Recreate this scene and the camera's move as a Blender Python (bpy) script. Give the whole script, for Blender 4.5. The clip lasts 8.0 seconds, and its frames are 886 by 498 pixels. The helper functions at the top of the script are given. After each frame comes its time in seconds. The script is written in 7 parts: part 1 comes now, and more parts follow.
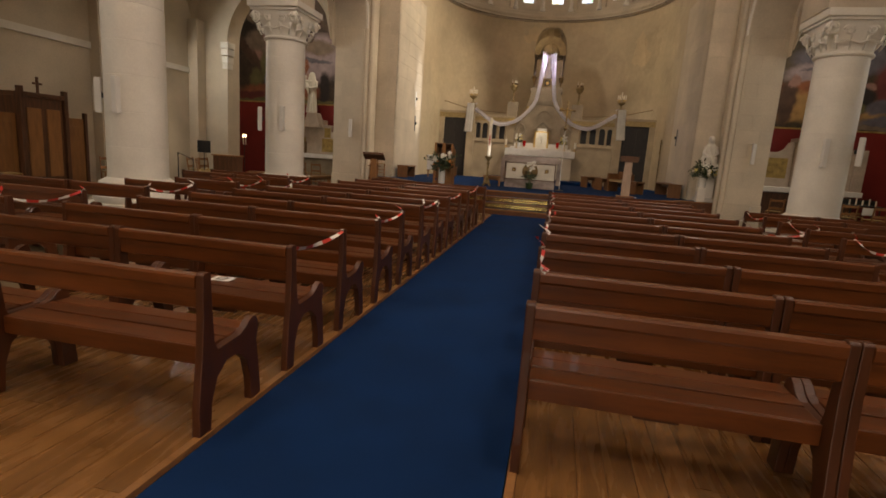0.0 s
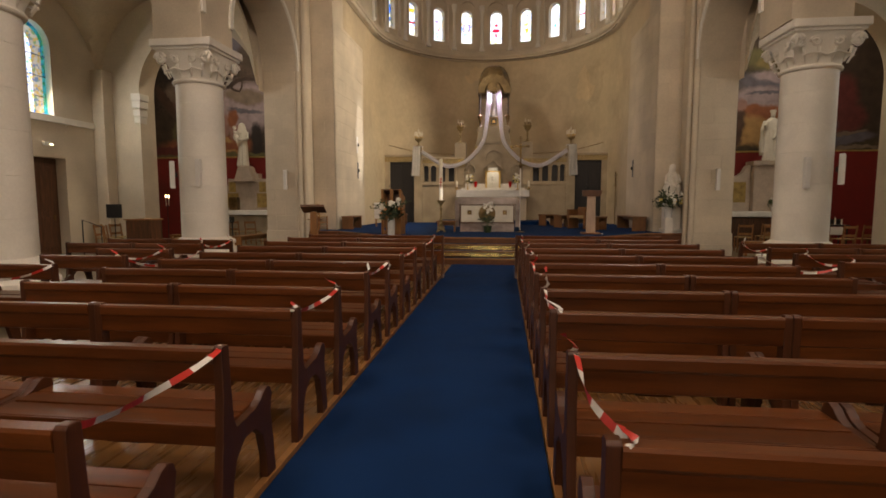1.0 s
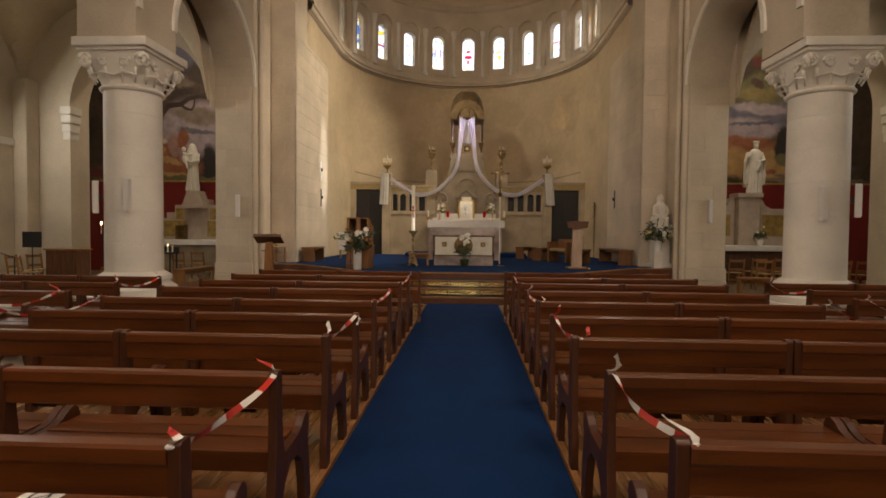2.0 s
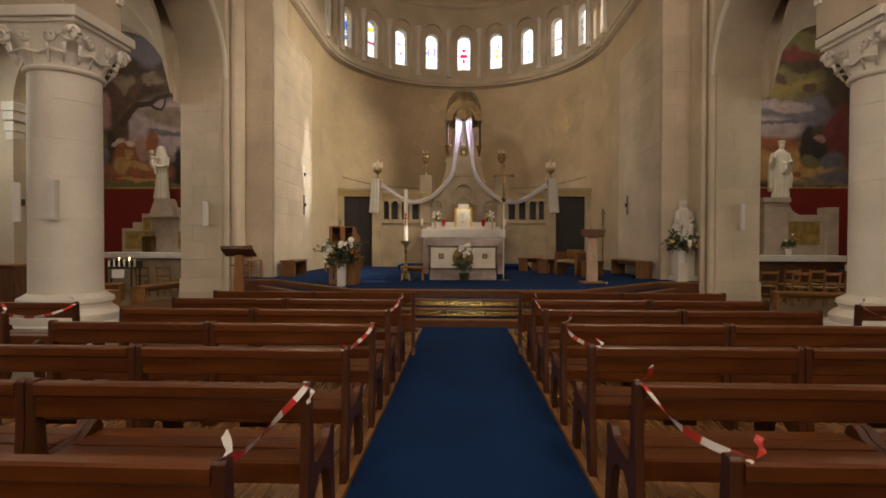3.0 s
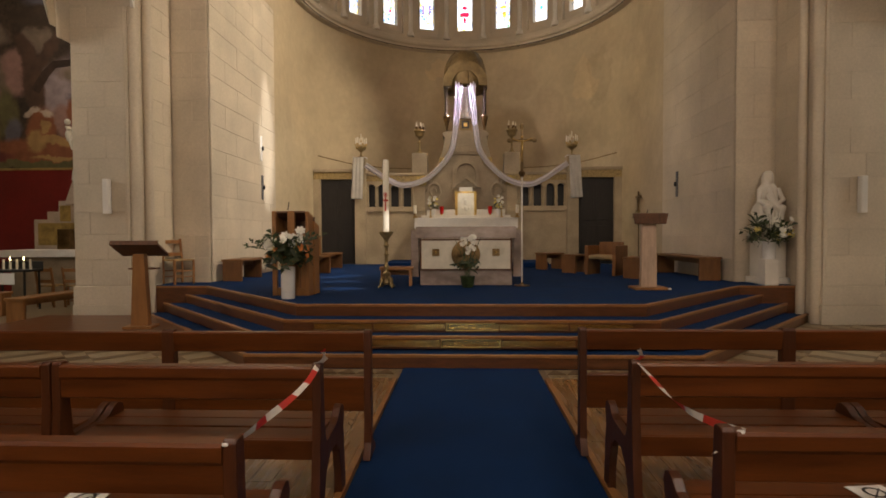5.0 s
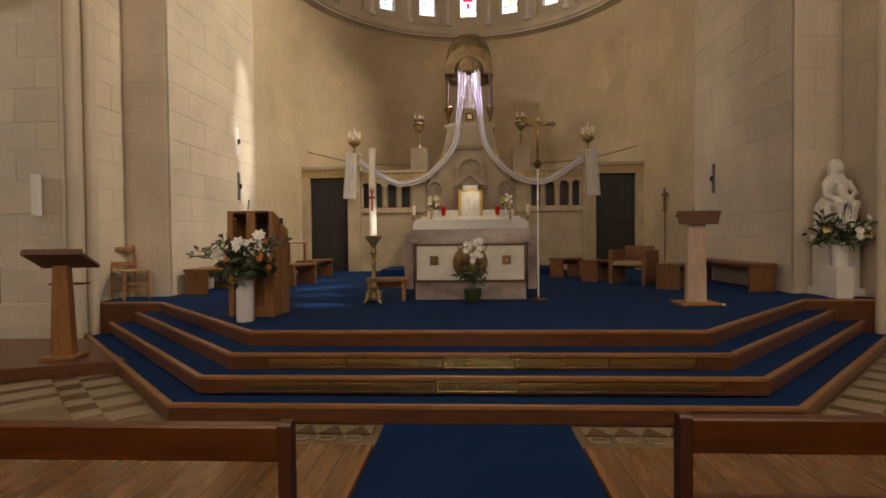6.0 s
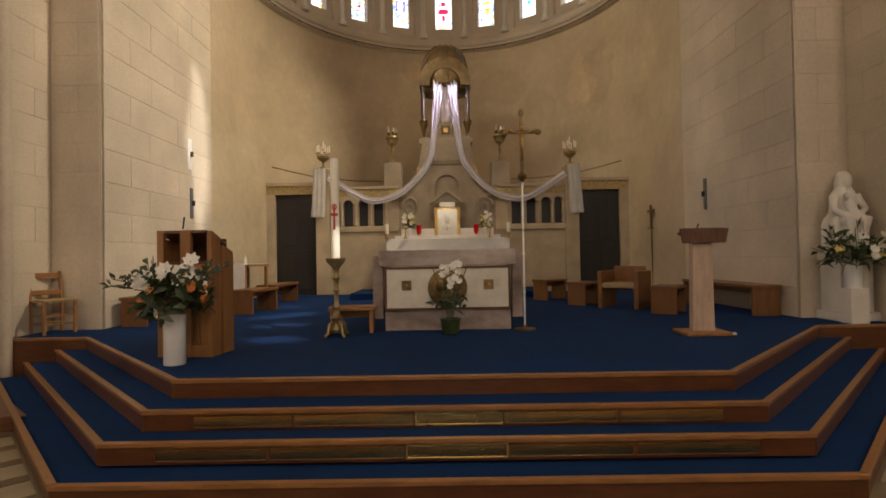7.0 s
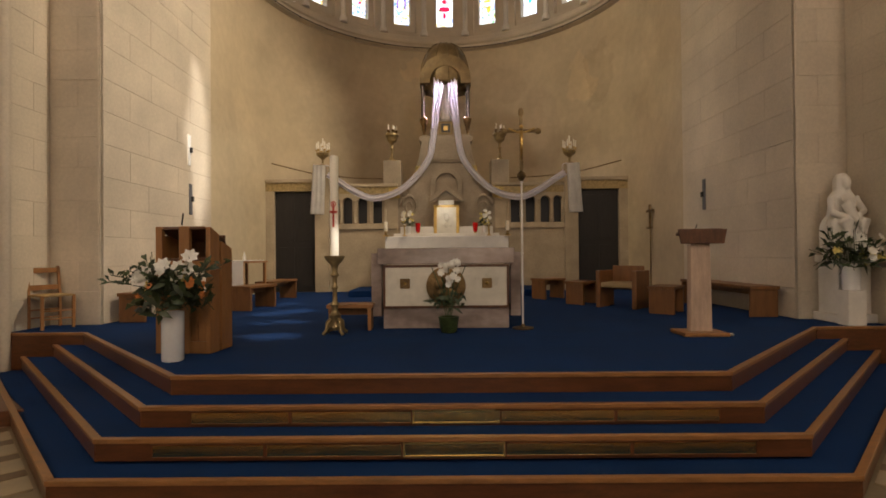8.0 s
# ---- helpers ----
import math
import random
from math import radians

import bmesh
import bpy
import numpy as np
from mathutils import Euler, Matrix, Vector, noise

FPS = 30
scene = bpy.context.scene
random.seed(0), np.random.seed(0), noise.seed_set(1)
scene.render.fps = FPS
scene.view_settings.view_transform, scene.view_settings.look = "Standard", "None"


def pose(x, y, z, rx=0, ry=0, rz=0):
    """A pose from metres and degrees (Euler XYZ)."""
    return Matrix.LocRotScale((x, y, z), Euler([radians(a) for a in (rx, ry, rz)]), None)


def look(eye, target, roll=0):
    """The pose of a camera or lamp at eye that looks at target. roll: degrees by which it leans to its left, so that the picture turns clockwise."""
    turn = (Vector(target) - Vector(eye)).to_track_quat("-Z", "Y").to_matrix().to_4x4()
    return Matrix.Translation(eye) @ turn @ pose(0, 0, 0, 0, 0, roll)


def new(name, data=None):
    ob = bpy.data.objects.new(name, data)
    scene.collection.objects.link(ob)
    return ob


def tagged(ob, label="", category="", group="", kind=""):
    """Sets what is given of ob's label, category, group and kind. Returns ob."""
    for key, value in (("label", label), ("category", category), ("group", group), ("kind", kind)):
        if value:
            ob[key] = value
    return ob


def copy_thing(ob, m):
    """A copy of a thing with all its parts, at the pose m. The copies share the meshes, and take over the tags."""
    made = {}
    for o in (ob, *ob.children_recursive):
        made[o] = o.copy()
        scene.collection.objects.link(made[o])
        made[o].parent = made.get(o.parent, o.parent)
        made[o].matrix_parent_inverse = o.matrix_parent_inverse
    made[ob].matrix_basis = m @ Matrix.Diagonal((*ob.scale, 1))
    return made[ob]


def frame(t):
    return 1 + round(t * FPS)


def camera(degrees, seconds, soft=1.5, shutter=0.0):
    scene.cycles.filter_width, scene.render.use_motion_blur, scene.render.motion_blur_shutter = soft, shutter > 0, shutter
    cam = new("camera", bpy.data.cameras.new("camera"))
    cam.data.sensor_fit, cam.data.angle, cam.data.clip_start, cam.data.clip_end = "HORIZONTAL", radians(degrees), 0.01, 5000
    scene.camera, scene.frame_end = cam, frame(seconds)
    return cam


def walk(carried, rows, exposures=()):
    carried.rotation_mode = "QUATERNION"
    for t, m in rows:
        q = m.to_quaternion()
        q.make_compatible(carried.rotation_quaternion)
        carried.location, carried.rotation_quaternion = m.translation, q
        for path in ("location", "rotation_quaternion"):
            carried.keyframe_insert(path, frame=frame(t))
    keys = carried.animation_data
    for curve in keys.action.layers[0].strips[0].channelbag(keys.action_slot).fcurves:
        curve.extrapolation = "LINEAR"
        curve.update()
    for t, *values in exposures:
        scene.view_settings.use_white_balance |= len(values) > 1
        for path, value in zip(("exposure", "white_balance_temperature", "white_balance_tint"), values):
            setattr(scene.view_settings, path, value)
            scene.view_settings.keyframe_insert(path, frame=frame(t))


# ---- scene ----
cam = camera(81.6, 8.0, 1.7)
PATH = [
    (0, (0.839, 0.022, 1.513), (0.438, 1.948, 1.153), 3.9),
    (0.2, (0.757, 0.33, 1.465), (0.302, 2.255, 1.167), 3.1),
    (0.5, (0.584, 0.919, 1.486), (0.167, 2.861, 1.255), 1.0),
    (0.7, (0.538, 1.242, 1.498), (0.215, 3.203, 1.273), 0.85),
    (1, (0.483, 1.699, 1.521), (0.249, 3.677, 1.338), 0.0),
    (1.2, (0.436, 1.991, 1.529), (0.224, 3.974, 1.38), 0.4),
    (1.5, (0.314, 2.419, 1.513), (0.158, 4.41, 1.395), 0.7),
    (2.8, (-0.06, 4.473, 1.536), (-0.134, 6.472, 1.529), 0.3),
    (3, (-0.06, 4.823, 1.531), (-0.133, 6.821, 1.506), 0.2),
    (3.5, (-0.074, 5.681, 1.519), (-0.15, 7.679, 1.506), 0.2),
    (4, (-0.056, 6.582, 1.504), (-0.179, 8.576, 1.417), 0.6),
    (4.5, (-0.052, 7.394, 1.508), (-0.17, 9.389, 1.43), 0.2),
    (4.7, (-0.067, 7.766, 1.498), (-0.145, 9.764, 1.438), -0.2),
    (6, (-0.044, 9.886, 1.521), (-0.146, 11.883, 1.48), -0.6),
    (6.5, (-0.04, 10.53, 1.554), (-0.104, 12.529, 1.565), -0.3),
    (7, (-0.034, 10.789, 1.567), (-0.048, 12.788, 1.597), -1.0),
    (7.5, (-0.035, 10.789, 1.571), (-0.049, 12.788, 1.595), -0.5),
    (8, (-0.032, 10.784, 1.575), (-0.042, 12.784, 1.596), -0.5),
]
walk(cam, [(t, look(eye, target, roll)) for t, eye, target, roll in PATH])

# ---- world, sun, window light, added fill lamps, exposure ----
scene.view_settings.exposure = -0.38
world = bpy.data.worlds.new("sky")
scene.world = world
world.use_nodes = True
wn = world.node_tree.nodes
sky = wn.new("ShaderNodeTexSky")
sky.sky_type = "NISHITA"
sky.sun_disc = False
sky.sun_elevation = radians(34)
sky.sun_rotation = radians(135)
wn["Background"].inputs["Strength"].default_value = 0.15
world.node_tree.links.new(sky.outputs[0], wn["Background"].inputs["Color"])

sun_data = bpy.data.lights.new("sun", "SUN")
sun_data.energy, sun_data.angle, sun_data.color = 5.0, radians(0.9), (1.0, 0.92, 0.84)
sun = new("sun", sun_data)
sun.matrix_world = look((20, 0, 20), (10, 10, 10.5))


def area_lamp(name, eye, target, w, h, power, color=(1.0, 0.82, 0.68)):
    """An area lamp that stands in for window daylight, a lamp or plain fill."""
    d = bpy.data.lights.new(name, "AREA")
    d.shape, d.size, d.size_y, d.energy, d.color = "RECTANGLE", w, h, power, color
    ob = new(name, d)
    ob.matrix_world = look(eye, target)
    return ob


CLERE_Y = (-3.5, 1.2, 5.8)
# fill lamps added high in the nave, before windows assumed out of view
for sx in (-1, 1):
    for cy in CLERE_Y:
        area_lamp("clerestory_light", (sx * 5.7, cy, 11.4), (-sx * 3, cy + 3.5, 5), 1.6, 3.0, 445 if sx > 0 else 345)
# fill lamp added high at the rear, where the wall has no window
area_lamp("rose_light", (0, -7.7, 9.5), (0, 14, 4), 4.5, 4.5, 310)
# the west lamp at y 14 serves a known window, the rest are added
for sx in (-1, 1):
    for cy in (4.2, 14.0):
        area_lamp("aisle_light", (sx * 11.85, cy, 5.0), (sx * 7, cy, 1.5), 1.2, 2.6, (140 if cy < 5 else 175) if sx < 0 else 110, (1.0, 0.93, 0.82))
# unseen fill spots added high behind the chancel arch, to brighten the apse
for eye, aim, cone, power in (((4.6, 19.2, 11.0), (-4.8, 21.9, 4.3), 62, 5400), ((-4.6, 19.2, 11.0), (4.0, 24.6, 5.6), 62, 1350)):
    d = bpy.data.lights.new("chancel_spot", "SPOT")
    d.energy, d.spot_size, d.spot_blend, d.shadow_soft_size, d.color = power, radians(cone), 0.9, 0.5, (1.0, 0.84, 0.64)
    new("chancel_spot", d).matrix_world = look(eye, aim)
# daylight from the entrance behind
area_lamp("entrance_light", (0, -7.85, 1.6), (0, 6, 1.0), 2.4, 2.6, 140, (1.0, 0.85, 0.66))
# lamp hidden inside the canopy; unseen lamp added before the tabernacle for its glow
area_lamp("canopy_lamp", (0, 25.02, 6.22), (0, 24.7, 5.4), 0.45, 0.2, 190, (0.84, 0.77, 1.0)).data.spread = radians(150)
area_lamp("tabernacle_lamp", (0, 23.62, 2.75), (0, 24.1, 2.42), 0.3, 0.08, 1.5, (1.0, 0.93, 0.80))
# unseen fill lamps added to brighten the chapel end walls
for sx in (-1, 1):
    area_lamp("chapel_lamp", (sx * 8.8, 18.2, 8.4), (sx * 9.6, 21.5, 3.5), 0.6, 0.6, 135, (1.0, 0.84, 0.64))


# ---- materials ----
def mat(name, base, rough=0.6, metal=0.0, vary=0.12, scale=3.0, fine=40.0, bump=0.1, hue=None, stretch=(1, 1, 1), rand=0.0, spec=0.5, coat=0.0, detail=6.0, dist=0.004):
    """A surface with broad stains, fine grain, relief, and a small shade of its own for each piece."""
    m = bpy.data.materials.new(name)
    m.use_nodes = True
    nt = m.node_tree
    b = nt.nodes["Principled BSDF"]
    b.inputs["Metallic"].default_value = metal
    b.inputs["Specular IOR Level"].default_value = spec
    b.inputs["Coat Weight"].default_value = coat
    tc = nt.nodes.new("ShaderNodeTexCoord")
    mp = nt.nodes.new("ShaderNodeMapping")
    mp.inputs["Scale"].default_value = stretch
    nt.links.new(tc.outputs["Object"], mp.inputs["Vector"])
    n1 = nt.nodes.new("ShaderNodeTexNoise")
    n1.inputs["Scale"].default_value, n1.inputs["Detail"].default_value = scale, detail
    n2 = nt.nodes.new("ShaderNodeTexNoise")
    n2.inputs["Scale"].default_value, n2.inputs["Detail"].default_value = fine, 4.0
    for n in (n1, n2):
        nt.links.new(mp.outputs[0], n.inputs["Vector"])
    dark = [max(0.0, c * (1 - vary * 1.6)) for c in base]
    light = [min(1.0, c * (1 + vary)) for c in (hue or base)]
    ramp = nt.nodes.new("ShaderNodeValToRGB")
    ramp.color_ramp.elements[0].position, ramp.color_ramp.elements[1].position = 0.3, 0.7
    ramp.color_ramp.elements[0].color, ramp.color_ramp.elements[1].color = (*dark, 1), (*light, 1)
    nt.links.new(n1.outputs["Fac"], ramp.inputs[0])
    grain = nt.nodes.new("ShaderNodeMixRGB")
    grain.blend_type = "MULTIPLY"
    grain.inputs[0].default_value = min(1.0, vary * 2.2)
    nt.links.new(ramp.outputs[0], grain.inputs[1])
    nt.links.new(n2.outputs["Fac"], grain.inputs[2])
    bright = nt.nodes.new("ShaderNodeHueSaturation")
    bright.inputs["Value"].default_value = 1 + min(1.0, vary * 2.2) * 0.45
    nt.links.new(grain.outputs[0], bright.inputs["Color"])
    if rand:
        oi = nt.nodes.new("ShaderNodeObjectInfo")
        mr = nt.nodes.new("ShaderNodeMapRange")
        v = 1 + min(1.0, vary * 2.2) * 0.45
        mr.inputs["To Min"].default_value, mr.inputs["To Max"].default_value = v * (1 - rand), v * (1 + rand)
        nt.links.new(oi.outputs["Random"], mr.inputs["Value"])
        nt.links.new(mr.outputs[0], bright.inputs["Value"])
    nt.links.new(bright.outputs[0], b.inputs["Base Color"])
    rr = nt.nodes.new("ShaderNodeMapRange")
    rr.inputs["To Min"].default_value, rr.inputs["To Max"].default_value = max(0.02, rough - 0.1), min(1.0, rough + 0.1)
    nt.links.new(n1.outputs["Fac"], rr.inputs["Value"])
    nt.links.new(rr.outputs[0], b.inputs["Roughness"])
    if bump:
        bp = nt.nodes.new("ShaderNodeBump")
        bp.inputs["Strength"].default_value, bp.inputs["Distance"].default_value = bump, dist
        nt.links.new(n2.outputs["Fac"], bp.inputs["Height"])
        nt.links.new(bp.outputs[0], b.inputs["Normal"])
    return m


STONE = mat("limestone", (0.62, 0.535, 0.41), 0.8, vary=0.11, scale=0.8, fine=26, bump=0.25, rand=0.035)
STONE_W = mat("pale_limestone", (0.80, 0.76, 0.68), 0.75, vary=0.07, scale=1.3, fine=30, bump=0.2, rand=0.03)
PLASTER = mat("apse_plaster", (0.57, 0.465, 0.30), 0.62, vary=0.10, scale=0.5, fine=5, bump=0.1, hue=(0.62, 0.51, 0.33))
nt = PLASTER.node_tree
pb = nt.nodes["Principled BSDF"]
src = pb.inputs["Base Color"].links[0].from_socket
tc_ = nt.nodes.new("ShaderNodeTexCoord")
st = nt.nodes.new("ShaderNodeTexNoise")
st.inputs["Scale"].default_value, st.inputs["Detail"].default_value, st.inputs["Roughness"].default_value = 0.28, 9.0, 0.62
nt.links.new(tc_.outputs["Object"], st.inputs["Vector"])
sr = nt.nodes.new("ShaderNodeValToRGB")
sr.color_ramp.elements[0].position, sr.color_ramp.elements[0].color = 0.50, (0.89, 0.865, 0.855, 1)
sr.color_ramp.elements[1].position, sr.color_ramp.elements[1].color = 0.59, (1.0, 1.0, 1.0, 1)
nt.links.new(st.outputs["Fac"], sr.inputs[0])
sm = nt.nodes.new("ShaderNodeMixRGB")
sm.blend_type = "MULTIPLY"
sm.inputs[0].default_value = 1.0
nt.links.new(src, sm.inputs[1])
nt.links.new(sr.outputs[0], sm.inputs[2])
warp = nt.nodes.new("ShaderNodeTexNoise")
warp.inputs["Scale"].default_value, warp.inputs["Detail"].default_value = 1.3, 5.0
nt.links.new(tc_.outputs["Object"], warp.inputs["Vector"])
shift = nt.nodes.new("ShaderNodeVectorMath")
shift.operation = "MULTIPLY_ADD"
shift.inputs[1].default_value = (1.5, 1.5, 1.5)
nt.links.new(warp.outputs["Color"], shift.inputs[0])
nt.links.new(tc_.outputs["Object"], shift.inputs[2])
col = sm.outputs[0]
# damp marks and paler repairs on the plaster
for centre, size, tint in (((4.45, 25.5, 6.75), (0.38, 0.6, 1.1), (0.89, 0.87, 0.85)), ((4.05, 26.15, 6.85), (0.40, 0.5, 0.75), (1.13, 1.10, 1.05)),
                           ((3.0, 27.2, 5.4), (0.9, 0.7, 1.5), (0.93, 0.91, 0.92)), ((-0.95, 28.1, 7.75), (0.36, 0.6, 0.26), (1.13, 1.10, 1.04)),
                           ((-2.6, 27.45, 6.3), (1.0, 0.8, 1.3), (0.95, 0.93, 0.94)), ((1.9, 27.8, 7.2), (0.9, 0.6, 0.7), (0.94, 0.92, 0.92))):
    mp = nt.nodes.new("ShaderNodeMapping")
    mp.vector_type = "TEXTURE"
    mp.inputs["Location"].default_value = [c + 0.75 for c in centre]
    mp.inputs["Scale"].default_value = [1.5 * c for c in size]
    nt.links.new(shift.outputs[0], mp.inputs["Vector"])
    g = nt.nodes.new("ShaderNodeTexGradient")
    g.gradient_type = "SPHERICAL"
    nt.links.new(mp.outputs[0], g.inputs["Vector"])
    r = nt.nodes.new("ShaderNodeMapRange")
    r.interpolation_type = "SMOOTHSTEP"
    r.inputs["From Min"].default_value, r.inputs["From Max"].default_value = 0.27, 0.42
    nt.links.new(g.outputs["Fac"], r.inputs["Value"])
    mx = nt.nodes.new("ShaderNodeMixRGB")
    mx.blend_type = "MULTIPLY"
    mx.inputs[2].default_value = (*tint, 1)
    nt.links.new(r.outputs[0], mx.inputs[0])
    nt.links.new(col, mx.inputs[1])
    col = mx.outputs[0]
nt.links.new(col, pb.inputs["Base Color"])
CABLE = mat("dark_cable", (0.07, 0.055, 0.04), 0.6, vary=0.1)
VAULT = mat("vault_plaster", (0.58, 0.48, 0.34), 0.85, vary=0.1, scale=0.7, fine=14, bump=0.1)
PEWWOOD = mat("pew_wood", (0.098, 0.0252, 0.0040), 0.36, vary=0.17, scale=2.0, fine=30, bump=0.06, stretch=(1, 9, 9), rand=0.16, coat=0.08, hue=(0.128, 0.036, 0.0058))
PEWEND = mat("pew_end_wood", (0.072, 0.0195, 0.004), 0.44, vary=0.18, scale=2.5, fine=30, bump=0.06, stretch=(8, 8, 1), rand=0.15, coat=0.05)
OAK = mat("oak", (0.31, 0.143, 0.046), 0.42, vary=0.14, scale=1.8, fine=24, bump=0.06, stretch=(7, 7, 1.5), rand=0.08)
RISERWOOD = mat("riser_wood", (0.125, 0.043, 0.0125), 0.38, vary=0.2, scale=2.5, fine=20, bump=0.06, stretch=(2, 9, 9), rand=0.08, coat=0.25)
# oak with shade put into its colour, for the dim sanctuary seats
SHADEOAK = mat("seat_oak", (0.20, 0.088, 0.028), 0.45, vary=0.16, scale=1.8, fine=24, bump=0.06, stretch=(7, 7, 1.5), rand=0.1)
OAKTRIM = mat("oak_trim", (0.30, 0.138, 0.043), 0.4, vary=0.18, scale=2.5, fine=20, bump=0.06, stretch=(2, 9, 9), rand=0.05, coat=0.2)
DARKOAK = mat("dark_oak", (0.13, 0.055, 0.024), 0.45, vary=0.25, scale=3, fine=24, bump=0.1, stretch=(7, 7, 1))
FLOORWOOD = mat("floor_boards", (0.235, 0.108, 0.031), 0.27, vary=0.24, scale=1.6, fine=18, bump=0.05, stretch=(7, 0.8, 1), rand=0.14, coat=0.25)
CARPET = mat("blue_carpet", (0.0046, 0.0245, 0.092), 0.95, vary=0.14, scale=1.6, fine=220, bump=0.6, spec=0.1, dist=0.006)
cb_ = CARPET.node_tree.nodes["Principled BSDF"]
cb_.inputs["Sheen Weight"].default_value, cb_.inputs["Sheen Roughness"].default_value = 0.04, 0.5
cb_.inputs["Sheen Tint"].default_value = (0.25, 0.5, 1.0, 1)
FLOORSTONE = mat("floor_stone", (0.235, 0.175, 0.10), 0.4, vary=0.16, scale=1.5, fine=20, bump=0.1)
TILE_L = mat("cream_tile", (0.32, 0.25, 0.15), 0.35, vary=0.12, scale=4, fine=30, bump=0.05, rand=0.08)
TILE_D = mat("tan_tile", (0.115, 0.07, 0.03), 0.35, vary=0.15, scale=4, fine=30, bump=0.05, rand=0.1)


# ---- building helpers ----
def bm_new():
    return bmesh.new()


def box(bm, x0, x1, y0, y1, z0, z1, bevel=0.0, m=None):
    r = bmesh.ops.create_cube(bm, size=1.0)
    vs = r["verts"]
    bmesh.ops.scale(bm, vec=(x1 - x0, y1 - y0, z1 - z0), verts=vs)
    bmesh.ops.translate(bm, vec=((x0 + x1) / 2, (y0 + y1) / 2, (z0 + z1) / 2), verts=vs)
    if bevel:
        es = list({e for v in vs for e in v.link_edges})
        out = bmesh.ops.bevel(bm, geom=es, offset=bevel, segments=2, affect="EDGES", profile=0.6)
        vs = list({v for f in out["faces"] for v in f.verts} | {v for v in vs if v.is_valid})
    if m is not None:
        bmesh.ops.transform(bm, matrix=m, verts=vs)
    return vs


def prism(bm, poly, depth, axis="y", at=0.0, bevel=0.0):
    """A polygon of (u, v) pushed through depth: axis y takes (x, z), axis x takes (y, z), axis z takes (x, y)."""
    def place(u, v, d):
        return {"y": (u, d, v), "x": (d, u, v), "z": (u, v, d)}[axis]
    a = [bm.verts.new(place(u, v, at)) for u, v in poly]
    b = [bm.verts.new(place(u, v, at + depth)) for u, v in poly]
    fs = [bm.faces.new(a), bm.faces.new(b[::-1])]
    n = len(poly)
    for i in range(n):
        fs.append(bm.faces.new((a[i], b[i], b[(i + 1) % n], a[(i + 1) % n])))
    bmesh.ops.recalc_face_normals(bm, faces=fs)
    if bevel:
        es = list({e for f in fs for e in f.edges if e.calc_face_angle(0) > 0.5})
        bmesh.ops.bevel(bm, geom=es, offset=bevel, segments=2, affect="EDGES", profile=0.6)
    return a + b


def lathe(bm, profile, seg=24, cx=0.0, cy=0.0, wob=0.0):
    """A turned body from (radius, z) pairs."""
    rings = []
    for r, z in profile:
        rings.append([bm.verts.new((cx + r * math.cos(2 * math.pi * i / seg), cy + r * math.sin(2 * math.pi * i / seg), z)) for i in range(seg)])
    fs = []
    for a, b in zip(rings, rings[1:]):
        for i in range(seg):
            fs.append(bm.faces.new((a[i], a[(i + 1) % seg], b[(i + 1) % seg], b[i])))
    fs.append(bm.faces.new(rings[0][::-1]))
    fs.append(bm.faces.new(rings[-1]))
    return [v for r in rings for v in r]


def tube(bm, pts, r, seg=8, taper=None):
    """A round bar along points; taper gives the radius at the far end."""
    pts = [Vector(p) for p in pts]
    rings = []
    n = len(pts)
    for i, p in enumerate(pts):
        d = (pts[min(i + 1, n - 1)] - pts[max(i - 1, 0)]).normalized()
        u = d.orthogonal().normalized() if abs(d.z) < 0.99 else Vector((1, 0, 0))
        if abs(d.z) < 0.99:
            u = d.cross(Vector((0, 0, 1))).normalized()
        w = d.cross(u).normalized()
        rr = r if taper is None else r + (taper - r) * i / (n - 1)
        rings.append([bm.verts.new(p + rr * (math.cos(2 * math.pi * k / seg) * u + math.sin(2 * math.pi * k / seg) * w)) for k in range(seg)])
    fs = []
    for a, b in zip(rings, rings[1:]):
        for i in range(seg):
            fs.append(bm.faces.new((a[i], a[(i + 1) % seg], b[(i + 1) % seg], b[i])))
    fs += [bm.faces.new(rings[0][::-1]), bm.faces.new(rings[-1])]
    bmesh.ops.recalc_face_normals(bm, faces=fs)
    return [v for q in rings for v in q]


def ball(bm, c, r, sub=2, squash=(1, 1, 1)):
    vs = bmesh.ops.create_icosphere(bm, subdivisions=sub, radius=1.0)["verts"]
    bmesh.ops.scale(bm, vec=[r * q for q in squash], verts=vs)
    bmesh.ops.translate(bm, vec=c, verts=vs)
    return vs


def mesh_from(name, bm, material, smooth=False):
    me = bpy.data.meshes.new(name)
    bm.to_mesh(me)
    bm.free()
    for m in material if isinstance(material, (list, tuple)) else (material,):
        me.materials.append(m)
    if smooth:
        me.shade_smooth() if smooth is True else me.shade_smooth()
        if smooth is not True:
            me.set_sharp_from_angle(angle=radians(smooth))
    return me


def part(name, bm, material, parent=None, label="", smooth=False, at=None):
    """One mesh object, under a thing or a part where one is given."""
    ob = new(name, mesh_from(name, bm, material, smooth))
    if parent is not None:
        ob.parent = parent
    if at is not None:
        ob.matrix_basis = at if isinstance(at, Matrix) else Matrix.Translation(at)
    return tagged(ob, label)


def thing(name, label, category, at=(0, 0, 0), group="", turn=0.0, kind=""):
    ob = new(name)
    ob.empty_display_size = 0.1
    ob.matrix_basis = pose(at[0], at[1], at[2], 0, 0, turn)
    return tagged(ob, label, category, group, kind)


def structure(name, bm, material, label="", smooth=False):
    ob = part(name, bm, material, None, "", smooth)
    return tagged(ob, label, "", "", "structure")


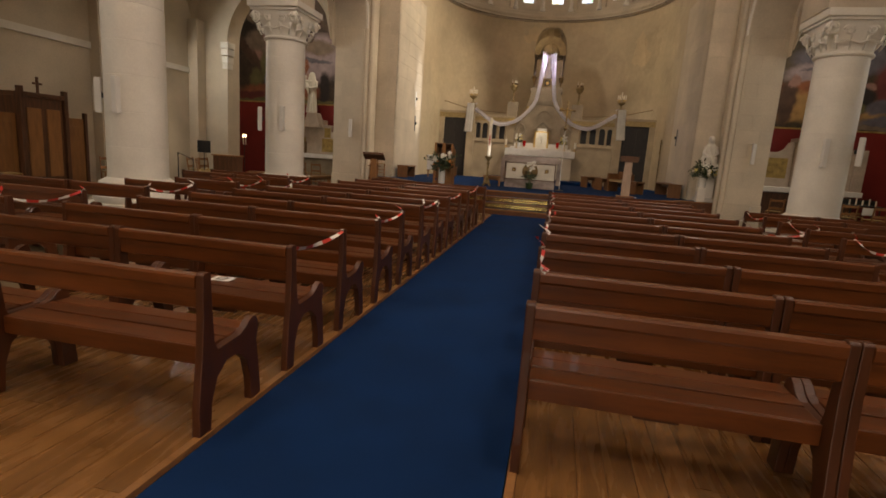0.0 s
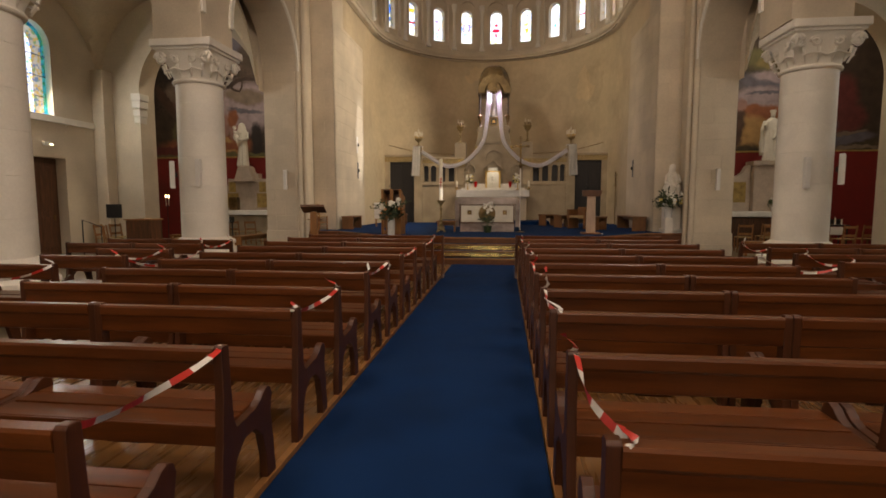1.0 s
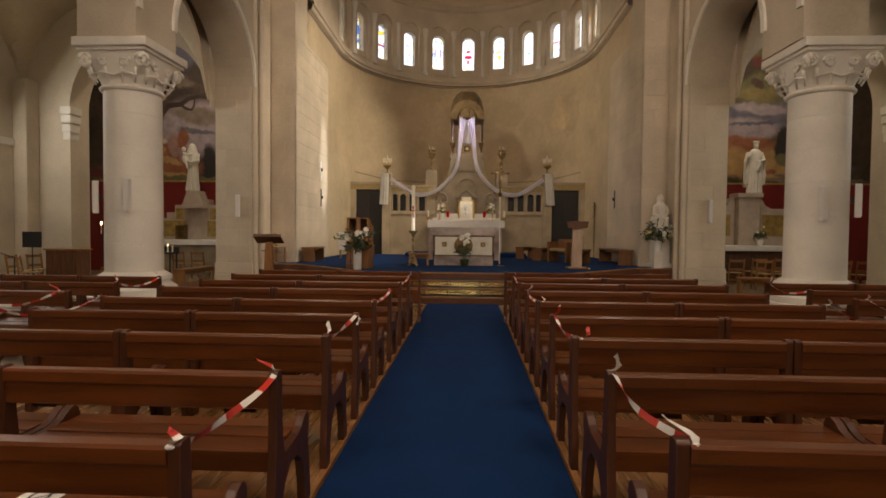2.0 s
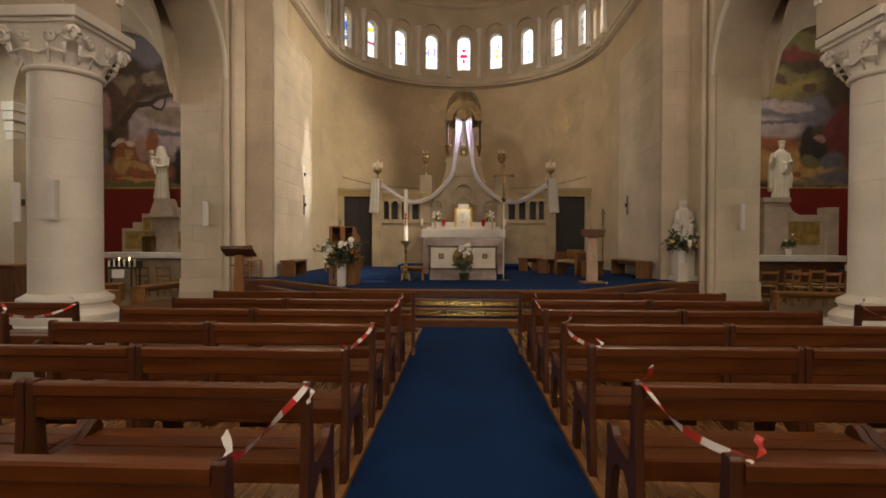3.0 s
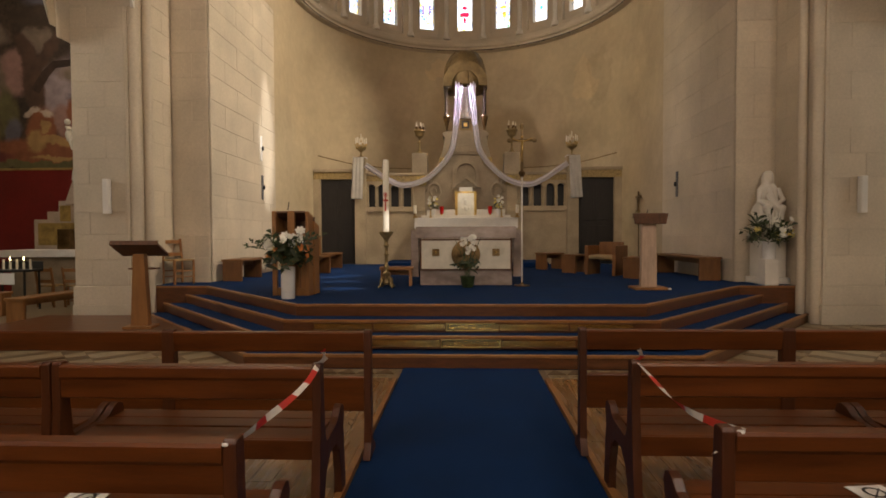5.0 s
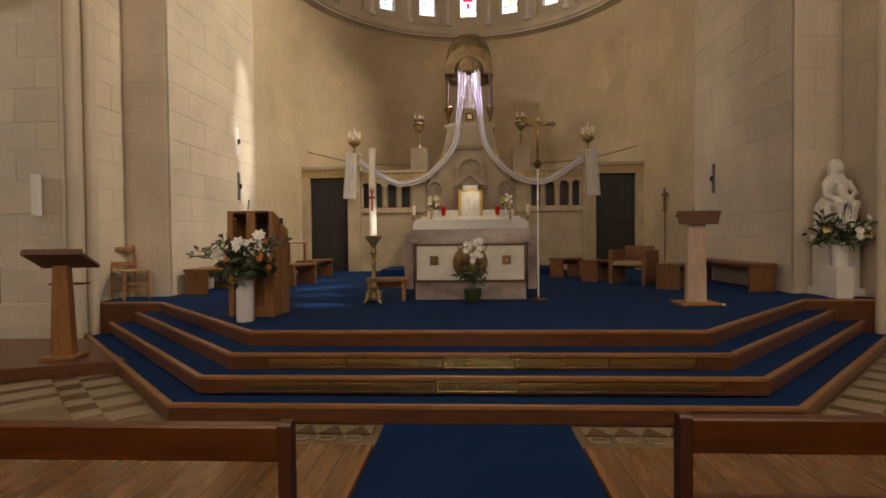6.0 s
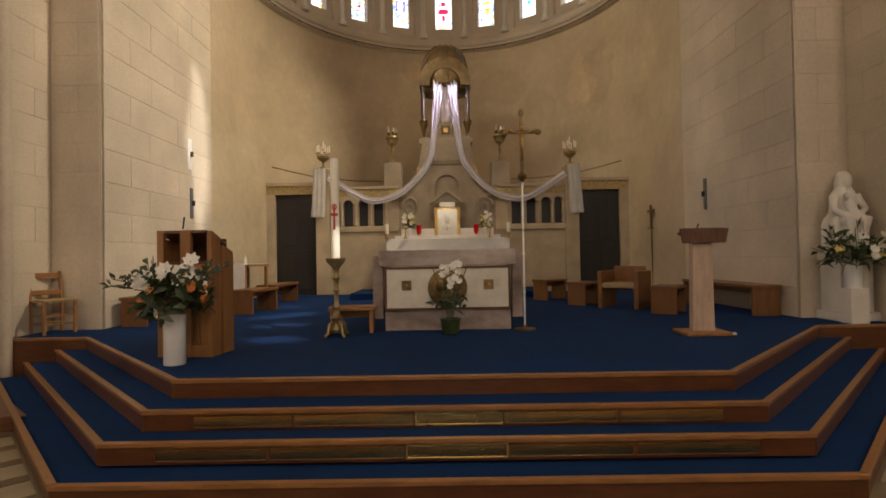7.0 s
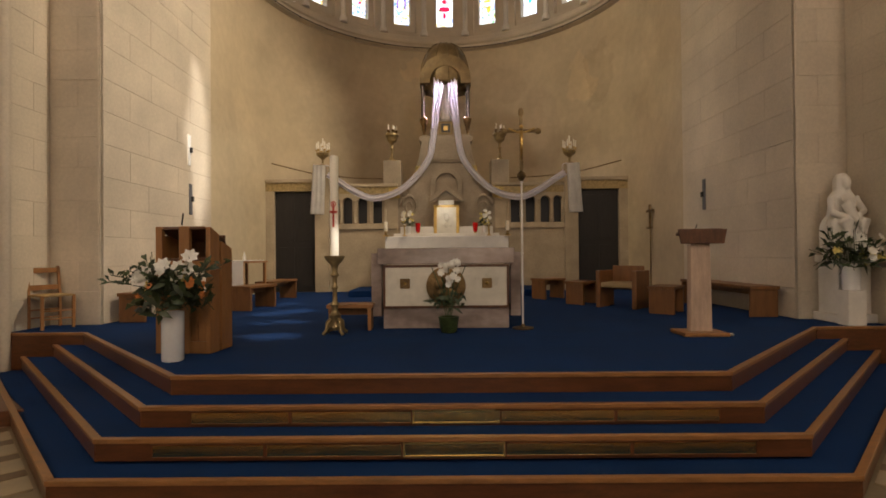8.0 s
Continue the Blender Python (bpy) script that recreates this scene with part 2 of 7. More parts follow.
def arc(cy, cz, r, a0, a1, n):
    return [(cy + r * math.cos(radians(a0 + (a1 - a0) * i / n)), cz + r * math.sin(radians(a0 + (a1 - a0) * i / n))) for i in range(n + 1)]


# ---- large structure ----
TOP = 16.0
bm = bm_new()
box(bm, -15.2, 15.2, -9, 29.5, -0.3, -0.012)
floor = structure("floor", bm, FLOORSTONE, "worn beige stone church floor")

bm = bm_new()
box(bm, -0.75, 0.75, -4.0, 14.03, -0.012, 0.012, 0.004)
structure("carpet_runner", bm, CARPET, "long blue carpet runner down the central aisle")

# sanctuary platform: carpeted tiers with oak risers and nosings
TIERS = [(2.59, 14.04, 5.90), (2.50, 14.36, 5.53), (2.33, 14.61, 5.13), (2.28, 14.95, 4.72)]
YB = 17.36
platform = thing("sanctuary_platform", "stepped sanctuary platform with blue carpet and oak edges", "platform", kind="structure")
for k, (xf, yf, xb) in enumerate(TIERS):
    z1 = 0.15 * (k + 1)
    ye = yf + (xb - xf)
    bm = bm_new()
    out = [(-xf, yf), (xf, yf), (xb, ye), (xb, YB + 0.3), (-xb, YB + 0.3), (-xb, ye)]
    if k == 3:
        out = [(-xf, yf), (xf, yf), (xb, ye), (6.0, ye), (6.0, 18.3), (5.1, 18.3), (5.1, 24.6), (-5.1, 24.6), (-5.1, 18.3), (-6.0, 18.3), (-6.0, ye), (-xb, ye)]
    ins = 0.03
    def shrink(p):
        return (p[0] - math.copysign(ins * 0.8, p[0]), p[1] + (ins if p[1] < 18 else 0))
    prism(bm, [shrink(p) for p in out], 0.147, "z", z1 - 0.15 - 0.02 * (k == 0))
    part("tread_carpet", bm, CARPET, platform, "blue carpet on the tread")
    line = [(-6.0, ye), (-xb, ye), (-xf, yf), (xf, yf), (xb, ye), (6.0, ye)]
    if k < 3:
        line = line[1:-1]
    for (ax, ay), (bx, by) in zip(line, line[1:]):
        wing = k == 3 and ay == by and abs(ax + bx) > 1
        d = Vector((bx - ax, by - ay, 0))
        length = d.length
        m = Matrix.Translation((ax, ay, 0)) @ Matrix.Rotation(math.atan2(d.y, d.x), 4, "Z")
        bm = bm_new()
        box(bm, -0.004, length + 0.004, 0.0, 0.055, z1 - 0.028, z1 + 0.006, 0.006)
        bmesh.ops.transform(bm, matrix=m, verts=bm.verts)
        part("nosing", bm, OAKTRIM, platform, "light oak nosing")
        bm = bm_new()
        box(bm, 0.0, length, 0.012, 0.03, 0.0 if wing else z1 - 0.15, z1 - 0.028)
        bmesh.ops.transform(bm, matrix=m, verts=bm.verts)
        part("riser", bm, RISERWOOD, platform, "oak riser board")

# nave walls with arcades
COLS = {-1: [(-6.25, 12.65), (-6.6, 8.09), (-6.5, 3.5), (-6.5, -1.1)], 1: [(6.48, 12.95), (6.5, 8.2), (6.5, 3.5), (6.5, -1.1)]}
SPRING, STILT, THICK_TOP = 4.92, 5.45, 7.45
for sx, name in ((-1, "wall_west"), (1, "wall_east")):
    xi, xo = 5.78, 6.85
    ys = [16.99] + [c[1] for c in COLS[sx]] + [-5.7]
    bm = bm_new()
    for a, b in zip(ys, ys[1:]):
        hi, lo = a - (0.62 if a < 16 else 0.0), b + 0.62
        pts = [(b, SPRING)] + [(lo, SPRING)] + arc((hi + lo) / 2, STILT, (hi - lo) / 2, 180, 0, 24) + ([(hi, SPRING), (a, SPRING)] if a < 16 else []) + [(a, THICK_TOP), (b, THICK_TOP)]
        prism(bm, pts, (xo - xi) * sx, "x", xi * sx)
    box(bm, min(sx * xi, sx * xo), max(sx * xi, sx * xo), -8.0, -5.7, 0, THICK_TOP)
    holes = [(y - 0.8, y + 0.8, 9.9, 12.9) for y in CLERE_Y] + ([(9.30, 11.05, 12.3, 15.95)] if sx > 0 else [])
    def slab(y0, y1, z0, z1):
        box(bm, min(sx * xi, sx * 6.2), max(sx * xi, sx * 6.2), y0, y1, z0, z1)
    y = -8.0
    for h0, h1, z0, z1 in holes:
        if z0 > 12:
            # unseen openings shaped to cast sun marks: a lancet, slanted slots below
            slab(y, 8.3, THICK_TOP, TOP)
            slab(8.3, h0, 9.7, TOP)
            slab(h0, h1, 9.7, z0)
            slab(h1, 12.9, 9.7, TOP)
            # almond outline cut to cast the tall sun patch on the apse wall
            for i in range(int((h1 - h0) / 0.05 + 0.5)):
                cy_ = h0 + 0.025 + 0.05 * i
                run = z0
                for j in range(int((TOP - z0) / 0.05 + 0.5)):
                    zc = z0 + 0.025 + 0.05 * j
                    t_ = (zc - 12.36) / 3.52
                    if 0 < t_ < 1:
                        mid = 10.30 - 0.42 * max(0.0, t_ - 0.6) + 0.05 * math.sin(9 * t_)
                        if abs(cy_ - mid) < 0.50 * math.sin(math.pi * t_) ** 0.7 * (1.0 if cy_ > mid else 0.9 + 0.2 * math.sin(14 * t_)):
                            if zc - 0.025 > run + 0.01:
                                box(bm, xi, xi + 0.06, cy_ - 0.025, cy_ + 0.025, run, zc - 0.025)
                            run = zc + 0.025
                if run < TOP - 0.01:
                    box(bm, xi, xi + 0.06, cy_ - 0.025, cy_ + 0.025, run, TOP)
            # slots slanted so that the sun lays bands on the platform carpet
            slots = [((8.5, 8.50), (9.55, 7.88)), ((9.5, 8.79), (10.55, 8.17)), ((10.05, 9.22), (12.0, 8.38)), ((11.7, 9.45), (12.55, 9.10))]
            def is_open(cy_, cz_):
                for (a0, a1), (b0, b1) in slots:
                    t_ = (cy_ - a0) / (b0 - a0)
                    if 0 < t_ < 1 and abs(cz_ - (a1 + (b1 - a1) * t_)) < 0.20 * min(1, 6 * t_, 6 * (1 - t_)):
                        return True
                return False
            for i in range(92):
                j = 0
                while j < 45:
                    k = j
                    while k < 45 and not is_open(8.325 + 0.05 * i, THICK_TOP + 0.025 + 0.05 * k):
                        k += 1
                    if k > j:
                        box(bm, xi, xi + 0.06, 8.3 + 0.05 * i, 8.35 + 0.05 * i, THICK_TOP + 0.05 * j, THICK_TOP + 0.05 * k)
                    j = k + 1
            h1 = 12.9
        else:
            slab(y, h0, THICK_TOP, TOP)
            slab(h0, h1, z1, TOP)
            slab(h0, h1, THICK_TOP, z0)
        y = h1
    slab(y, 18.3, THICK_TOP, TOP)
    structure(name, bm, STONE, "pale limestone nave wall with round arcade arches")
    # raised moulding that follows each arch
    for a, b in zip(ys, ys[1:]):
        hi, lo = a - (0.62 if a < 16 else 0.0), b + 0.62
        r = (hi - lo) / 2
        o, i = arc((hi + lo) / 2, STILT, r + 0.14, 180, 0, 24), arc((hi + lo) / 2, STILT, r + 0.015, 180, 0, 24)
        bm = bm_new()
        prism(bm, o + i[::-1], -0.05 * sx, "x", xi * sx - 0.001 * sx)
        tagged(part("arch_moulding", bm, STONE_W), "pale stone arch moulding", "", "", "structure")


# unseen opaque panes that keep the sun out of the assumed nave windows
BLOCKPANE = mat("frosted_glass", (0.75, 0.75, 0.72), 0.5, vary=0.05)
for sx in (-1, 1):
    for cy in CLERE_Y:
        bm = bm_new()
        box(bm, sx * 6.0 - 0.02, sx * 6.0 + 0.02, cy - 0.82, cy + 0.82, 9.88, 12.92)
        structure("window_clerestory", bm, BLOCKPANE, "unseen opaque nave pane, added to keep the sun out")


def pier(sx):
    P = [(6.85, 17.0), (5.85, 17.0), (5.85, 17.2), (5.78, 17.2), (5.78, 18.22), (5.05, 18.22), (5.05, 19.4), (6.85, 19.4)]
    bm = bm_new()
    prism(bm, [(sx * x, y) for x, y in P], TOP, "z", 0.0)
    ob = structure("pier", bm, STONE, "stepped limestone pier of the chancel arch")
    for cx, cy, r in ((5.80, 17.10, 0.085), (5.72, 17.36, 0.075)):
        b2 = bm_new()
        lathe(b2, [(r, 0), (r, TOP)], 16, sx * cx, cy)
        part("roll_moulding", b2, STONE, ob, "", 40)
    for z, q in ((0.0, 0.05), (0.32, 0.025)):
        b2 = bm_new()
        box(b2, min(sx * (5.85 - q), sx * 6.88), max(sx * (5.85 - q), sx * 6.88), 17.0 - q, 17.3, z, z + 0.32, 0.012)
        part("pier_base", b2, STONE, ob)
    return ob


PIERS = {sx: pier(sx) for sx in (-1, 1)}

# chancel arch above the piers
bm = bm_new()
pts = [(-5.85, 9.6)] + [(-5.05, 9.6)] + arc(0, 9.6, 5.05, 180, 0, 32)[1:-1] + [(5.05, 9.6), (5.85, 9.6), (5.85, TOP), (-5.85, TOP)]
prism(bm, pts, 1.0, "y", 18.22)
structure("chancel_arch", bm, STONE, "round limestone chancel arch")

# apse: straight sides, curved end, moulded cornice, drum with windows, half dome
AC, AR = 23.16, 5.03


def cyl(a, z, r):
    """A point at angle a from the axis, on the curved end of the apse."""
    return (r * math.sin(a), AC + r * math.cos(a), z)


def shell(bm, profile, n=48, a0=-90.0, a1=90.0, ends=True):
    """A curved strip from (radius, z) pairs, closed with straight arms to the chancel arch."""
    rows = []
    for r, z in profile:
        row = [bm.verts.new((-r, 19.3, z))] if ends else []
        row += [bm.verts.new(cyl(radians(a0 + (a1 - a0) * i / n), z, r)) for i in range(n + 1)]
        row += [bm.verts.new((r, 19.3, z))] if ends else []
        rows.append(row)
    for a, b in zip(rows, rows[1:]):
        for i in range(len(a) - 1):
            bm.faces.new((a[i], a[i + 1], b[i + 1], b[i]))


bm = bm_new()
shell(bm, [(AR, 0.0), (AR, 8.52), (AR + 0.7, 8.52), (AR + 0.7, 0.0), (AR, 0.0)])
bmesh.ops.recalc_face_normals(bm, faces=bm.faces)
structure("wall_apse", bm, PLASTER, "curved beige plaster apse wall with damp stains", 40)
bm = bm_new()
shell(bm, [(AR + 0.3, 8.46), (AR - 0.03, 8.46), (AR - 0.06, 8.49), (AR - 0.12, 8.51), (AR - 0.16, 8.56), (AR - 0.16, 8.62), (AR - 0.22, 8.66), (AR - 0.22, 8.74), (AR - 0.10, 8.80), (AR - 0.06, 8.92), (AR + 0.02, 8.98), (AR + 0.3, 8.98)])
bmesh.ops.recalc_face_normals(bm, faces=bm.faces)
structure("apse_cornice", bm, STONE, "moulded stone cornice under the apse windows", 30)

bm = bm_new()
tube(bm, [cyl(radians(a), 8.515, AR - 0.19) for a in range(-88, 89, 4)], 0.014, 5)
cable = structure("cornice_cable", bm, CABLE, "dark cable clipped under the apse cornice", True)
for a in range(-84, 85, 12):
    bm = bm_new()
    x, y, z = cyl(radians(a), 8.515, AR - 0.2)
    ball(bm, (x, y, z - 0.015), 0.032, 1)
    part("clip", bm, CABLE, cable)

Z0, Z1 = 8.96, 12.1
HALF = radians(8.0)
NW, NB, NS = 0.42, 9.08, 10.95
WW, WB, WS = 0.27, 9.41, 10.72
NICHE = [(-NW, NB), (-NW, NS)] + [(NW * math.cos(radians(t)), NS + NW * math.sin(radians(t))) for t in range(165, 10, -15)] + [(NW, NS), (NW, NB)]
WIN = [(-WW, WB), (-WW, WS)] + [(WW * math.cos(radians(t)), WS + WW * math.sin(radians(t))) for t in range(165, 10, -15)] + [(WW, WS), (WW, WB)]


def drum_bay(bm, ac):
    def at(u, z, d):
        return bm.verts.new(cyl(ac + u / AR, z, AR + d))
    w = HALF * AR
    top = NS + NW
    for s in (-1, 1):
        out = [(s * u, z) for u, z in [(w, Z0), (0, Z0), (0, NB), (NW, NB), (NW, NS)] + [(NW * math.cos(radians(t)), NS + NW * math.sin(radians(t))) for t in range(15, 80, 15)] + [(0, top), (0, Z1), (w, Z1)]]
        f = bm.faces.new([at(u, z, 0.0) for u, z in out])
        f.normal_update()
        bmesh.ops.triangulate(bm, faces=[f])
    def ring(pa, da, pb, db):
        a = [at(u, z, da) for u, z in pa]
        b = [at(u, z, db) for u, z in pb]
        n = len(a)
        for i in range(n):
            bm.faces.new((a[i], a[(i + 1) % n], b[(i + 1) % n], b[i]))
    ring(NICHE, 0.0, NICHE, 0.16)
    ring(NICHE, 0.16, WIN, 0.20)
    ring(WIN, 0.20, WIN, 0.5)


bm = bm_new()
BAYS = [radians(16.0 * i) for i in range(-5, 6)]
for a in BAYS:
    drum_bay(bm, a)
shell(bm, [(AR + 0.5, 12.1), (AR + 0.5, 8.96)], 24, -90, -88, False)
bmesh.ops.recalc_face_normals(bm, faces=bm.faces)
drum = structure("wall_drum", bm, STONE, "apse drum with a ring of small arched windows", 35)
for s in (-1, 1):
    bm = bm_new()
    box(bm, min(s * (AR - 0.0), s * (AR + 0.6)), max(s * AR, s * (AR + 0.6)), 19.2, AC + 0.18, 8.9, 12.2)
    structure("wall_drum_side", bm, STONE, "plain stone wall beside the apse windows")
for i in range(-6, 6):
    a = radians(16 * i + 8)
    x, y, _ = cyl(a, 0, AR - 0.03)
    bm = bm_new()
    lathe(bm, [(0.13, 8.98), (0.13, 9.1), (0.10, 9.14), (0.085, 9.2), (0.08, 10.75), (0.10, 10.78), (0.10, 10.84), (0.13, 10.98), (0.14, 11.08), (0.14, 11.14)], 14, x, y)
    part("colonnette", bm, STONE_W, drum, "small round stone colonnette", 35)
bm = bm_new()
shell(bm, [(AR + 0.5, 12.05), (AR - 0.02, 12.05), (AR - 0.14, 12.12), (AR - 0.16, 12.26), (AR - 0.05, 12.34), (AR + 0.5, 12.34)])
bmesh.ops.recalc_face_normals(bm, faces=bm.faces)
structure("dome_cornice", bm, STONE, "stone cornice at the foot of the half dome", 30)
bm = bm_new()
shell(bm, [(AR * math.cos(radians(t)), 12.3 + 0.72 * AR * math.sin(radians(t))) for t in range(0, 89, 8)])
structure("half_dome", bm, VAULT, "beige plaster half dome", True)

# bright sky outside the apse windows
SKYGLOW = bpy.data.materials.new("bright_sky")
SKYGLOW.use_nodes = True
nt = SKYGLOW.node_tree
em = nt.nodes.new("ShaderNodeEmission")
em.inputs["Color"].default_value, em.inputs["Strength"].default_value = (0.93, 0.96, 1.0, 1), 2.8
nt.links.new(em.outputs[0], nt.nodes["Material Output"].inputs["Surface"])
bm = bm_new()
shell(bm, [(AR + 4.0, 7.5), (AR + 4.0, 14.5)], 24, -100, 100, False)
structure("backdrop", bm, SKYGLOW, "bright pale sky outside the apse windows")

# nave ceiling, rear wall
bm = bm_new()
box(bm, -5.84, 5.84, -8.5, 19.3, TOP, TOP + 0.3)
structure("ceiling", bm, VAULT, "plain plaster nave ceiling")
# slab out of view, added to keep stray sun off the half dome
bm = bm_new()
box(bm, -10.0, 10.0, 16.0, 33.0, 17.6, 17.9)
structure("ceiling_apse_roof", bm, VAULT, "unseen slab over the apse, added to stop stray sun")
bm = bm_new()
prism(bm, [(-13.6, 0), (13.6, 0), (13.6, TOP), (-13.6, TOP)], -0.5, "y", -8.0)
structure("wall_rear", bm, STONE, "plain stone rear wall")

# aisles: outer wall with window and door openings, barrel vault, chapel arch, chapel end wall
XO = 12.0
WY0, WY1, WZB, WZS = 13.75, 14.92, 3.9, 5.75
DY0, DY1, DZ = 13.9, 15.2, 2.75


def rect_ring(bm, sx, y0, y1, z0, z1):
    box(bm, min(sx * XO, sx * (XO + 0.6)), max(sx * XO, sx * (XO + 0.6)), y0, y1, z0, z1)


for sx, side in ((-1, "west"), (1, "east")):
    bm = bm_new()
    for y0, y1 in ((-8.0, 3.6), (4.8, WY0), (DY1, 17.4)):
        rect_ring(bm, sx, y0, y1, 0, 9.4)
    rect_ring(bm, sx, 3.6, 4.8, 0, WZB)
    rect_ring(bm, sx, 3.6, 4.8, 6.4, 9.0)
    rect_ring(bm, sx, WY0, DY0, 0, WZB)
    rect_ring(bm, sx, WY0, DY1, DZ, WZB)
    for a, b in ((WY0, WY1),):
        r = (b - a) / 2
        pts = [(a, WZS)] + arc((a + b) / 2, WZS, r, 180, 0, 16)[1:-1] + [(b, WZS), (b, 9.0), (a, 9.0)]
        prism(bm, pts, sx * 0.6, "x", sx * XO)
    rect_ring(bm, sx, WY1, DY1, WZB, 9.0)
    structure("wall_aisle_" + side, bm, STONE, "pale stone outer aisle wall")
    bm = bm_new()
    prism(bm, [(-8, 3.72), (-8, 3.9), (16.7, 3.9), (16.7, 3.72)], -sx * 0.06, "x", sx * XO)
    structure("wall_ledge", bm, STONE_W, "moulded stone string course on the aisle wall")
    # groin vaults, one a bay, under an unseen flat-pitched slab that stops stray light
    bays = [16.7, 12.8, 8.1, 3.5, -1.1, -5.7, -8.0]
    for b1, b0 in zip(bays, bays[1:]):
        n, rows = 28, []
        bm = bm_new()
        for up in (0, 1):
            grid = []
            for i in range(n + 1):
                v = -1 + 2 * i / n
                line = []
                for j in range(n + 1):
                    u = max(-1, min(1, (-1 + 2 * j / n) * 1.12))
                    z = max(5.0 + 2.75 * math.sqrt(1 - v * v), 5.0 + 2.2 * math.sqrt(1 - u * u))
                    line.append(bm.verts.new((sx * (9.45 + v * 2.6), (b0 + b1) / 2 + (-1 + 2 * j / n) * (b1 - b0) / 2, min(z + 0.2 * up, 8.0))))
                grid.append(line)
            for i in range(n):
                for j in range(n):
                    q = (grid[i][j], grid[i + 1][j], grid[i + 1][j + 1], grid[i][j + 1])
                    bm.faces.new(q if up else q[::-1])
            rows.append(grid)
        for a, b in ((0, 1),):
            for j in range(n):
                for i in (0, n):
                    bm.faces.new((rows[0][i][j], rows[0][i][j + 1], rows[1][i][j + 1], rows[1][i][j]))
                    bm.faces.new((rows[0][j][i], rows[0][j + 1][i], rows[1][j + 1][i], rows[1][j][i]))
        bmesh.ops.recalc_face_normals(bm, faces=bm.faces[:])
        structure("aisle_vault", bm, VAULT, "beige plaster groin vault over one aisle bay", 32)
    # slab added over the vaults so no sky light leaks in
    bm = bm_new()
    prism(bm, [(sx * 6.2, 7.56), (sx * 9.4, 8.55), (sx * 12.6, 7.9), (sx * 12.6, 7.8), (sx * 9.4, 8.45), (sx * 6.2, 7.46)], 24.8, "y", -8.0)
    structure("ceiling_aisle_roof", bm, VAULT, "unseen slab over the aisle vaults, added to stop light leaks")
    bm = bm_new()
    box(bm, min(sx * 12.0, sx * 11.62), max(sx * 12.0, sx * 11.62), 16.28, 16.7, 0.3, 5.5, 0.03)
    box(bm, min(sx * 12.0, sx * 11.58), max(sx * 12.0, sx * 11.58), 16.24, 16.7, 0.0, 0.3, 0.02)
    structure("corner_pilaster", bm, STONE, "square stone pilaster in the aisle corner")
    for cy in (12.8, 8.1, 3.5):
        bm = bm_new()
        box(bm, min(sx * XO, sx * (XO - 0.32)), max(sx * XO, sx * (XO - 0.32)), cy - 0.42, cy + 0.42, 0, SPRING + 0.1, 0.02)
        structure("wall_pilaster", bm, STONE, "flat stone pilaster on the aisle wall")
    # chapel arch
    xa, xb = 6.85, 10.75
    r = (xb - xa) / 2
    zs = 4.85
    bm = bm_new()
    pts = [(sx * xb, 0), (sx * xb, zs)] + [(sx * (xa + xb) / 2 + sx * r * math.cos(radians(t)), zs + r * math.sin(radians(t))) for t in range(7, 180, 8)] + [(sx * xa, zs), (sx * xa, 9.8), (sx * 15.0, 9.8), (sx * 15.0, 0)]
    prism(bm, pts, 0.7, "y", 16.7)
    structure("chapel_arch", bm, STONE, "round stone arch in front of the side chapel", 30)
    bm = bm_new()
    for z, q in ((3.95, 0.02), (4.15, 0.05), (4.4, 0.09), (4.62, 0.12)):
        box(bm, min(sx * (xb - q), sx * (xb + 0.2)), max(sx * (xb - q), sx * (xb + 0.2)), 16.7 - q, 17.0, z, z + 0.22, 0.03)
    structure("arch_corbel", bm, STONE_W, "carved stone corbel carrying an arch")
    # chapel shell
    bm = bm_new()
    box(bm, min(sx * 5.8, sx * 15.0), max(sx * 5.8, sx * 15.0), 21.7, 22.1, 0, 9.8)
    box(bm, min(sx * 14.6, sx * 15.0), max(sx * 14.6, sx * 15.0), 17.4, 21.7, 0, 9.8)
    structure("wall_chapel_" + side, bm, STONE, "end wall of the side chapel")
    bm = bm_new()
    box(bm, min(sx * 5.75, sx * 6.85), max(sx * 5.75, sx * 6.85), 19.4, 21.7, 0, 9.8)
    structure("wall_chapel_side", bm, STONE, "inner side wall of the side chapel")
    bm = bm_new()
    box(bm, min(sx * 5.8, sx * 15.0), max(sx * 5.8, sx * 15.0), 16.7, 22.1, 9.8, 10.1)
    structure("ceiling_chapel", bm, VAULT, "plaster ceiling of the side chapel")


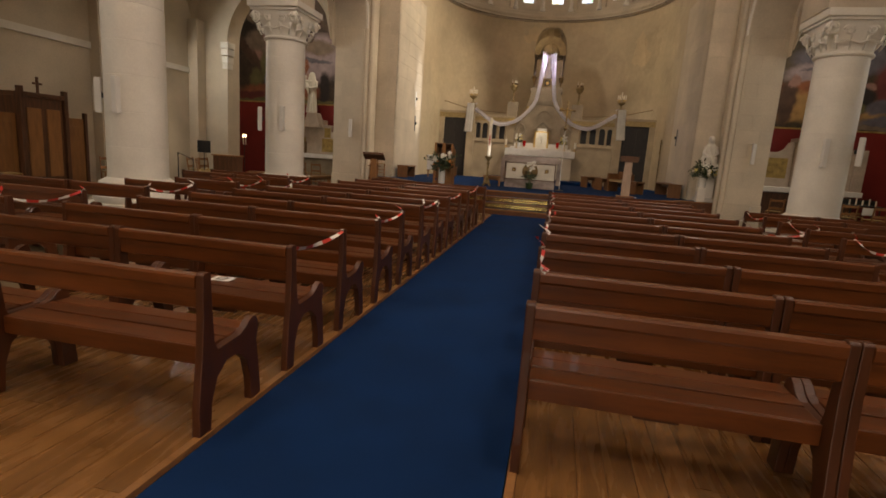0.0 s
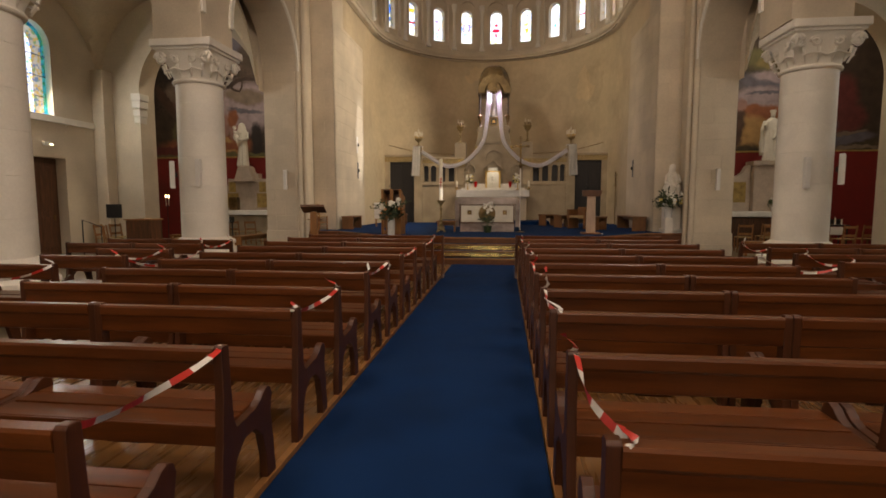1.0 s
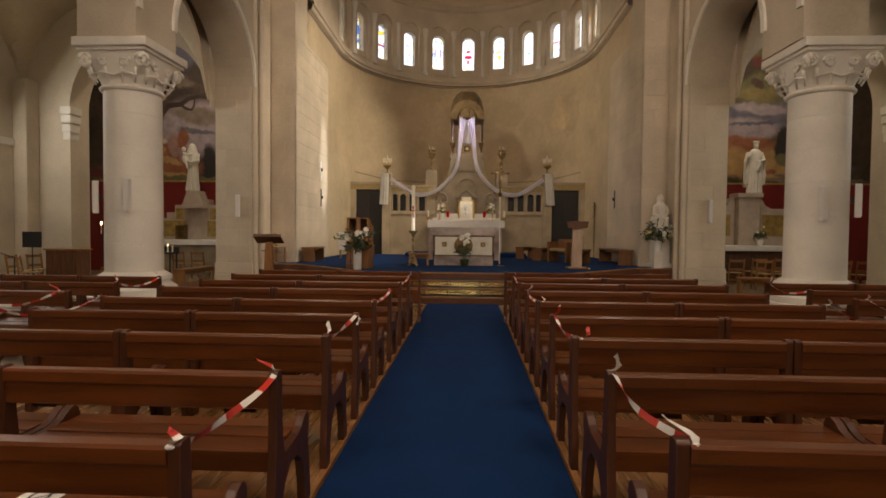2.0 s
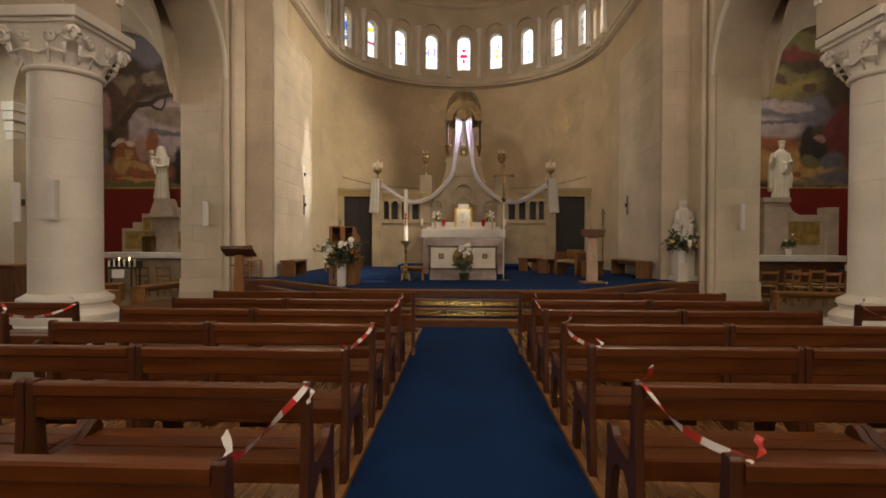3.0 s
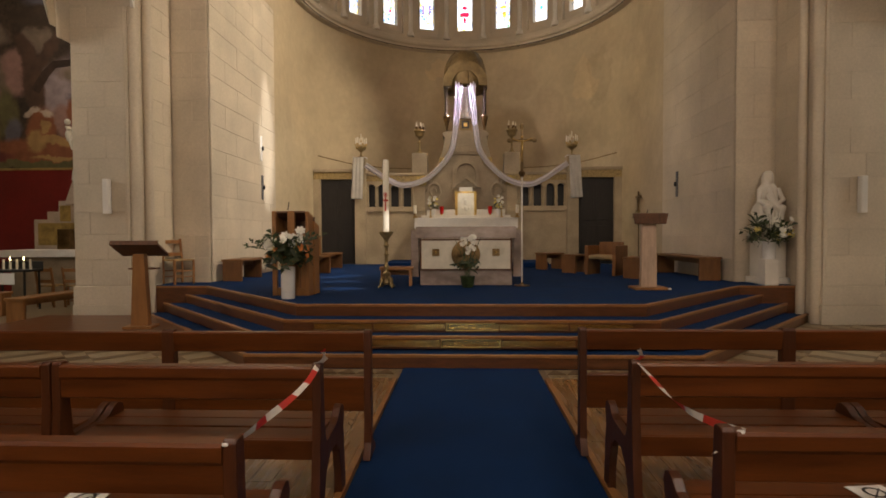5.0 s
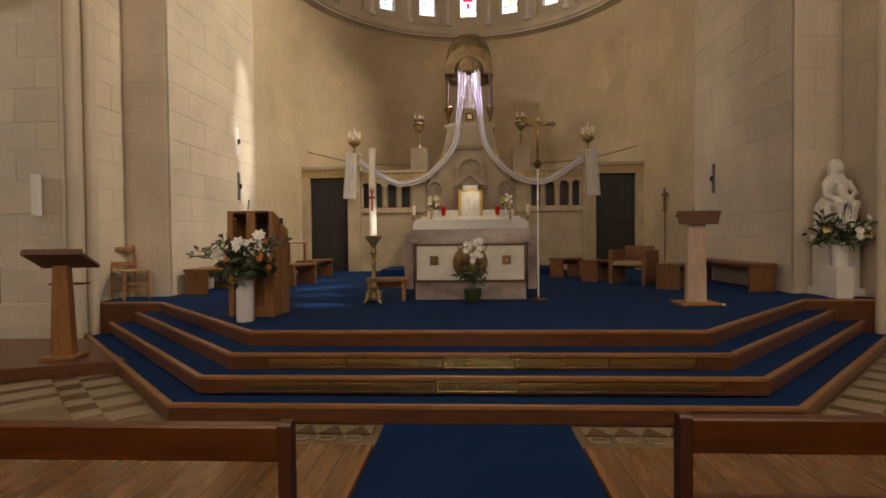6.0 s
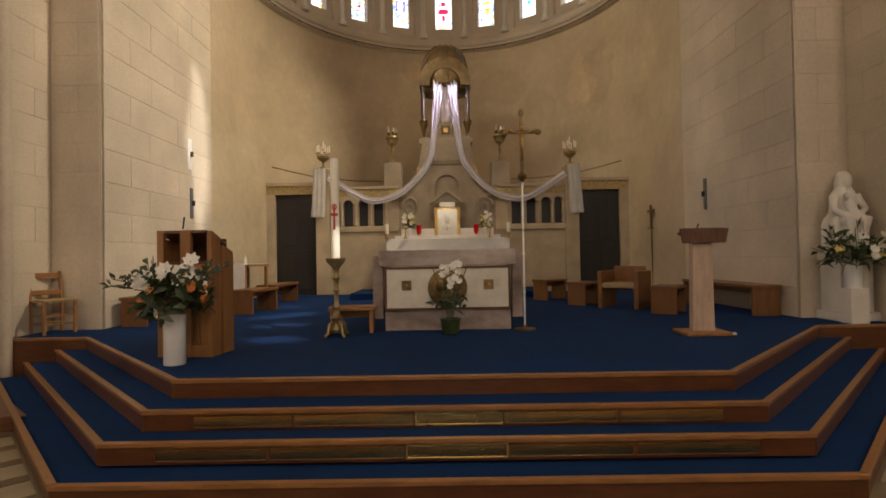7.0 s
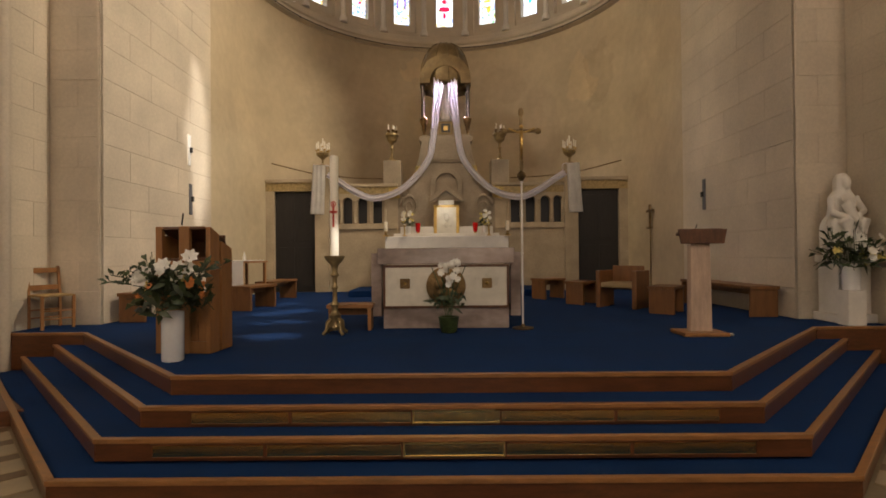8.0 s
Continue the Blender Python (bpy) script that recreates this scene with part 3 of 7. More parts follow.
# ---- columns ----
def column(cx, cy):
    c = thing("column", "round pale limestone column with a carved square capital", "column", (cx, cy, 0), "arcade columns")
    bm = bm_new()
    box(bm, -0.74, 0.74, -0.74, 0.74, 0, 0.3, 0.02)
    part("plinth", bm, STONE_W, c)
    bm = bm_new()
    lathe(bm, [(0.70, 0.30), (0.73, 0.36), (0.73, 0.42), (0.67, 0.48), (0.60, 0.52), (0.60, 0.56), (0.64, 0.60), (0.63, 0.66), (0.56, 0.70), (0.50, 0.74)], 40)
    part("base", bm, STONE_W, c, "", 35)
    z, n = 0.72, 0
    while z < 4.05:
        h = min(0.56 + 0.03 * ((n * 7) % 3), 4.06 - z)
        if 4.06 - z - h < 0.2:
            h = 4.06 - z
        ra, rb = 0.495 - 0.012 * (z / 4), 0.495 - 0.012 * ((z + h) / 4)
        bm = bm_new()
        lathe(bm, [(ra - 0.006, z), (ra, z + 0.006), (rb, z + h - 0.006), (rb - 0.006, z + h)], 40)
        part("drum", bm, STONE_W, c, "", 30)
        z += h
        n += 1
    bm = bm_new()
    lathe(bm, [(0.47, 4.04), (0.53, 4.06), (0.545, 4.09), (0.53, 4.12), (0.47, 4.14)], 40)
    part("neck_ring", bm, STONE_W, c, "", 30)
    # bell that turns from round to square
    bm = bm_new()
    rows, seg = [], 48
    for t, z in ((0.0, 4.12), (0.15, 4.2), (0.35, 4.32), (0.65, 4.52), (1.0, 4.72)):
        row = []
        for i in range(seg):
            a = 2 * math.pi * i / seg
            ca, sa = math.cos(a), math.sin(a)
            sq = 0.60 / max(abs(ca), abs(sa))
            rr = 0.49 + (sq - 0.49) * t ** 1.5
            row.append(bm.verts.new((rr * ca, rr * sa, z)))
        rows.append(row)
    for a, b in zip(rows, rows[1:]):
        for i in range(seg):
            bm.faces.new((a[i], a[(i + 1) % seg], b[(i + 1) % seg], b[i]))
    part("capital_bell", bm, STONE_W, c, "", 40)
    # volutes and scrolls
    bm = bm_new()
    for q in range(4):
        m = Matrix.Rotation(q * math.pi / 2, 4, "Z")
        vs = []
        for u in (-0.55, -0.2, 0.2, 0.55):
            big = abs(u) > 0.4
            pts = []
            for k in range(22):
                a = k * 0.55
                rr = (0.13 if big else 0.10) * (1 - k / 26)
                pts.append((u * (0.94 if big else 1) + rr * math.cos(a) * (1 if u > 0 else -1), -0.555 if big else -0.54 - 0.01 * abs(u), (4.54 if big else 4.53) + rr * math.sin(a)))
            vs += tube(bm, pts, 0.034 if big else 0.028, 6)
        vs += tube(bm, [(-0.42, -0.53, 4.28), (-0.2, -0.55, 4.34), (0, -0.54, 4.28), (0.2, -0.55, 4.34), (0.42, -0.53, 4.28)], 0.022, 6)
        for u in (-0.42, -0.15, 0.15, 0.42):
            vs += tube(bm, [(u * 0.82, -0.47, 4.16), (u * 0.95, -0.53, 4.30), (u, -0.56, 4.42)], 0.016, 6, 0.03)
        bmesh.ops.transform(bm, matrix=m, verts=vs)
    part("scrolls", bm, STONE_W, c, "carved scrolls and volutes", True)
    bm = bm_new()
    box(bm, -0.63, 0.63, -0.63, 0.63, 4.70, 4.76, 0.012)
    box(bm, -0.68, 0.68, -0.68, 0.68, 4.76, 4.915, 0.02)
    part("abacus", bm, STONE_W, c)
    return c


for sx in (-1, 1):
    for cx, cy in COLS[sx]:
        column(cx, cy)

# ---- pews ----
PEW_H = 0.832


def pew(width):
    """A bench, its back posts at y 0, its seat towards +y, from x 0 to width."""
    p = thing("pew", "dark-stained wooden church pew with a plank backrest", "pew", (0, -20, 0), "rows of pews")
    foot = [(-0.075, 0.0), (0.015, 0.0), (0.03, 0.16), (0.07, 0.27), (0.15, 0.335), (0.25, 0.335), (0.33, 0.27), (0.365, 0.14), (0.375, 0.0), (0.475, 0.0), (0.455, 0.2), (0.43, 0.36), (0.45, 0.45), (0.435, 0.495), (0.40, 0.51), (0.36, 0.495), (0.32, 0.46), (0.27, 0.44), (0.08, 0.425), (0.055, 0.47), (0.04, 0.62)]
    high = [(0.03, PEW_H + 0.004), (0.015, PEW_H + 0.012), (-0.02, PEW_H + 0.012), (-0.03, PEW_H), (-0.03, 0.6), (-0.045, 0.4), (-0.075, 0.15)]
    for x in (0.0, width - 0.045):
        bm = bm_new()
        prism(bm, foot + high, 0.045, "x", x, 0.006)
        part("end_frame", bm, PEWEND, p)
    xa, xb = 0.045, width - 0.045
    bm = bm_new()
    prism(bm, [(-0.022, 0.668), (-0.004, 0.658), (0.016, 0.668), (0.022, 0.82 - 0.06), (0.034, 0.775), (0.034, PEW_H - 0.006), (0.02, PEW_H), (-0.03, PEW_H), (-0.036, PEW_H - 0.012), (-0.036, 0.775), (-0.026, 0.76)], xb - xa, "x", xa)
    part("backrest", bm, PEWWOOD, p, "wide plank backrest with a rounded top rail")
    for y0, y1, z in ((0.05, 0.20, 0.428), (0.21, 0.33, 0.432), (0.34, 0.46, 0.43)):
        bm = bm_new()
        box(bm, 0.046, width - 0.046, y0, y1, z - 0.014, z + 0.014, 0.005)
        part("seat_plank", bm, PEWWOOD, p)
    bm = bm_new()
    box(bm, 0.045, width - 0.045, 0.035, 0.05, 0.34, 0.44, 0.004)
    part("seat_rail", bm, PEWWOOD, p)
    bm = bm_new()
    box(bm, width * 0.5 - 0.11, width * 0.5 + 0.11, 0.2, 0.225, 0.25, 0.42, 0.004)
    part("seat_bracket", bm, PEWEND, p)
    return p




def front_rail(width):
    """The open rail before the first pews: posts, a top board and a lower board, with no seat."""
    p = thing("front_rail", "dark-stained wooden open front rail before the first pews", "front rail", (0, -20, 0), "front rails")
    side = [(-0.09, 0.0), (0.13, 0.0), (0.10, 0.06), (0.035, 0.10), (0.03, 0.4), (0.028, PEW_H + 0.004), (0.015, PEW_H + 0.012), (-0.02, PEW_H + 0.012), (-0.03, PEW_H), (-0.03, 0.4), (-0.04, 0.10)]
    for x in (0.0, width - 0.05):
        bm = bm_new()
        prism(bm, side, 0.05, "x", x, 0.006)
        part("end_post", bm, PEWEND, p)
    for name, z0, z1, label in (("top_board", PEW_H - 0.135, PEW_H, "plank with a rounded top edge"), ("lower_board", 0.30, 0.535, "")):
        bm = bm_new()
        prism(bm, [(-0.018, z0 + 0.008), (-0.01, z0), (0.012, z0), (0.02, z0 + 0.008), (0.03, z1 - 0.03), (0.028, z1 - 0.006), (0.018, z1), (-0.024, z1), (-0.032, z1 - 0.008), (-0.03, z1 - 0.03)], width - 0.1, "x", 0.05)
        part(name, bm, PEWWOOD, p, label)
    return p


PEW_YL = [11.68, 10.80, 9.87, 8.98, 8.02, 7.20, 6.36, 5.49, 4.69, 3.84, 3.02, 2.15]
PEW_YR = [11.80, 10.90, 10.01, 9.11, 8.19, 7.31, 6.45, 5.62, 4.82, 3.95, 3.11, 2.37]
BASE = 0.03
proto, rail_proto = pew(1.36), front_rail(1.38)
side_proto = pew(1.22)
for sx, rows in ((-1, PEW_YL), (1, PEW_YR)):
    for k, y in enumerate(rows):
        for u in (0, 1):
            x0 = 0.765 + u * 1.366
            lo = x0 if sx > 0 else -x0 - 1.36
            if k == 0:
                lo -= sx * (0.055 + 0.01 * (sx < 0))
            copy_thing(rail_proto if k == 0 else proto, pose(lo, y, BASE, 0, 0, random.uniform(-0.4, 0.4)))
SIDE_L = [10.50 - 0.93 * k for k in range(9)]
SIDE_R = [10.81 - 0.93 * k for k in range(9)]
for sx, rows in ((-1, SIDE_L), (1, SIDE_R)):
    for y in rows:
        for u in (0, 1):
            if u and any(abs(y + 0.2 - c[1]) < 1.25 for c in COLS[sx]):
                continue
            x0 = 4.42 + u * 1.24
            if not u and any(abs(y + 0.2 - c[1]) < 1.0 for c in COLS[sx]):
                x0 = 4.30
            lo = x0 if sx > 0 else -x0 - 1.22
            copy_thing(side_proto, pose(lo, y, 0.0, 0, 0, random.uniform(-0.8, 0.8)))
for o in (*proto.children_recursive, proto, *rail_proto.children_recursive, rail_proto, *side_proto.children_recursive, side_proto):
    bpy.data.objects.remove(o)


# ---- more materials ----
GOLD = mat("gilt_bronze", (0.62, 0.42, 0.14), 0.32, 1.0, vary=0.2, scale=6, fine=40, bump=0.1)
BRONZE = mat("dark_bronze", (0.29, 0.195, 0.09), 0.38, 1.0, vary=0.3, scale=5, fine=40, bump=0.2)
HOOD = mat("aged_gilt_hood", (0.19, 0.13, 0.055), 0.48, 0.55, vary=0.2, scale=3, fine=26, bump=0.2, hue=(0.25, 0.175, 0.08))
HOODCOL = mat("dark_gilt_column", (0.06, 0.038, 0.018), 0.75, 0.0, vary=0.2, scale=5, fine=26, bump=0.1)
SILVER = mat("polished_silver", (0.86, 0.83, 0.78), 0.4, 0.5, vary=0.05)
CLOTH = mat("white_cloth", (0.82, 0.80, 0.76), 0.85, vary=0.05, scale=5, fine=120, bump=0.2)
GAUZE = mat("white_gauze", (0.86, 0.84, 0.86), 0.8, vary=0.04, scale=5, fine=80, bump=0.1)
gn = GAUZE.node_tree
thin = gn.nodes.new("ShaderNodeBsdfTranslucent")
thin.inputs["Color"].default_value = (0.85, 0.82, 0.92, 1)
veil = gn.nodes.new("ShaderNodeMixShader")
veil.inputs[0].default_value = 0.32
gn.links.new(gn.nodes["Principled BSDF"].outputs[0], veil.inputs[1])
gn.links.new(thin.outputs[0], veil.inputs[2])
gn.links.new(veil.outputs[0], gn.nodes["Material Output"].inputs["Surface"])
MARBLE = mat("veined_marble", (0.28, 0.205, 0.165), 0.22, vary=0.2, scale=1.6, fine=9, bump=0.03, stretch=(1, 1, 1.6), hue=(0.40, 0.32, 0.28))
PANEL = mat("cream_marble", (0.66, 0.61, 0.50), 0.3, vary=0.08, scale=2.5, fine=10, bump=0.02)
WHITESTONE = mat("white_stone", (0.74, 0.70, 0.62), 0.5, vary=0.06, scale=4, fine=30, bump=0.1)
WAX = mat("wax", (0.84, 0.78, 0.64), 0.45, vary=0.04, scale=4)
RED = mat("red_glass", (0.55, 0.01, 0.01), 0.2, vary=0.1)
REDPAINT = mat("red_paint", (0.50, 0.05, 0.03), 0.6, vary=0.15)
BLACKDOOR = mat("black_wood", (0.016, 0.013, 0.011), 0.5, vary=0.3, scale=3, fine=30, bump=0.1, stretch=(8, 8, 1))
DARKVOID = mat("dark_metal_grille", (0.02, 0.02, 0.02), 0.5, vary=0.2)
MOSAIC = mat("gold_mosaic", (0.40, 0.29, 0.12), 0.45, 0.15, vary=0.22, scale=16, fine=70, bump=0.2, detail=2)
BRASS = mat("dull_brass_panel", (0.84, 0.68, 0.27), 0.18, 1.0, vary=0.1, scale=1.2, fine=1.0, bump=1.0, stretch=(2, 2, 260), dist=0.0009)
FRAMEBRASS = mat("bright_brass_frame", (0.78, 0.62, 0.28), 0.3, 1.0, vary=0.08, scale=3, fine=30, bump=0.05)
LEAF = mat("leaf_green", (0.055, 0.082, 0.022), 0.5, vary=0.4, scale=9, fine=40, bump=0.1, rand=0.25)
STRAW = mat("rush_straw", (0.42, 0.28, 0.11), 0.8, vary=0.25, scale=12, fine=90, bump=0.5)
PETAL = mat("white_petal", (0.80, 0.78, 0.70), 0.6, vary=0.07, scale=20)
PETALY = mat("yellow_petal", (0.75, 0.62, 0.20), 0.6, vary=0.15, scale=20)
PETALO = mat("orange_petal", (0.65, 0.22, 0.05), 0.6, vary=0.2, scale=20)
GLASSY = mat("frosted_vase", (0.78, 0.77, 0.74), 0.25, vary=0.05)
SPEAKER = mat("white_enamel", (0.76, 0.74, 0.70), 0.4, vary=0.04)
BLACK = mat("black_plastic", (0.02, 0.02, 0.02), 0.4, vary=0.1)
SCREENSTONE = mat("tan_screen_stone", (0.44, 0.355, 0.235), 0.7, vary=0.14, scale=1.6, fine=20, bump=0.2)
GILTPAINT = mat("gilt_paint", (0.55, 0.40, 0.12), 0.4, 0.3, vary=0.3, scale=9, fine=40, bump=0.1)
OLDBRASS = mat("old_brass", (0.34, 0.25, 0.115), 0.45, 0.6, vary=0.25, scale=6, fine=40, bump=0.1)
DARKSTONE = mat("tan_carved_stone", (0.37, 0.30, 0.21), 0.7, vary=0.16, scale=2.2, fine=20, bump=0.25)


def box_part(name, material, parent, x0, x1, y0, y1, z0, z1, bevel=0.008, label="", m=None):
    bm = bm_new()
    box(bm, x0, x1, y0, y1, z0, z1, bevel, m)
    return part(name, bm, material, parent, label)


def lathe_part(name, material, parent, profile, cx=0.0, cy=0.0, seg=20, label=""):
    bm = bm_new()
    lathe(bm, profile, seg, cx, cy)
    return part(name, bm, material, parent, label, 40)


# ---- stained glass of the drum ----
def stained(name, tint, scale, share):
    m = bpy.data.materials.new(name)
    m.use_nodes = True
    nt = m.node_tree
    nt.nodes.remove(nt.nodes["Principled BSDF"])
    out = nt.nodes["Material Output"]
    tc = nt.nodes.new("ShaderNodeTexCoord")
    vo = nt.nodes.new("ShaderNodeTexVoronoi")
    vo.inputs["Scale"].default_value = scale
    nt.links.new(tc.outputs["Object"], vo.inputs["Vector"])
    hs = nt.nodes.new("ShaderNodeSeparateColor")
    nt.links.new(vo.outputs["Color"], hs.inputs[0])
    ramp = nt.nodes.new("ShaderNodeValToRGB")
    ramp.color_ramp.interpolation = "CONSTANT"
    e = ramp.color_ramp.elements
    e[0].position, e[0].color = 0.0, (*tint, 1)
    e[1].position, e[1].color = share, (0.9, 0.7, 0.3, 1)
    for p, c in ((share + (1 - share) * 0.35, (0.25, 0.4, 0.85, 1)), (share + (1 - share) * 0.6, (0.75, 0.75, 0.9, 1)), (share + (1 - share) * 0.85, (0.35, 0.6, 0.35, 1))):
        q = e.new(p)
        q.color = c
    nt.links.new(hs.outputs[0], ramp.inputs[0])
    tr = nt.nodes.new("ShaderNodeBsdfTransparent")
    gl = nt.nodes.new("ShaderNodeBsdfGlossy")
    gl.inputs["Roughness"].default_value = 0.15
    mx = nt.nodes.new("ShaderNodeMixShader")
    mx.inputs[0].default_value = 0.06
    nt.links.new(ramp.outputs[0], tr.inputs["Color"])
    nt.links.new(tr.outputs[0], mx.inputs[1])
    nt.links.new(gl.outputs[0], mx.inputs[2])
    nt.links.new(mx.outputs[0], out.inputs["Surface"])
    return m


def coloured_glass(name, c):
    m = bpy.data.materials.new(name)
    m.use_nodes = True
    nt = m.node_tree
    nt.nodes.remove(nt.nodes["Principled BSDF"])
    tr = nt.nodes.new("ShaderNodeBsdfTransparent")
    tr.inputs["Color"].default_value = (*c, 1)
    nt.links.new(tr.outputs[0], nt.nodes["Material Output"].inputs["Surface"])
    return m


PANES = [stained("stained_glass_clear", (0.95, 0.93, 0.98), 15, 0.6), stained("stained_glass_mixed", (0.95, 0.92, 0.9), 16, 0.4), stained("stained_glass_white", (0.97, 0.96, 1.0), 13, 0.82)]
G_RED, G_BLUE, G_YEL, G_PUR, G_CYAN = (coloured_glass(n, c) for n, c in (("red_glass_piece", (0.75, 0.02, 0.08)), ("blue_glass_piece", (0.1, 0.3, 0.9)), ("amber_glass_piece", (0.95, 0.62, 0.1)), ("violet_glass_piece", (0.45, 0.3, 0.6)), ("cyan_glass_piece", (0.1, 0.7, 0.9))))
MOTIF = {-5: (1, [(G_YEL, 0, 9.7, 0.36, 0.4), (G_YEL, 0, 10.4, 0.36, 0.3)]), -4: (1, [(G_BLUE, 0, 10.3, 0.3, 0.4), (G_BLUE, 0, 9.85, 0.24, 0.2)]), -3: (1, [(G_RED, 0, 10.05, 0.42, 0.1), (G_YEL, 0, 10.6, 0.3, 0.2)]), -2: (0, [(G_PUR, -0.05, 10.35, 0.2, 0.1), (G_RED, 0.05, 9.95, 0.1, 0.1)]), -1: (0, [(G_PUR, 0.12, 10.2, 0.08, 0.4), (G_PUR, -0.12, 10.2, 0.08, 0.4)]),
         0: (2, [(G_RED, 0, 10.08, 0.34, 0.18), (G_RED, 0, 10.34, 0.16, 0.14), (G_RED, 0, 9.86, 0.1, 0.2), (G_RED, 0.12, 10.3, 0.05, 0.08), (G_RED, -0.12, 10.3, 0.05, 0.08)]), 1: (0, [(G_YEL, 0, 10.25, 0.26, 0.1), (G_YEL, 0.04, 9.95, 0.14, 0.2), (G_PUR, 0.08, 10.4, 0.08, 0.1)]), 2: (2, [(G_CYAN, 0, 9.95, 0.12, 0.14), (G_BLUE, 0, 10.45, 0.2, 0.04)]), 3: (2, [(G_RED, 0, 10.12, 0.36, 0.07)]), 4: (2, []), 5: (0, [(G_YEL, 0, 10.6, 0.3, 0.2), (G_PUR, 0, 9.9, 0.2, 0.1)])}
for i, a in zip(range(-5, 6), BAYS):
    w = thing("window_drum", "small arched stained glass window lit from behind", "window", (0, 0, 0), kind="structure")
    kind, pieces = MOTIF[i]
    bm = bm_new()
    bm.faces.new([bm.verts.new(cyl(a + u / AR, z, AR + 0.34)) for u, z in WIN])
    part("pane", bm, PANES[kind], w, "pale leaded stained glass")
    for g, u, z, pw, ph in pieces:
        bm = bm_new()
        n = 10
        bm.faces.new([bm.verts.new(cyl(a + (u + 0.5 * pw * math.copysign(abs(math.cos(t)) ** 0.6, math.cos(t))) / AR, z + 0.5 * ph * math.copysign(abs(math.sin(t)) ** 0.6, math.sin(t)), AR + 0.335)) for t in [2 * math.pi * k / n for k in range(n)]])
        part("glass_piece", bm, g, w)
    bm = bm_new()
    for z in (9.72, 10.04, 10.36, 10.68):
        c0, c1 = cyl(a - WW / AR, z, AR + 0.325), cyl(a + WW / AR, z, AR + 0.325)
        tube(bm, [c0, c1], 0.006, 5)
    part("lead_bars", bm, BLACK, w)

# ---- screen wall with doors and small arcade, across the apse ----
screen = thing("altar_screen", "stone screen wall with small arched openings and two dark doors", "screen wall", (0, 24.5, 0.6))
for s in (-1, 1):
    bm = bm_new()
    ops = [1.85, 2.25, 2.65, 2.98]
    prev = 1.3
    def lin(x0, x1, z0, z1, y0=0.0, y1=0.3):
        box(bm, min(s * x0, s * x1), max(s * x0, s * x1), y0, y1, z0, z1)
    lin(1.3, 3.14, 0.0, 1.82)
    for c in ops:
        lin(prev, c - 0.13, 1.82, 2.62)
        pts = [(s * (c - 0.13), 2.40)] + [(s * c + 0.13 * math.cos(radians(t)) * s * -1, 2.40 + 0.13 * math.sin(radians(t))) for t in range(15, 180, 15)] + [(s * (c + 0.13), 2.40), (s * (c + 0.13), 2.62), (s * (c - 0.13), 2.62)]
        prism(bm, pts, 0.3, "y", 0.0)
        prev = c + 0.13
    lin(prev, 3.14, 1.82, 2.62)
    part("arcade_wall", bm, SCREENSTONE, screen)
    # near-black plates stand in for the shade inside the openings
    for c in ops:
        box_part("opening_back", DARKVOID, screen, s * c - 0.14, s * c + 0.14, 0.2, 0.24, 1.8, 2.55, 0)
    for c in [1.65, 2.05, 2.45, 2.82, 3.1]:
        lathe_part("baluster", SCREENSTONE, screen, [(0.05, 1.84), (0.055, 1.9), (0.04, 1.95), (0.05, 2.1), (0.04, 2.35), (0.06, 2.42)], s * c, 0.0, 12)
    box_part("ledge", SCREENSTONE, screen, min(s * 1.3, s * 3.14), max(s * 1.3, s * 3.14), -0.07, 0.0, 1.66, 1.80, 0.015)
    box_part("frieze", MOSAIC, screen, min(s * 1.3, s * 3.14), max(s * 1.3, s * 3.14), -0.01, 0.3, 2.62, 2.80, 0.004, "gold mosaic frieze")
    box_part("coping", SCREENSTONE, screen, min(s * 1.3, s * 3.14), max(s * 1.3, s * 3.14), -0.06, 0.32, 2.80, 2.88, 0.012)
    box_part("end_pillar", SCREENSTONE, screen, min(s * 3.14, s * 3.5), max(s * 3.14, s * 3.5), -0.1, 0.32, 0.0, 3.36, 0.015)
    box_part("door_lintel", MOSAIC, screen, min(s * 3.5, s * 4.85), max(s * 3.5, s * 4.85), 0.0, 0.3, 2.70, 2.93, 0.004, "gold mosaic lintel")
    box_part("lintel_coping", SCREENSTONE, screen, min(s * 3.5, s * 4.85), max(s * 3.5, s * 4.85), -0.05, 0.32, 2.93, 3.02, 0.01)
    box_part("door_jamb", SCREENSTONE, screen, min(s * 4.62, s * 4.9), max(s * 4.62, s * 4.9), 0.0, 0.3, 0.0, 2.70, 0.008)
    leaf = box_part("door", BLACKDOOR, screen, min(s * 3.5, s * 4.62), max(s * 3.5, s * 4.62), 0.12, 0.17, 0.0, 2.70, 0.004, "dark panelled wooden door")
    for z0, z1 in ((0.15, 1.2), (1.35, 2.55)):
        for q in (0, 1):
            xa = 3.6 + q * 0.5
            box_part("door_panel", BLACKDOOR, leaf, min(s * xa, s * (xa + 0.4)), max(s * xa, s * (xa + 0.4)), 0.095, 0.12, z0, z1, 0.008)

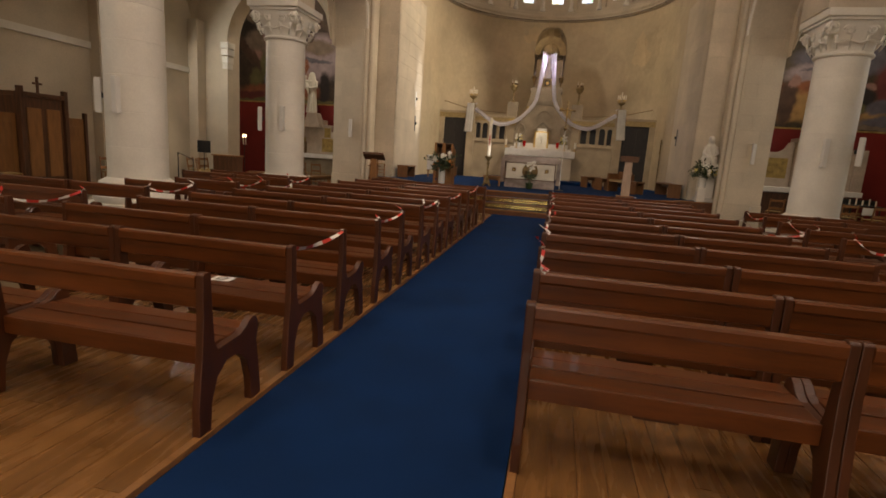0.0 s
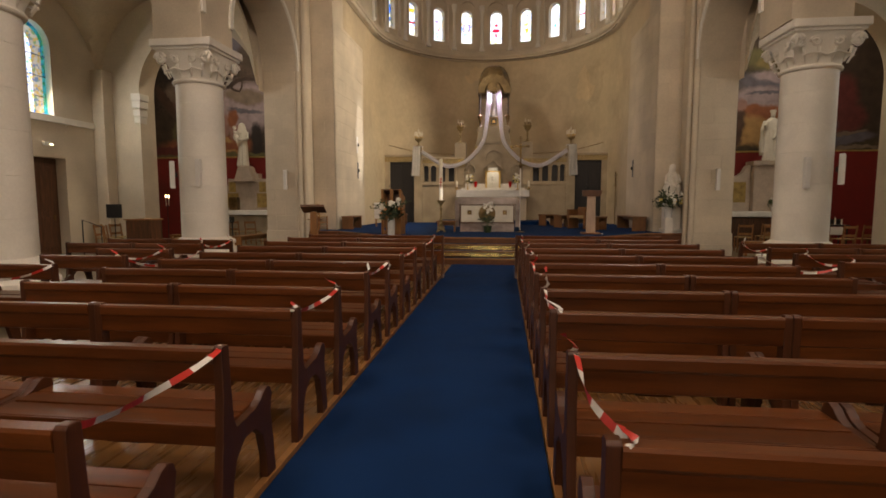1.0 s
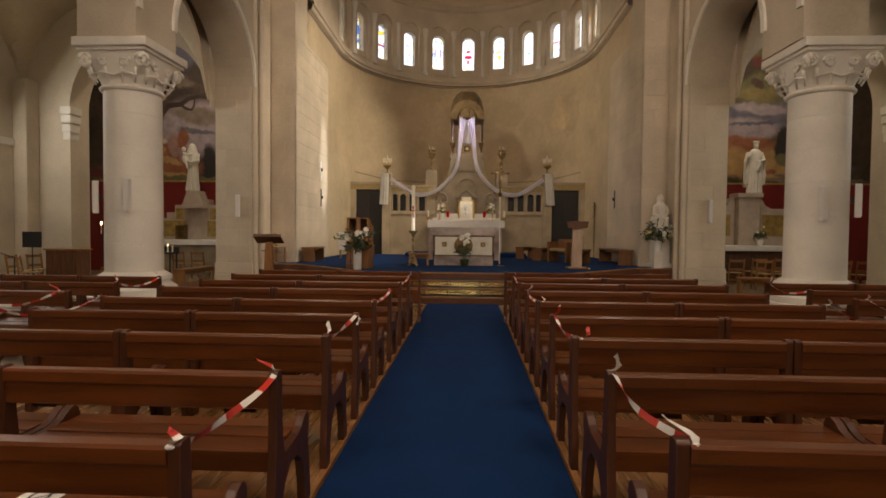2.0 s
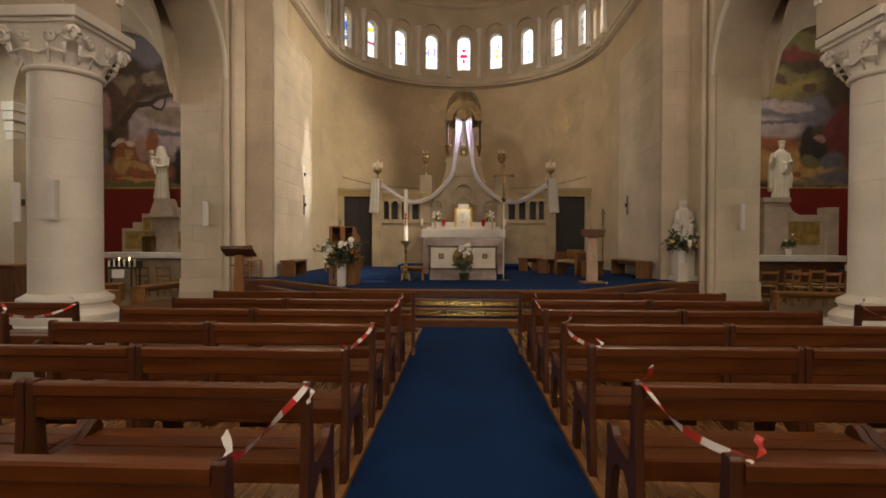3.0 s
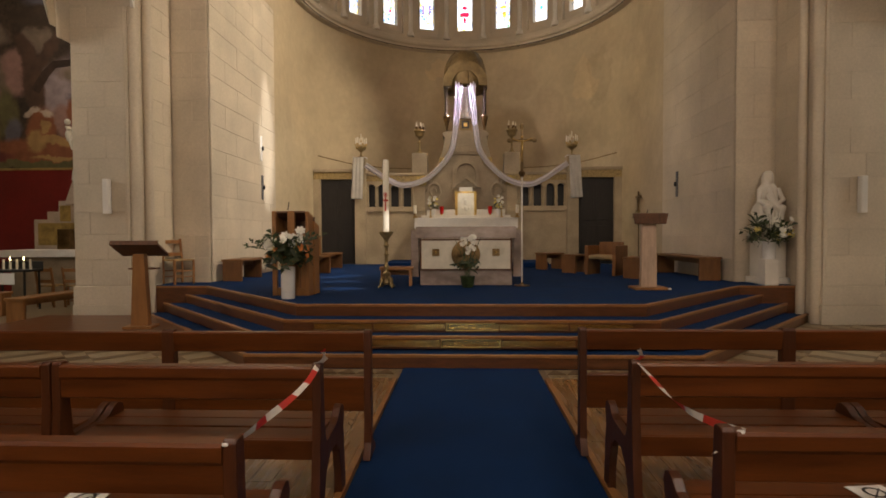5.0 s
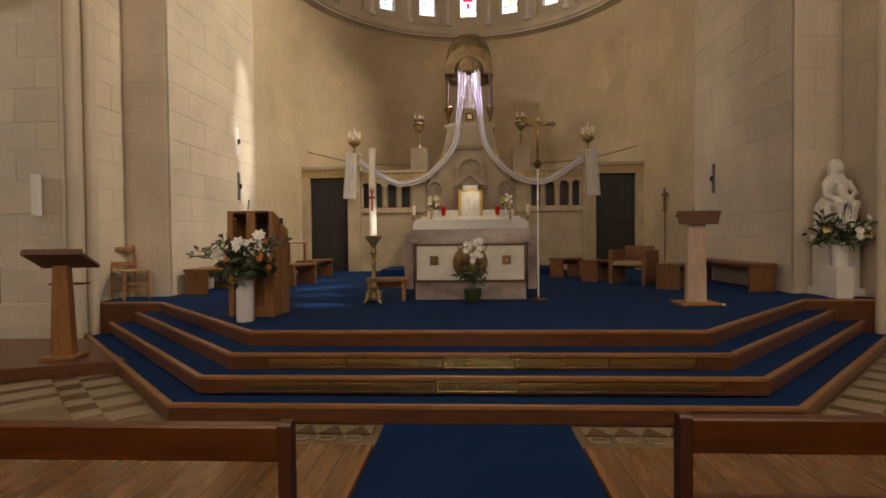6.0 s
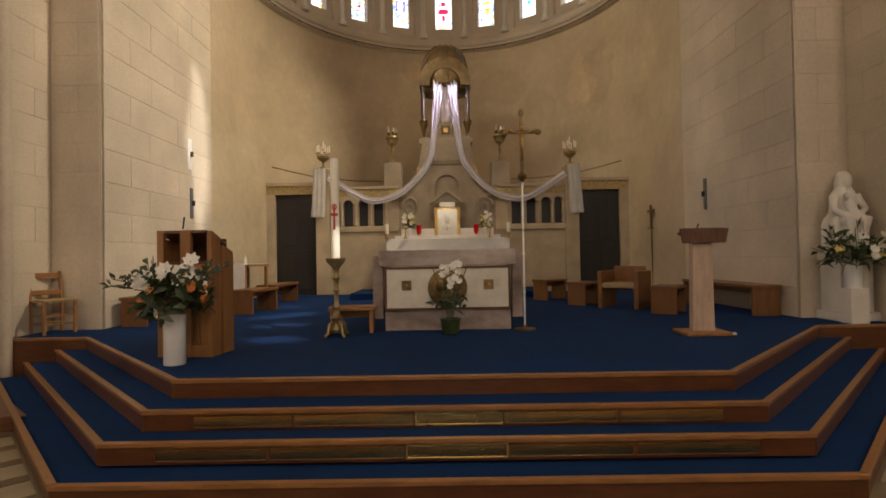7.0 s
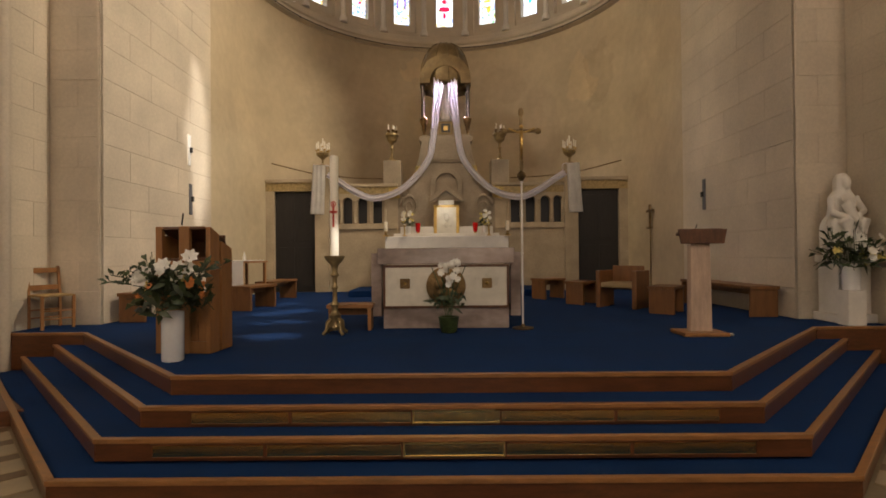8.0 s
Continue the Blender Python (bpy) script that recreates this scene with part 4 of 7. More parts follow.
# ---- high altar with retable ----
hi = thing("high_altar", "pale carved stone high altar with a stepped retable and white cloth", "altar", (0, 24.0, 0.6))
box_part("predella", CARPET, hi, -2.3, 2.3, -1.3, 0.4, 0.0, 0.14, 0.01, "blue carpeted altar step")
box_part("altar_body", STONE, hi, -1.42, 1.42, -0.35, 0.3, 0.14, 1.12, 0.015)
box_part("mensa_cloth", CLOTH, hi, -1.53, 1.53, -0.5, 0.32, 1.14, 1.43, 0.012, "white altar cloth with a lace edge")
bm = bm_new()
for k in range(46):
    x = -1.5 + k * 3.0 / 45
    lathe(bm, [(0.001, 1.105), (0.022, 1.115), (0.028, 1.14)], 6, x, -0.506)
part("lace_edge", bm, CLOTH, hi)
box_part("gradine", WHITESTONE, hi, -1.36, 1.36, 0.0, 0.4, 1.43, 1.52, 0.01)
box_part("gradine", WHITESTONE, hi, -1.2, 1.2, 0.1, 0.4, 1.52, 1.70, 0.01)
prof = [(-1.35, 0.6), (-1.35, 2.75), (-1.1, 2.8), (-0.92, 2.98), (-0.80, 3.3), (-0.70, 3.7), (-0.66, 4.0), (-0.72, 4.05), (-0.72, 4.15), (0.72, 4.15), (0.72, 4.05), (0.66, 4.0), (0.70, 3.7), (0.80, 3.3), (0.92, 2.98), (1.1, 2.8), (1.35, 2.75), (1.35, 0.6)]
bm = bm_new()
prism(bm, prof, 0.8, "y", 0.55, 0.012)
part("retable", bm, DARKSTONE, hi, "carved stone retable with curved shoulders")
bm = bm_new()
o = [(-0.42, 2.0), (-0.42, 2.85)] + arc(0, 2.85, 0.42, 180, 0, 14)[1:-1] + [(0.42, 2.85), (0.42, 2.0)]
n_ = [(-0.30, 2.0), (-0.30, 2.85)] + arc(0, 2.85, 0.30, 180, 0, 14)[1:-1] + [(0.30, 2.85), (0.30, 2.0)]
prism(bm, o + n_[::-1], 0.1, "y", 0.46, 0.008)
part("niche_arch", bm, DARKSTONE, hi)
bm = bm_new()
prism(bm, [(-0.55, 3.45), (-0.5, 3.75), (0.5, 3.75), (0.55, 3.45)], 0.06, "y", 0.5, 0.01)
for k in range(7):
    box(bm, -0.48 + k * 0.15, -0.40 + k * 0.15, 0.46, 0.52, 3.52, 3.66, 0.006)
part("carved_band", bm, DARKSTONE, hi)
for s in (-1, 1):
    bm = bm_new()
    pts = []
    for k in range(26):
        a = k * 0.4
        r = 0.24 * (1 - k / 30)
        pts.append((s * (0.98 + r * math.cos(a)), 0.5, 2.28 + 1.3 * r * math.sin(a)))
    tube(bm, pts, 0.05, 6, 0.02)
    ball(bm, (s * 1.12, 0.5, 2.62), 0.11, 2, (0.8, 0.6, 1.1))
    part("carved_scroll", bm, DARKSTONE, hi, "", True)
    box_part("pedestal", DARKSTONE, hi, s * 1.45 - 0.24, s * 1.45 + 0.24, 0.55, 1.1, 2.75, 3.52, 0.02)
    box_part("gilt_plaque", GILTPAINT, hi, s * 0.98 - 0.13, s * 0.98 + 0.13, 0.46, 0.5, 2.65, 2.95, 0.006, "painted gilt plaque", Matrix.Rotation(s * 0.15, 4, "Y"))
    box_part("gilt_plaque", GILTPAINT, hi, s * 0.72 - 0.1, s * 0.72 + 0.1, 0.46, 0.5, 3.1, 3.34, 0.006, "painted gilt plaque")
tab = thing("tabernacle", "gilded tabernacle with a lit ivory door under a gable", "tabernacle", (0, 24.12, 2.03))
box_part("cabinet", GOLD, tab, -0.33, 0.33, -0.06, 0.3, 0.0, 0.82, 0.01)
box_part("door", PANEL, tab, -0.25, 0.25, -0.085, -0.06, 0.06, 0.76, 0.006, "pale ivory door")
bm = bm_new()
for x in (-0.27, 0.27):
    box(bm, x - 0.018, x + 0.018, -0.1, -0.06, 0.02, 0.8, 0.004)
for z in (0.03, 0.79):
    box(bm, -0.29, 0.29, -0.1, -0.06, z - 0.018, z + 0.018, 0.004)
part("gilt_frame", bm, GOLD, tab)
bm = bm_new()
box(bm, -0.2, 0.2, -0.04, 0.25, 0.83, 0.95, 0.01)
part("gable_block", bm, WHITESTONE, tab, "white stone block")
bm = bm_new()
prism(bm, [(-0.46, 0.94), (-0.37, 0.94), (0.0, 1.22), (0.37, 0.94), (0.46, 0.94), (0.0, 1.34)], 0.2, "y", -0.02, 0.006)
prism(bm, [(-0.38, 0.95), (0.38, 0.95), (0.0, 1.24)], 0.1, "y", 0.1, 0.004)
part("gable", bm, DARKSTONE, tab, "carved stone gable")
bm = bm_new()
for x, z, r in ((0, 0.5, 0.07), (0.0, 0.3, 0.05), (-0.1, 0.3, 0.03), (0.1, 0.3, 0.03)):
    ball(bm, (x, -0.088, z), r, 2, (1, 0.25, 1.5))
part("door_relief", bm, PANEL, tab, "", True)


def candlestick(x, y, z, h, wax_h, material=GOLD, r=0.03):
    c = thing("candlestick", "brass candlestick with a white candle", "candlestick", (x, y, z), "altar candlesticks")
    lathe_part("stand", material, c, [(r * 1.9, 0), (r * 1.9, 0.015), (r * 0.7, 0.04), (r * 0.5, h * 0.45), (r * 0.9, h * 0.5), (r * 0.5, h * 0.55), (r * 0.5, h * 0.9), (r * 1.4, h * 0.95), (r * 1.5, h)], seg=14)
    lathe_part("candle", WAX, c, [(r, h), (r, h + wax_h), (r * 0.3, h + wax_h + 0.005)], seg=12)
    return c


for s in (-1, 1):
    candlestick(s * 1.5, 23.42, 2.03, 0.12, 0.24, r=0.045)
    candlestick(s * 1.04, 23.42, 2.03, 0.27, 0.02, r=0.03)
    lamp = thing("votive_lamp", "small red glass votive lamp on the altar ledge", "votive lamp", (s * 0.74, 24.05, 2.12))
    lathe_part("foot", GOLD, lamp, [(0.045, 0), (0.045, 0.012), (0.03, 0.03)], seg=12)
    lathe_part("glass", RED, lamp, [(0.035, 0.03), (0.06, 0.09), (0.068, 0.27), (0.06, 0.27)], seg=14)


# ---- flowers ----
def bloom(bm, c, r, n=6, rnd=random):
    """An open flower of cupped petals."""
    ax = Vector((rnd.uniform(-0.6, 0.6), -1, rnd.uniform(0.0, 0.8))).normalized()
    u = ax.orthogonal().normalized()
    w = ax.cross(u)
    c = Vector(c)
    for k in range(n):
        a = 2 * math.pi * k / n
        d = math.cos(a) * u + math.sin(a) * w
        t = ax.cross(d)
        p = [c, c + r * (0.55 * d + 0.38 * t) + 0.2 * r * ax, c + r * d + 0.35 * r * ax, c + r * (0.55 * d - 0.38 * t) + 0.2 * r * ax]
        bm.faces.new([bm.verts.new(q) for q in p])


def leaf_blade(bm, base, tip, width):
    base, tip = Vector(base), Vector(tip)
    d = tip - base
    side = d.cross(Vector((0.3, -1, 0.4))).normalized() * width
    mid = base + d * 0.5 + Vector((0, 0, d.length * 0.12))
    a, b, c, e = (bm.verts.new(q) for q in (base, mid + side, tip, mid - side))
    f = bm.verts.new(mid - Vector((0, 0, 0.12 * width)))
    for tri in ((a, b, f), (b, c, f), (c, e, f), (e, a, f)):
        bm.faces.new(tri)


def bouquet(name, label, at, z0, blooms, leaves, spread, seed, leaf_len=0.2):
    rnd = random.Random(seed)
    q = thing(name, label, "flowers", at)
    bm = bm_new()
    for _ in range(leaves):
        a, el = rnd.uniform(0, 2 * math.pi), rnd.uniform(-0.5, 1.2)
        r = spread * rnd.uniform(0.35, 1.0)
        b = Vector((r * 0.4 * math.cos(a), r * 0.4 * math.sin(a), z0 + rnd.uniform(0, 0.15)))
        tip = Vector((r * math.cos(a) * math.cos(el), 0.8 * r * math.sin(a) * math.cos(el), z0 + 0.1 + r * math.sin(el)))
        n = max(2, int(5 * rnd.random()))
        tube(bm, [b, (b + tip) / 2 + Vector((0, 0, 0.04)), tip], 0.004, 4)
        for k in range(n):
            p = b.lerp(tip, 0.4 + 0.6 * k / n)
            leaf_blade(bm, p, p + Vector((rnd.uniform(-1, 1), rnd.uniform(-1, 0.6), rnd.uniform(-0.6, 0.9))).normalized() * leaf_len * rnd.uniform(0.4, 1.0), leaf_len * 0.13)
    part("foliage", bm, LEAF, q, "dark green foliage")
    for material, n, r, zr in blooms:
        bm = bm_new()
        for _ in range(n):
            a = rnd.uniform(math.pi, 2 * math.pi)
            rr = spread * rnd.uniform(0.1, 0.75)
            for _k in range(2):
                bloom(bm, (rr * math.cos(a), 0.7 * rr * math.sin(a) - 0.02, z0 + rnd.uniform(*zr)), r * rnd.uniform(0.8, 1.15), 7, rnd)
        part("blossoms", bm, material, q)
    return q


for s in (-1, 1):
    v = bouquet("altar_bouquet", "small bouquet of white and yellow flowers in a white vase", (s * 0.98, 24.05, 2.12), 0.18, [(PETAL, 4, 0.06, (0.1, 0.38)), (PETALY, 5, 0.05, (0.05, 0.36))], 22, 0.2, 5 + s, 0.13)
    lathe_part("vase", GLASSY, v, [(0.035, 0), (0.04, 0.02), (0.06, 0.14), (0.055, 0.19), (0.04, 0.19)], seg=14, label="white vase")


# ---- canopy with its figure, urns, candelabra, swags ----
can = thing("altar_canopy", "aged gilt canopy with a domed hood on slender columns", "canopy", (0, 25.2, 4.75))
box_part("base_plate", DARKSTONE, can, -0.66, 0.66, -0.35, 0.45, 0.0, 0.12, 0.02)
box_part("throne_box", OLDBRASS, can, -0.2, 0.2, -0.3, 0.0, 0.12, 0.5, 0.02, "gilt box with a dark square")
box_part("throne_square", BLACK, can, -0.12, 0.12, -0.312, -0.3, 0.19, 0.43, 0.006)
box_part("throne_plaque", GOLD, can, -0.06, 0.06, -0.325, -0.312, 0.24, 0.37, 0.006)
for s in (-1, 1):
    for x, y in ((0.63, -0.27), (0.63, 0.35)):
        lathe_part("column", HOODCOL, can, [(0.06, 0.42), (0.06, 0.5), (0.04, 0.54), (0.036, 1.35), (0.06, 1.42), (0.075, 1.5)], s * x, y, 12)
    lathe_part("bracket", BRONZE, can, [(0.02, 0.1), (0.05, 0.3), (0.11, 0.48), (0.12, 0.56), (0.09, 0.6)], s * 0.6, -0.3, 12)
bm = bm_new()
o, i = [(-0.7, 1.5)] + arc(0, 1.62, 0.70, 180, 0, 22) + [(0.7, 1.5)], [(-0.42, 1.5)] + arc(0, 1.55, 0.42, 180, 0, 22) + [(0.42, 1.5)]
prism(bm, o + i[::-1], 0.16, "y", -0.42, 0.015)
o2 = [(-0.64, 1.5)] + arc(0, 1.62, 0.60, 180, 0, 22) + [(0.64, 1.5)]
prism(bm, o2 + i[::-1], 0.08, "y", -0.48, 0.01)
part("arch_band", bm, HOOD, can, "", 35)
bm = bm_new()
lathe(bm, [(0.70, 1.5), (0.72, 1.62), (0.71, 1.85), (0.66, 2.2), (0.58, 2.45), (0.44, 2.66), (0.28, 2.77), (0.12, 2.81), (0.02, 2.82)], 32, 0, 0.22)
for k in range(12):
    a = 2 * math.pi * k / 12 + 0.13
    b2 = bm_new()
    tube(b2, [(r * math.cos(a), 0.22 + r * math.sin(a), z) for r, z in ((0.72, 1.62), (0.67, 2.2), (0.59, 2.45), (0.45, 2.67), (0.28, 2.79))], 0.018, 5)
    part("hood_rib", b2, HOOD, can, "", True)
part("hood", bm, HOOD, can, "domed aged gilt hood", True)
bm = bm_new()
lathe(bm, [(0.02, 0.0), (0.16, 0.0), (0.17, 0.08), (0.13, 0.3), (0.12, 0.6), (0.14, 0.85), (0.12, 1.0), (0.05, 1.06), (0.045, 1.1), (0.075, 1.18), (0.07, 1.28), (0.02, 1.33)], 14)
fig = tagged(part("statuette", bm, WHITESTONE, None, "", True, (0, 25.0, 5.25)), "small pale statuette standing under the gilt canopy", "statue")


def drape(name, label, pts, w0, w1, folds=3, depth=0.05, seg=14, material=None):
    """Hanging cloth: a folded strip along points."""
    pts = [Vector(p) for p in pts]
    fine = []
    for i in range(len(pts) - 1):
        p0, p1, p2, p3 = pts[max(i - 1, 0)], pts[i], pts[i + 1], pts[min(i + 2, len(pts) - 1)]
        for k in range(8):
            t = k / 8
            fine.append(0.5 * ((2 * p1) + (p2 - p0) * t + (2 * p0 - 5 * p1 + 4 * p2 - p3) * t * t + (3 * p1 - p0 - 3 * p2 + p3) * t ** 3))
    fine.append(pts[-1])
    bm = bm_new()
    rows = []
    n = len(fine)
    for i, p in enumerate(fine):
        d = (fine[min(i + 1, n - 1)] - fine[max(i - 1, 0)]).normalized()
        side = d.cross(Vector((0, -1, 0))).normalized()
        w = w0 + (w1 - w0) * i / (n - 1)
        row = []
        for k in range(seg + 1):
            u = k / seg * 2 - 1
            row.append(bm.verts.new(p + side * u * w + Vector((0, -depth * (0.6 * math.cos(u * 1.5) + 0.5 * math.sin(folds * math.pi * u + i * 0.05)), 0))))
        rows.append(row)
    for a, b in zip(rows, rows[1:]):
        for k in range(seg):
            bm.faces.new((a[k], a[k + 1], b[k + 1], b[k]))
    bmesh.ops.solidify(bm, geom=bm.faces[:], thickness=0.008)
    return tagged(part(name, bm, material or GAUZE, None, "", True), label, "drapery")


for s in (-1, 1):
    drape("canopy_drape", "white gauze drape hanging from the gilt canopy", [(s * 0.18, 24.80, 6.42), (s * 0.19, 24.74, 6.2), (s * 0.22, 24.70, 5.8), (s * 0.27, 24.66, 5.35), (s * 0.31, 24.62, 4.95)], 0.15, 0.085)
    drape("swag", "white gauze swag looping from the canopy to the pillar", [(s * 0.31, 24.62, 5.0), (s * 0.34, 24.5, 4.66), (s * 0.45, 24.42, 4.14), (s * 0.78, 24.36, 3.66), (s * 1.28, 24.32, 3.24), (s * 1.93, 24.30, 3.07), (s * 2.45, 24.30, 3.27), (s * 2.8, 24.32, 3.5), (s * 3.14, 24.34, 3.72)], 0.085, 0.085, 2, 0.05, 8)
    drape("pillar_cloth", "white cloth hung over the end pillar", [(s * 3.36, 24.34, 3.97), (s * 3.37, 24.33, 3.7), (s * 3.39, 24.32, 3.2), (s * 3.42, 24.31, 2.66)], 0.165, 0.185, 3, 0.016, 22, CLOTH)
    box_top = thing("pillar_cover", "white cloth laid over the pillar top", "drapery", (s * 3.33, 24.5, 3.96))
    box_part("cloth", GAUZE, box_top, -0.2, 0.2, -0.13, 0.2, 0.0, 0.012, 0.004)
    cd = thing("candelabrum", "gilt candelabrum with a cluster of white candles", "candelabrum", (s * 3.3, 24.5, 3.975), "screen candelabra")
    lathe_part("stem", OLDBRASS, cd, [(0.1, 0), (0.1, 0.02), (0.03, 0.06), (0.03, 0.16), (0.07, 0.2), (0.16, 0.27), (0.17, 0.33), (0.1, 0.34)], seg=14)
    for k in range(7):
        a = 2 * math.pi * k / 6
        r = 0.0 if k == 6 else 0.15
        bm = bm_new()
        if r:
            tube(bm, [(0.05 * math.cos(a), 0.05 * math.sin(a), 0.3), (0.16 * math.cos(a), 0.16 * math.sin(a), 0.3), (r * 1.1 * math.cos(a), r * 1.1 * math.sin(a), 0.4)], 0.014, 6)
        lathe(bm, [(0.04, 0.4 + 0.1 * (not r)), (0.045, 0.42 + 0.1 * (not r)), (0.02, 0.43 + 0.1 * (not r))], 8, r * 1.1 * math.cos(a), r * 1.1 * math.sin(a))
        arm = part("arm", bm, GOLD, cd)
        lathe_part("candle", WAX, arm, [(0.02, 0.42), (0.018, 0.62 + 0.12 * (not r)), (0.004, 0.625 + 0.12 * (not r))], r * 1.1 * math.cos(a), r * 1.1 * math.sin(a), 8)
    urn = thing("urn_lamp", "dark bronze footed urn with candles on a stone pedestal", "urn", (s * 1.47, 24.8, 4.12), "retable urns")
    lathe_part("urn_body", OLDBRASS, urn, [(0.13, 0), (0.13, 0.03), (0.06, 0.08), (0.032, 0.16), (0.03, 0.3), (0.055, 0.36), (0.03, 0.42), (0.05, 0.5), (0.13, 0.56), (0.15, 0.66), (0.16, 0.68), (0.19, 0.70), (0.18, 0.75), (0.1, 0.75)], seg=18)
    for k in range(5):
        a = 2 * math.pi * k / 5
        holder = lathe_part("candle_cup", BRONZE, urn, [(0.02, 0.74), (0.02, 0.8), (0.045, 0.84), (0.03, 0.86)], 0.12 * math.cos(a), 0.12 * math.sin(a), 8)
        lathe_part("candle", WAX, holder, [(0.015, 0.85), (0.013, 0.97 + 0.04 * (k % 2)), (0.003, 0.98 + 0.04 * (k % 2))], 0.12 * math.cos(a), 0.12 * math.sin(a), 8)
    bm = bm_new()
    tube(bm, [(s * 4.62, 24.32, 4.02), (s * 4.0, 24.35, 3.86), (s * 3.4, 24.38, 3.72), (s * 2.4, 24.4, 3.62), (s * 1.7, 24.42, 3.6)], 0.014, 6)
    tagged(part("wall_rail", bm, BRONZE), "thin metal rail above the screen wall", "rail")

# ---- nave altar and the things on the platform ----
P = 0.6
al = thing("altar", "low stone altar with veined marble frame and cream front panel", "altar", (-0.03, 17.55, P))
box_part("plinth", MARBLE, al, -0.83, 0.83, 0.02, 0.85, 0.0, 0.28, 0.01)
box_part("front_panel", PANEL, al, -0.80, 0.80, 0.0, 0.6, 0.29, 0.82, 0.006, "cream marble front panel")
box_part("frame_rail", DARKOAK, al, -0.83, 0.83, -0.012, 0.05, 0.27, 0.30, 0.004, "thin brown frame")
box_part("frame_rail", DARKOAK, al, -0.83, 0.83, -0.012, 0.05, 0.81, 0.84, 0.004, "thin brown frame")
for s in (-1, 1):
    box_part("frame_stile", DARKOAK, al, s * 0.815 - 0.015, s * 0.815 + 0.015, -0.012, 0.05, 0.29, 0.82, 0.004, "thin brown frame")
    box_part("side_pillar", MARBLE, al, s * 0.93 - 0.07, s * 0.93 + 0.07, 0.1, 0.8, 0.15, 1.0, 0.01)
    box_part("emblem", BRONZE, al, s * 0.54 - 0.065, s * 0.54 + 0.065, -0.014, 0.0, 0.53, 0.66, 0.004, "square gilt emblem")
    bm = bm_new()
    ball(bm, (s * 0.54, -0.016, 0.595), 0.022, 2, (1, 0.5, 1))
    part("emblem_boss", bm, GOLD, al, "", True)
box_part("table_slab", MARBLE, al, -0.9, 0.9, -0.03, 0.85, 0.85, 1.06, 0.012, "veined grey-mauve marble table")
bm = bm_new()
prism(bm, [(0.26 * math.cos(2 * math.pi * k / 32), 0.56 + 0.26 * math.sin(2 * math.pi * k / 32)) for k in range(32)], 0.03, "y", -0.035, 0.008)
medal = part("medallion", bm, BRONZE, al, "round bronze medallion", 40)
bm = bm_new()
for a in range(5):
    t = radians(90 + 72 * a)
    ball(bm, (0.1 * math.cos(t), -0.035, 0.55 + 0.11 * math.sin(t)), 0.07, 2, (0.8, 0.2, 1.1))
part("medallion_relief", bm, BRONZE, medal, "", True)
orch = bouquet("orchid_pot", "white orchids in a green pot before the altar", (0.0, 17.2, P), 0.26, [(PETAL, 10, 0.05, (0.34, 0.62))], 16, 0.24, 11, 0.16)
lathe_part("pot", LEAF, orch, [(0.08, 0), (0.1, 0.02), (0.13, 0.2), (0.11, 0.2), (0.08, 0.17)], seg=18, label="dark green pot")
bm = bm_new()
for k in range(5):
    x = -0.1 + 0.05 * k
    tube(bm, [(x * 0.3, 0, 0.2), (x, -0.03, 0.55), (x * 2.2, -0.06, 0.85)], 0.006, 5)
part("flower_stems", bm, LEAF, orch)

pc = thing("paschal_candle", "tall white paschal candle on a bronze stand", "candle", (-1.40, 17.1, P))
lathe_part("stand", OLDBRASS, pc, [(0.07, 0.06), (0.085, 0.1), (0.06, 0.15), (0.07, 0.2), (0.075, 0.24), (0.04, 0.28), (0.032, 0.33), (0.055, 0.37), (0.03, 0.41), (0.027, 0.55), (0.045, 0.58), (0.027, 0.61), (0.03, 0.7), (0.055, 0.73), (0.032, 0.77), (0.045, 0.85), (0.115, 0.93), (0.125, 0.97), (0.06, 0.97)], seg=20)
for k in range(4):
    a = radians(45 + 90 * k)
    bm = bm_new()
    tube(bm, [(0.05 * math.cos(a), 0.05 * math.sin(a), 0.2), (0.11 * math.cos(a), 0.11 * math.sin(a), 0.16), (0.12 * math.cos(a), 0.12 * math.sin(a), 0.06), (0.17 * math.cos(a), 0.17 * math.sin(a), 0.018)], 0.022, 6)
    part("stand_foot", bm, OLDBRASS, pc, "", True)
wax = lathe_part("candle", WAX, pc, [(0.052, 0.95), (0.052, 2.18), (0.045, 2.2), (0.03, 2.19)], seg=20, label="thick white wax candle")
bm = bm_new()
box(bm, -0.012, 0.012, -0.058, -0.05, 1.32, 1.62, 0.003)
box(bm, -0.045, 0.045, -0.058, -0.05, 1.49, 1.52, 0.003)
for k in range(10):
    a = 2 * math.pi * k / 10
    tube(bm, [(0.028 * math.cos(a), -0.054, 1.60 + 0.035 * math.sin(a)), (0.028 * math.cos(a + 0.63), -0.054, 1.60 + 0.035 * math.sin(a + 0.63))], 0.006, 5)
part("red_cross", bm, REDPAINT, wax, "red painted cross")


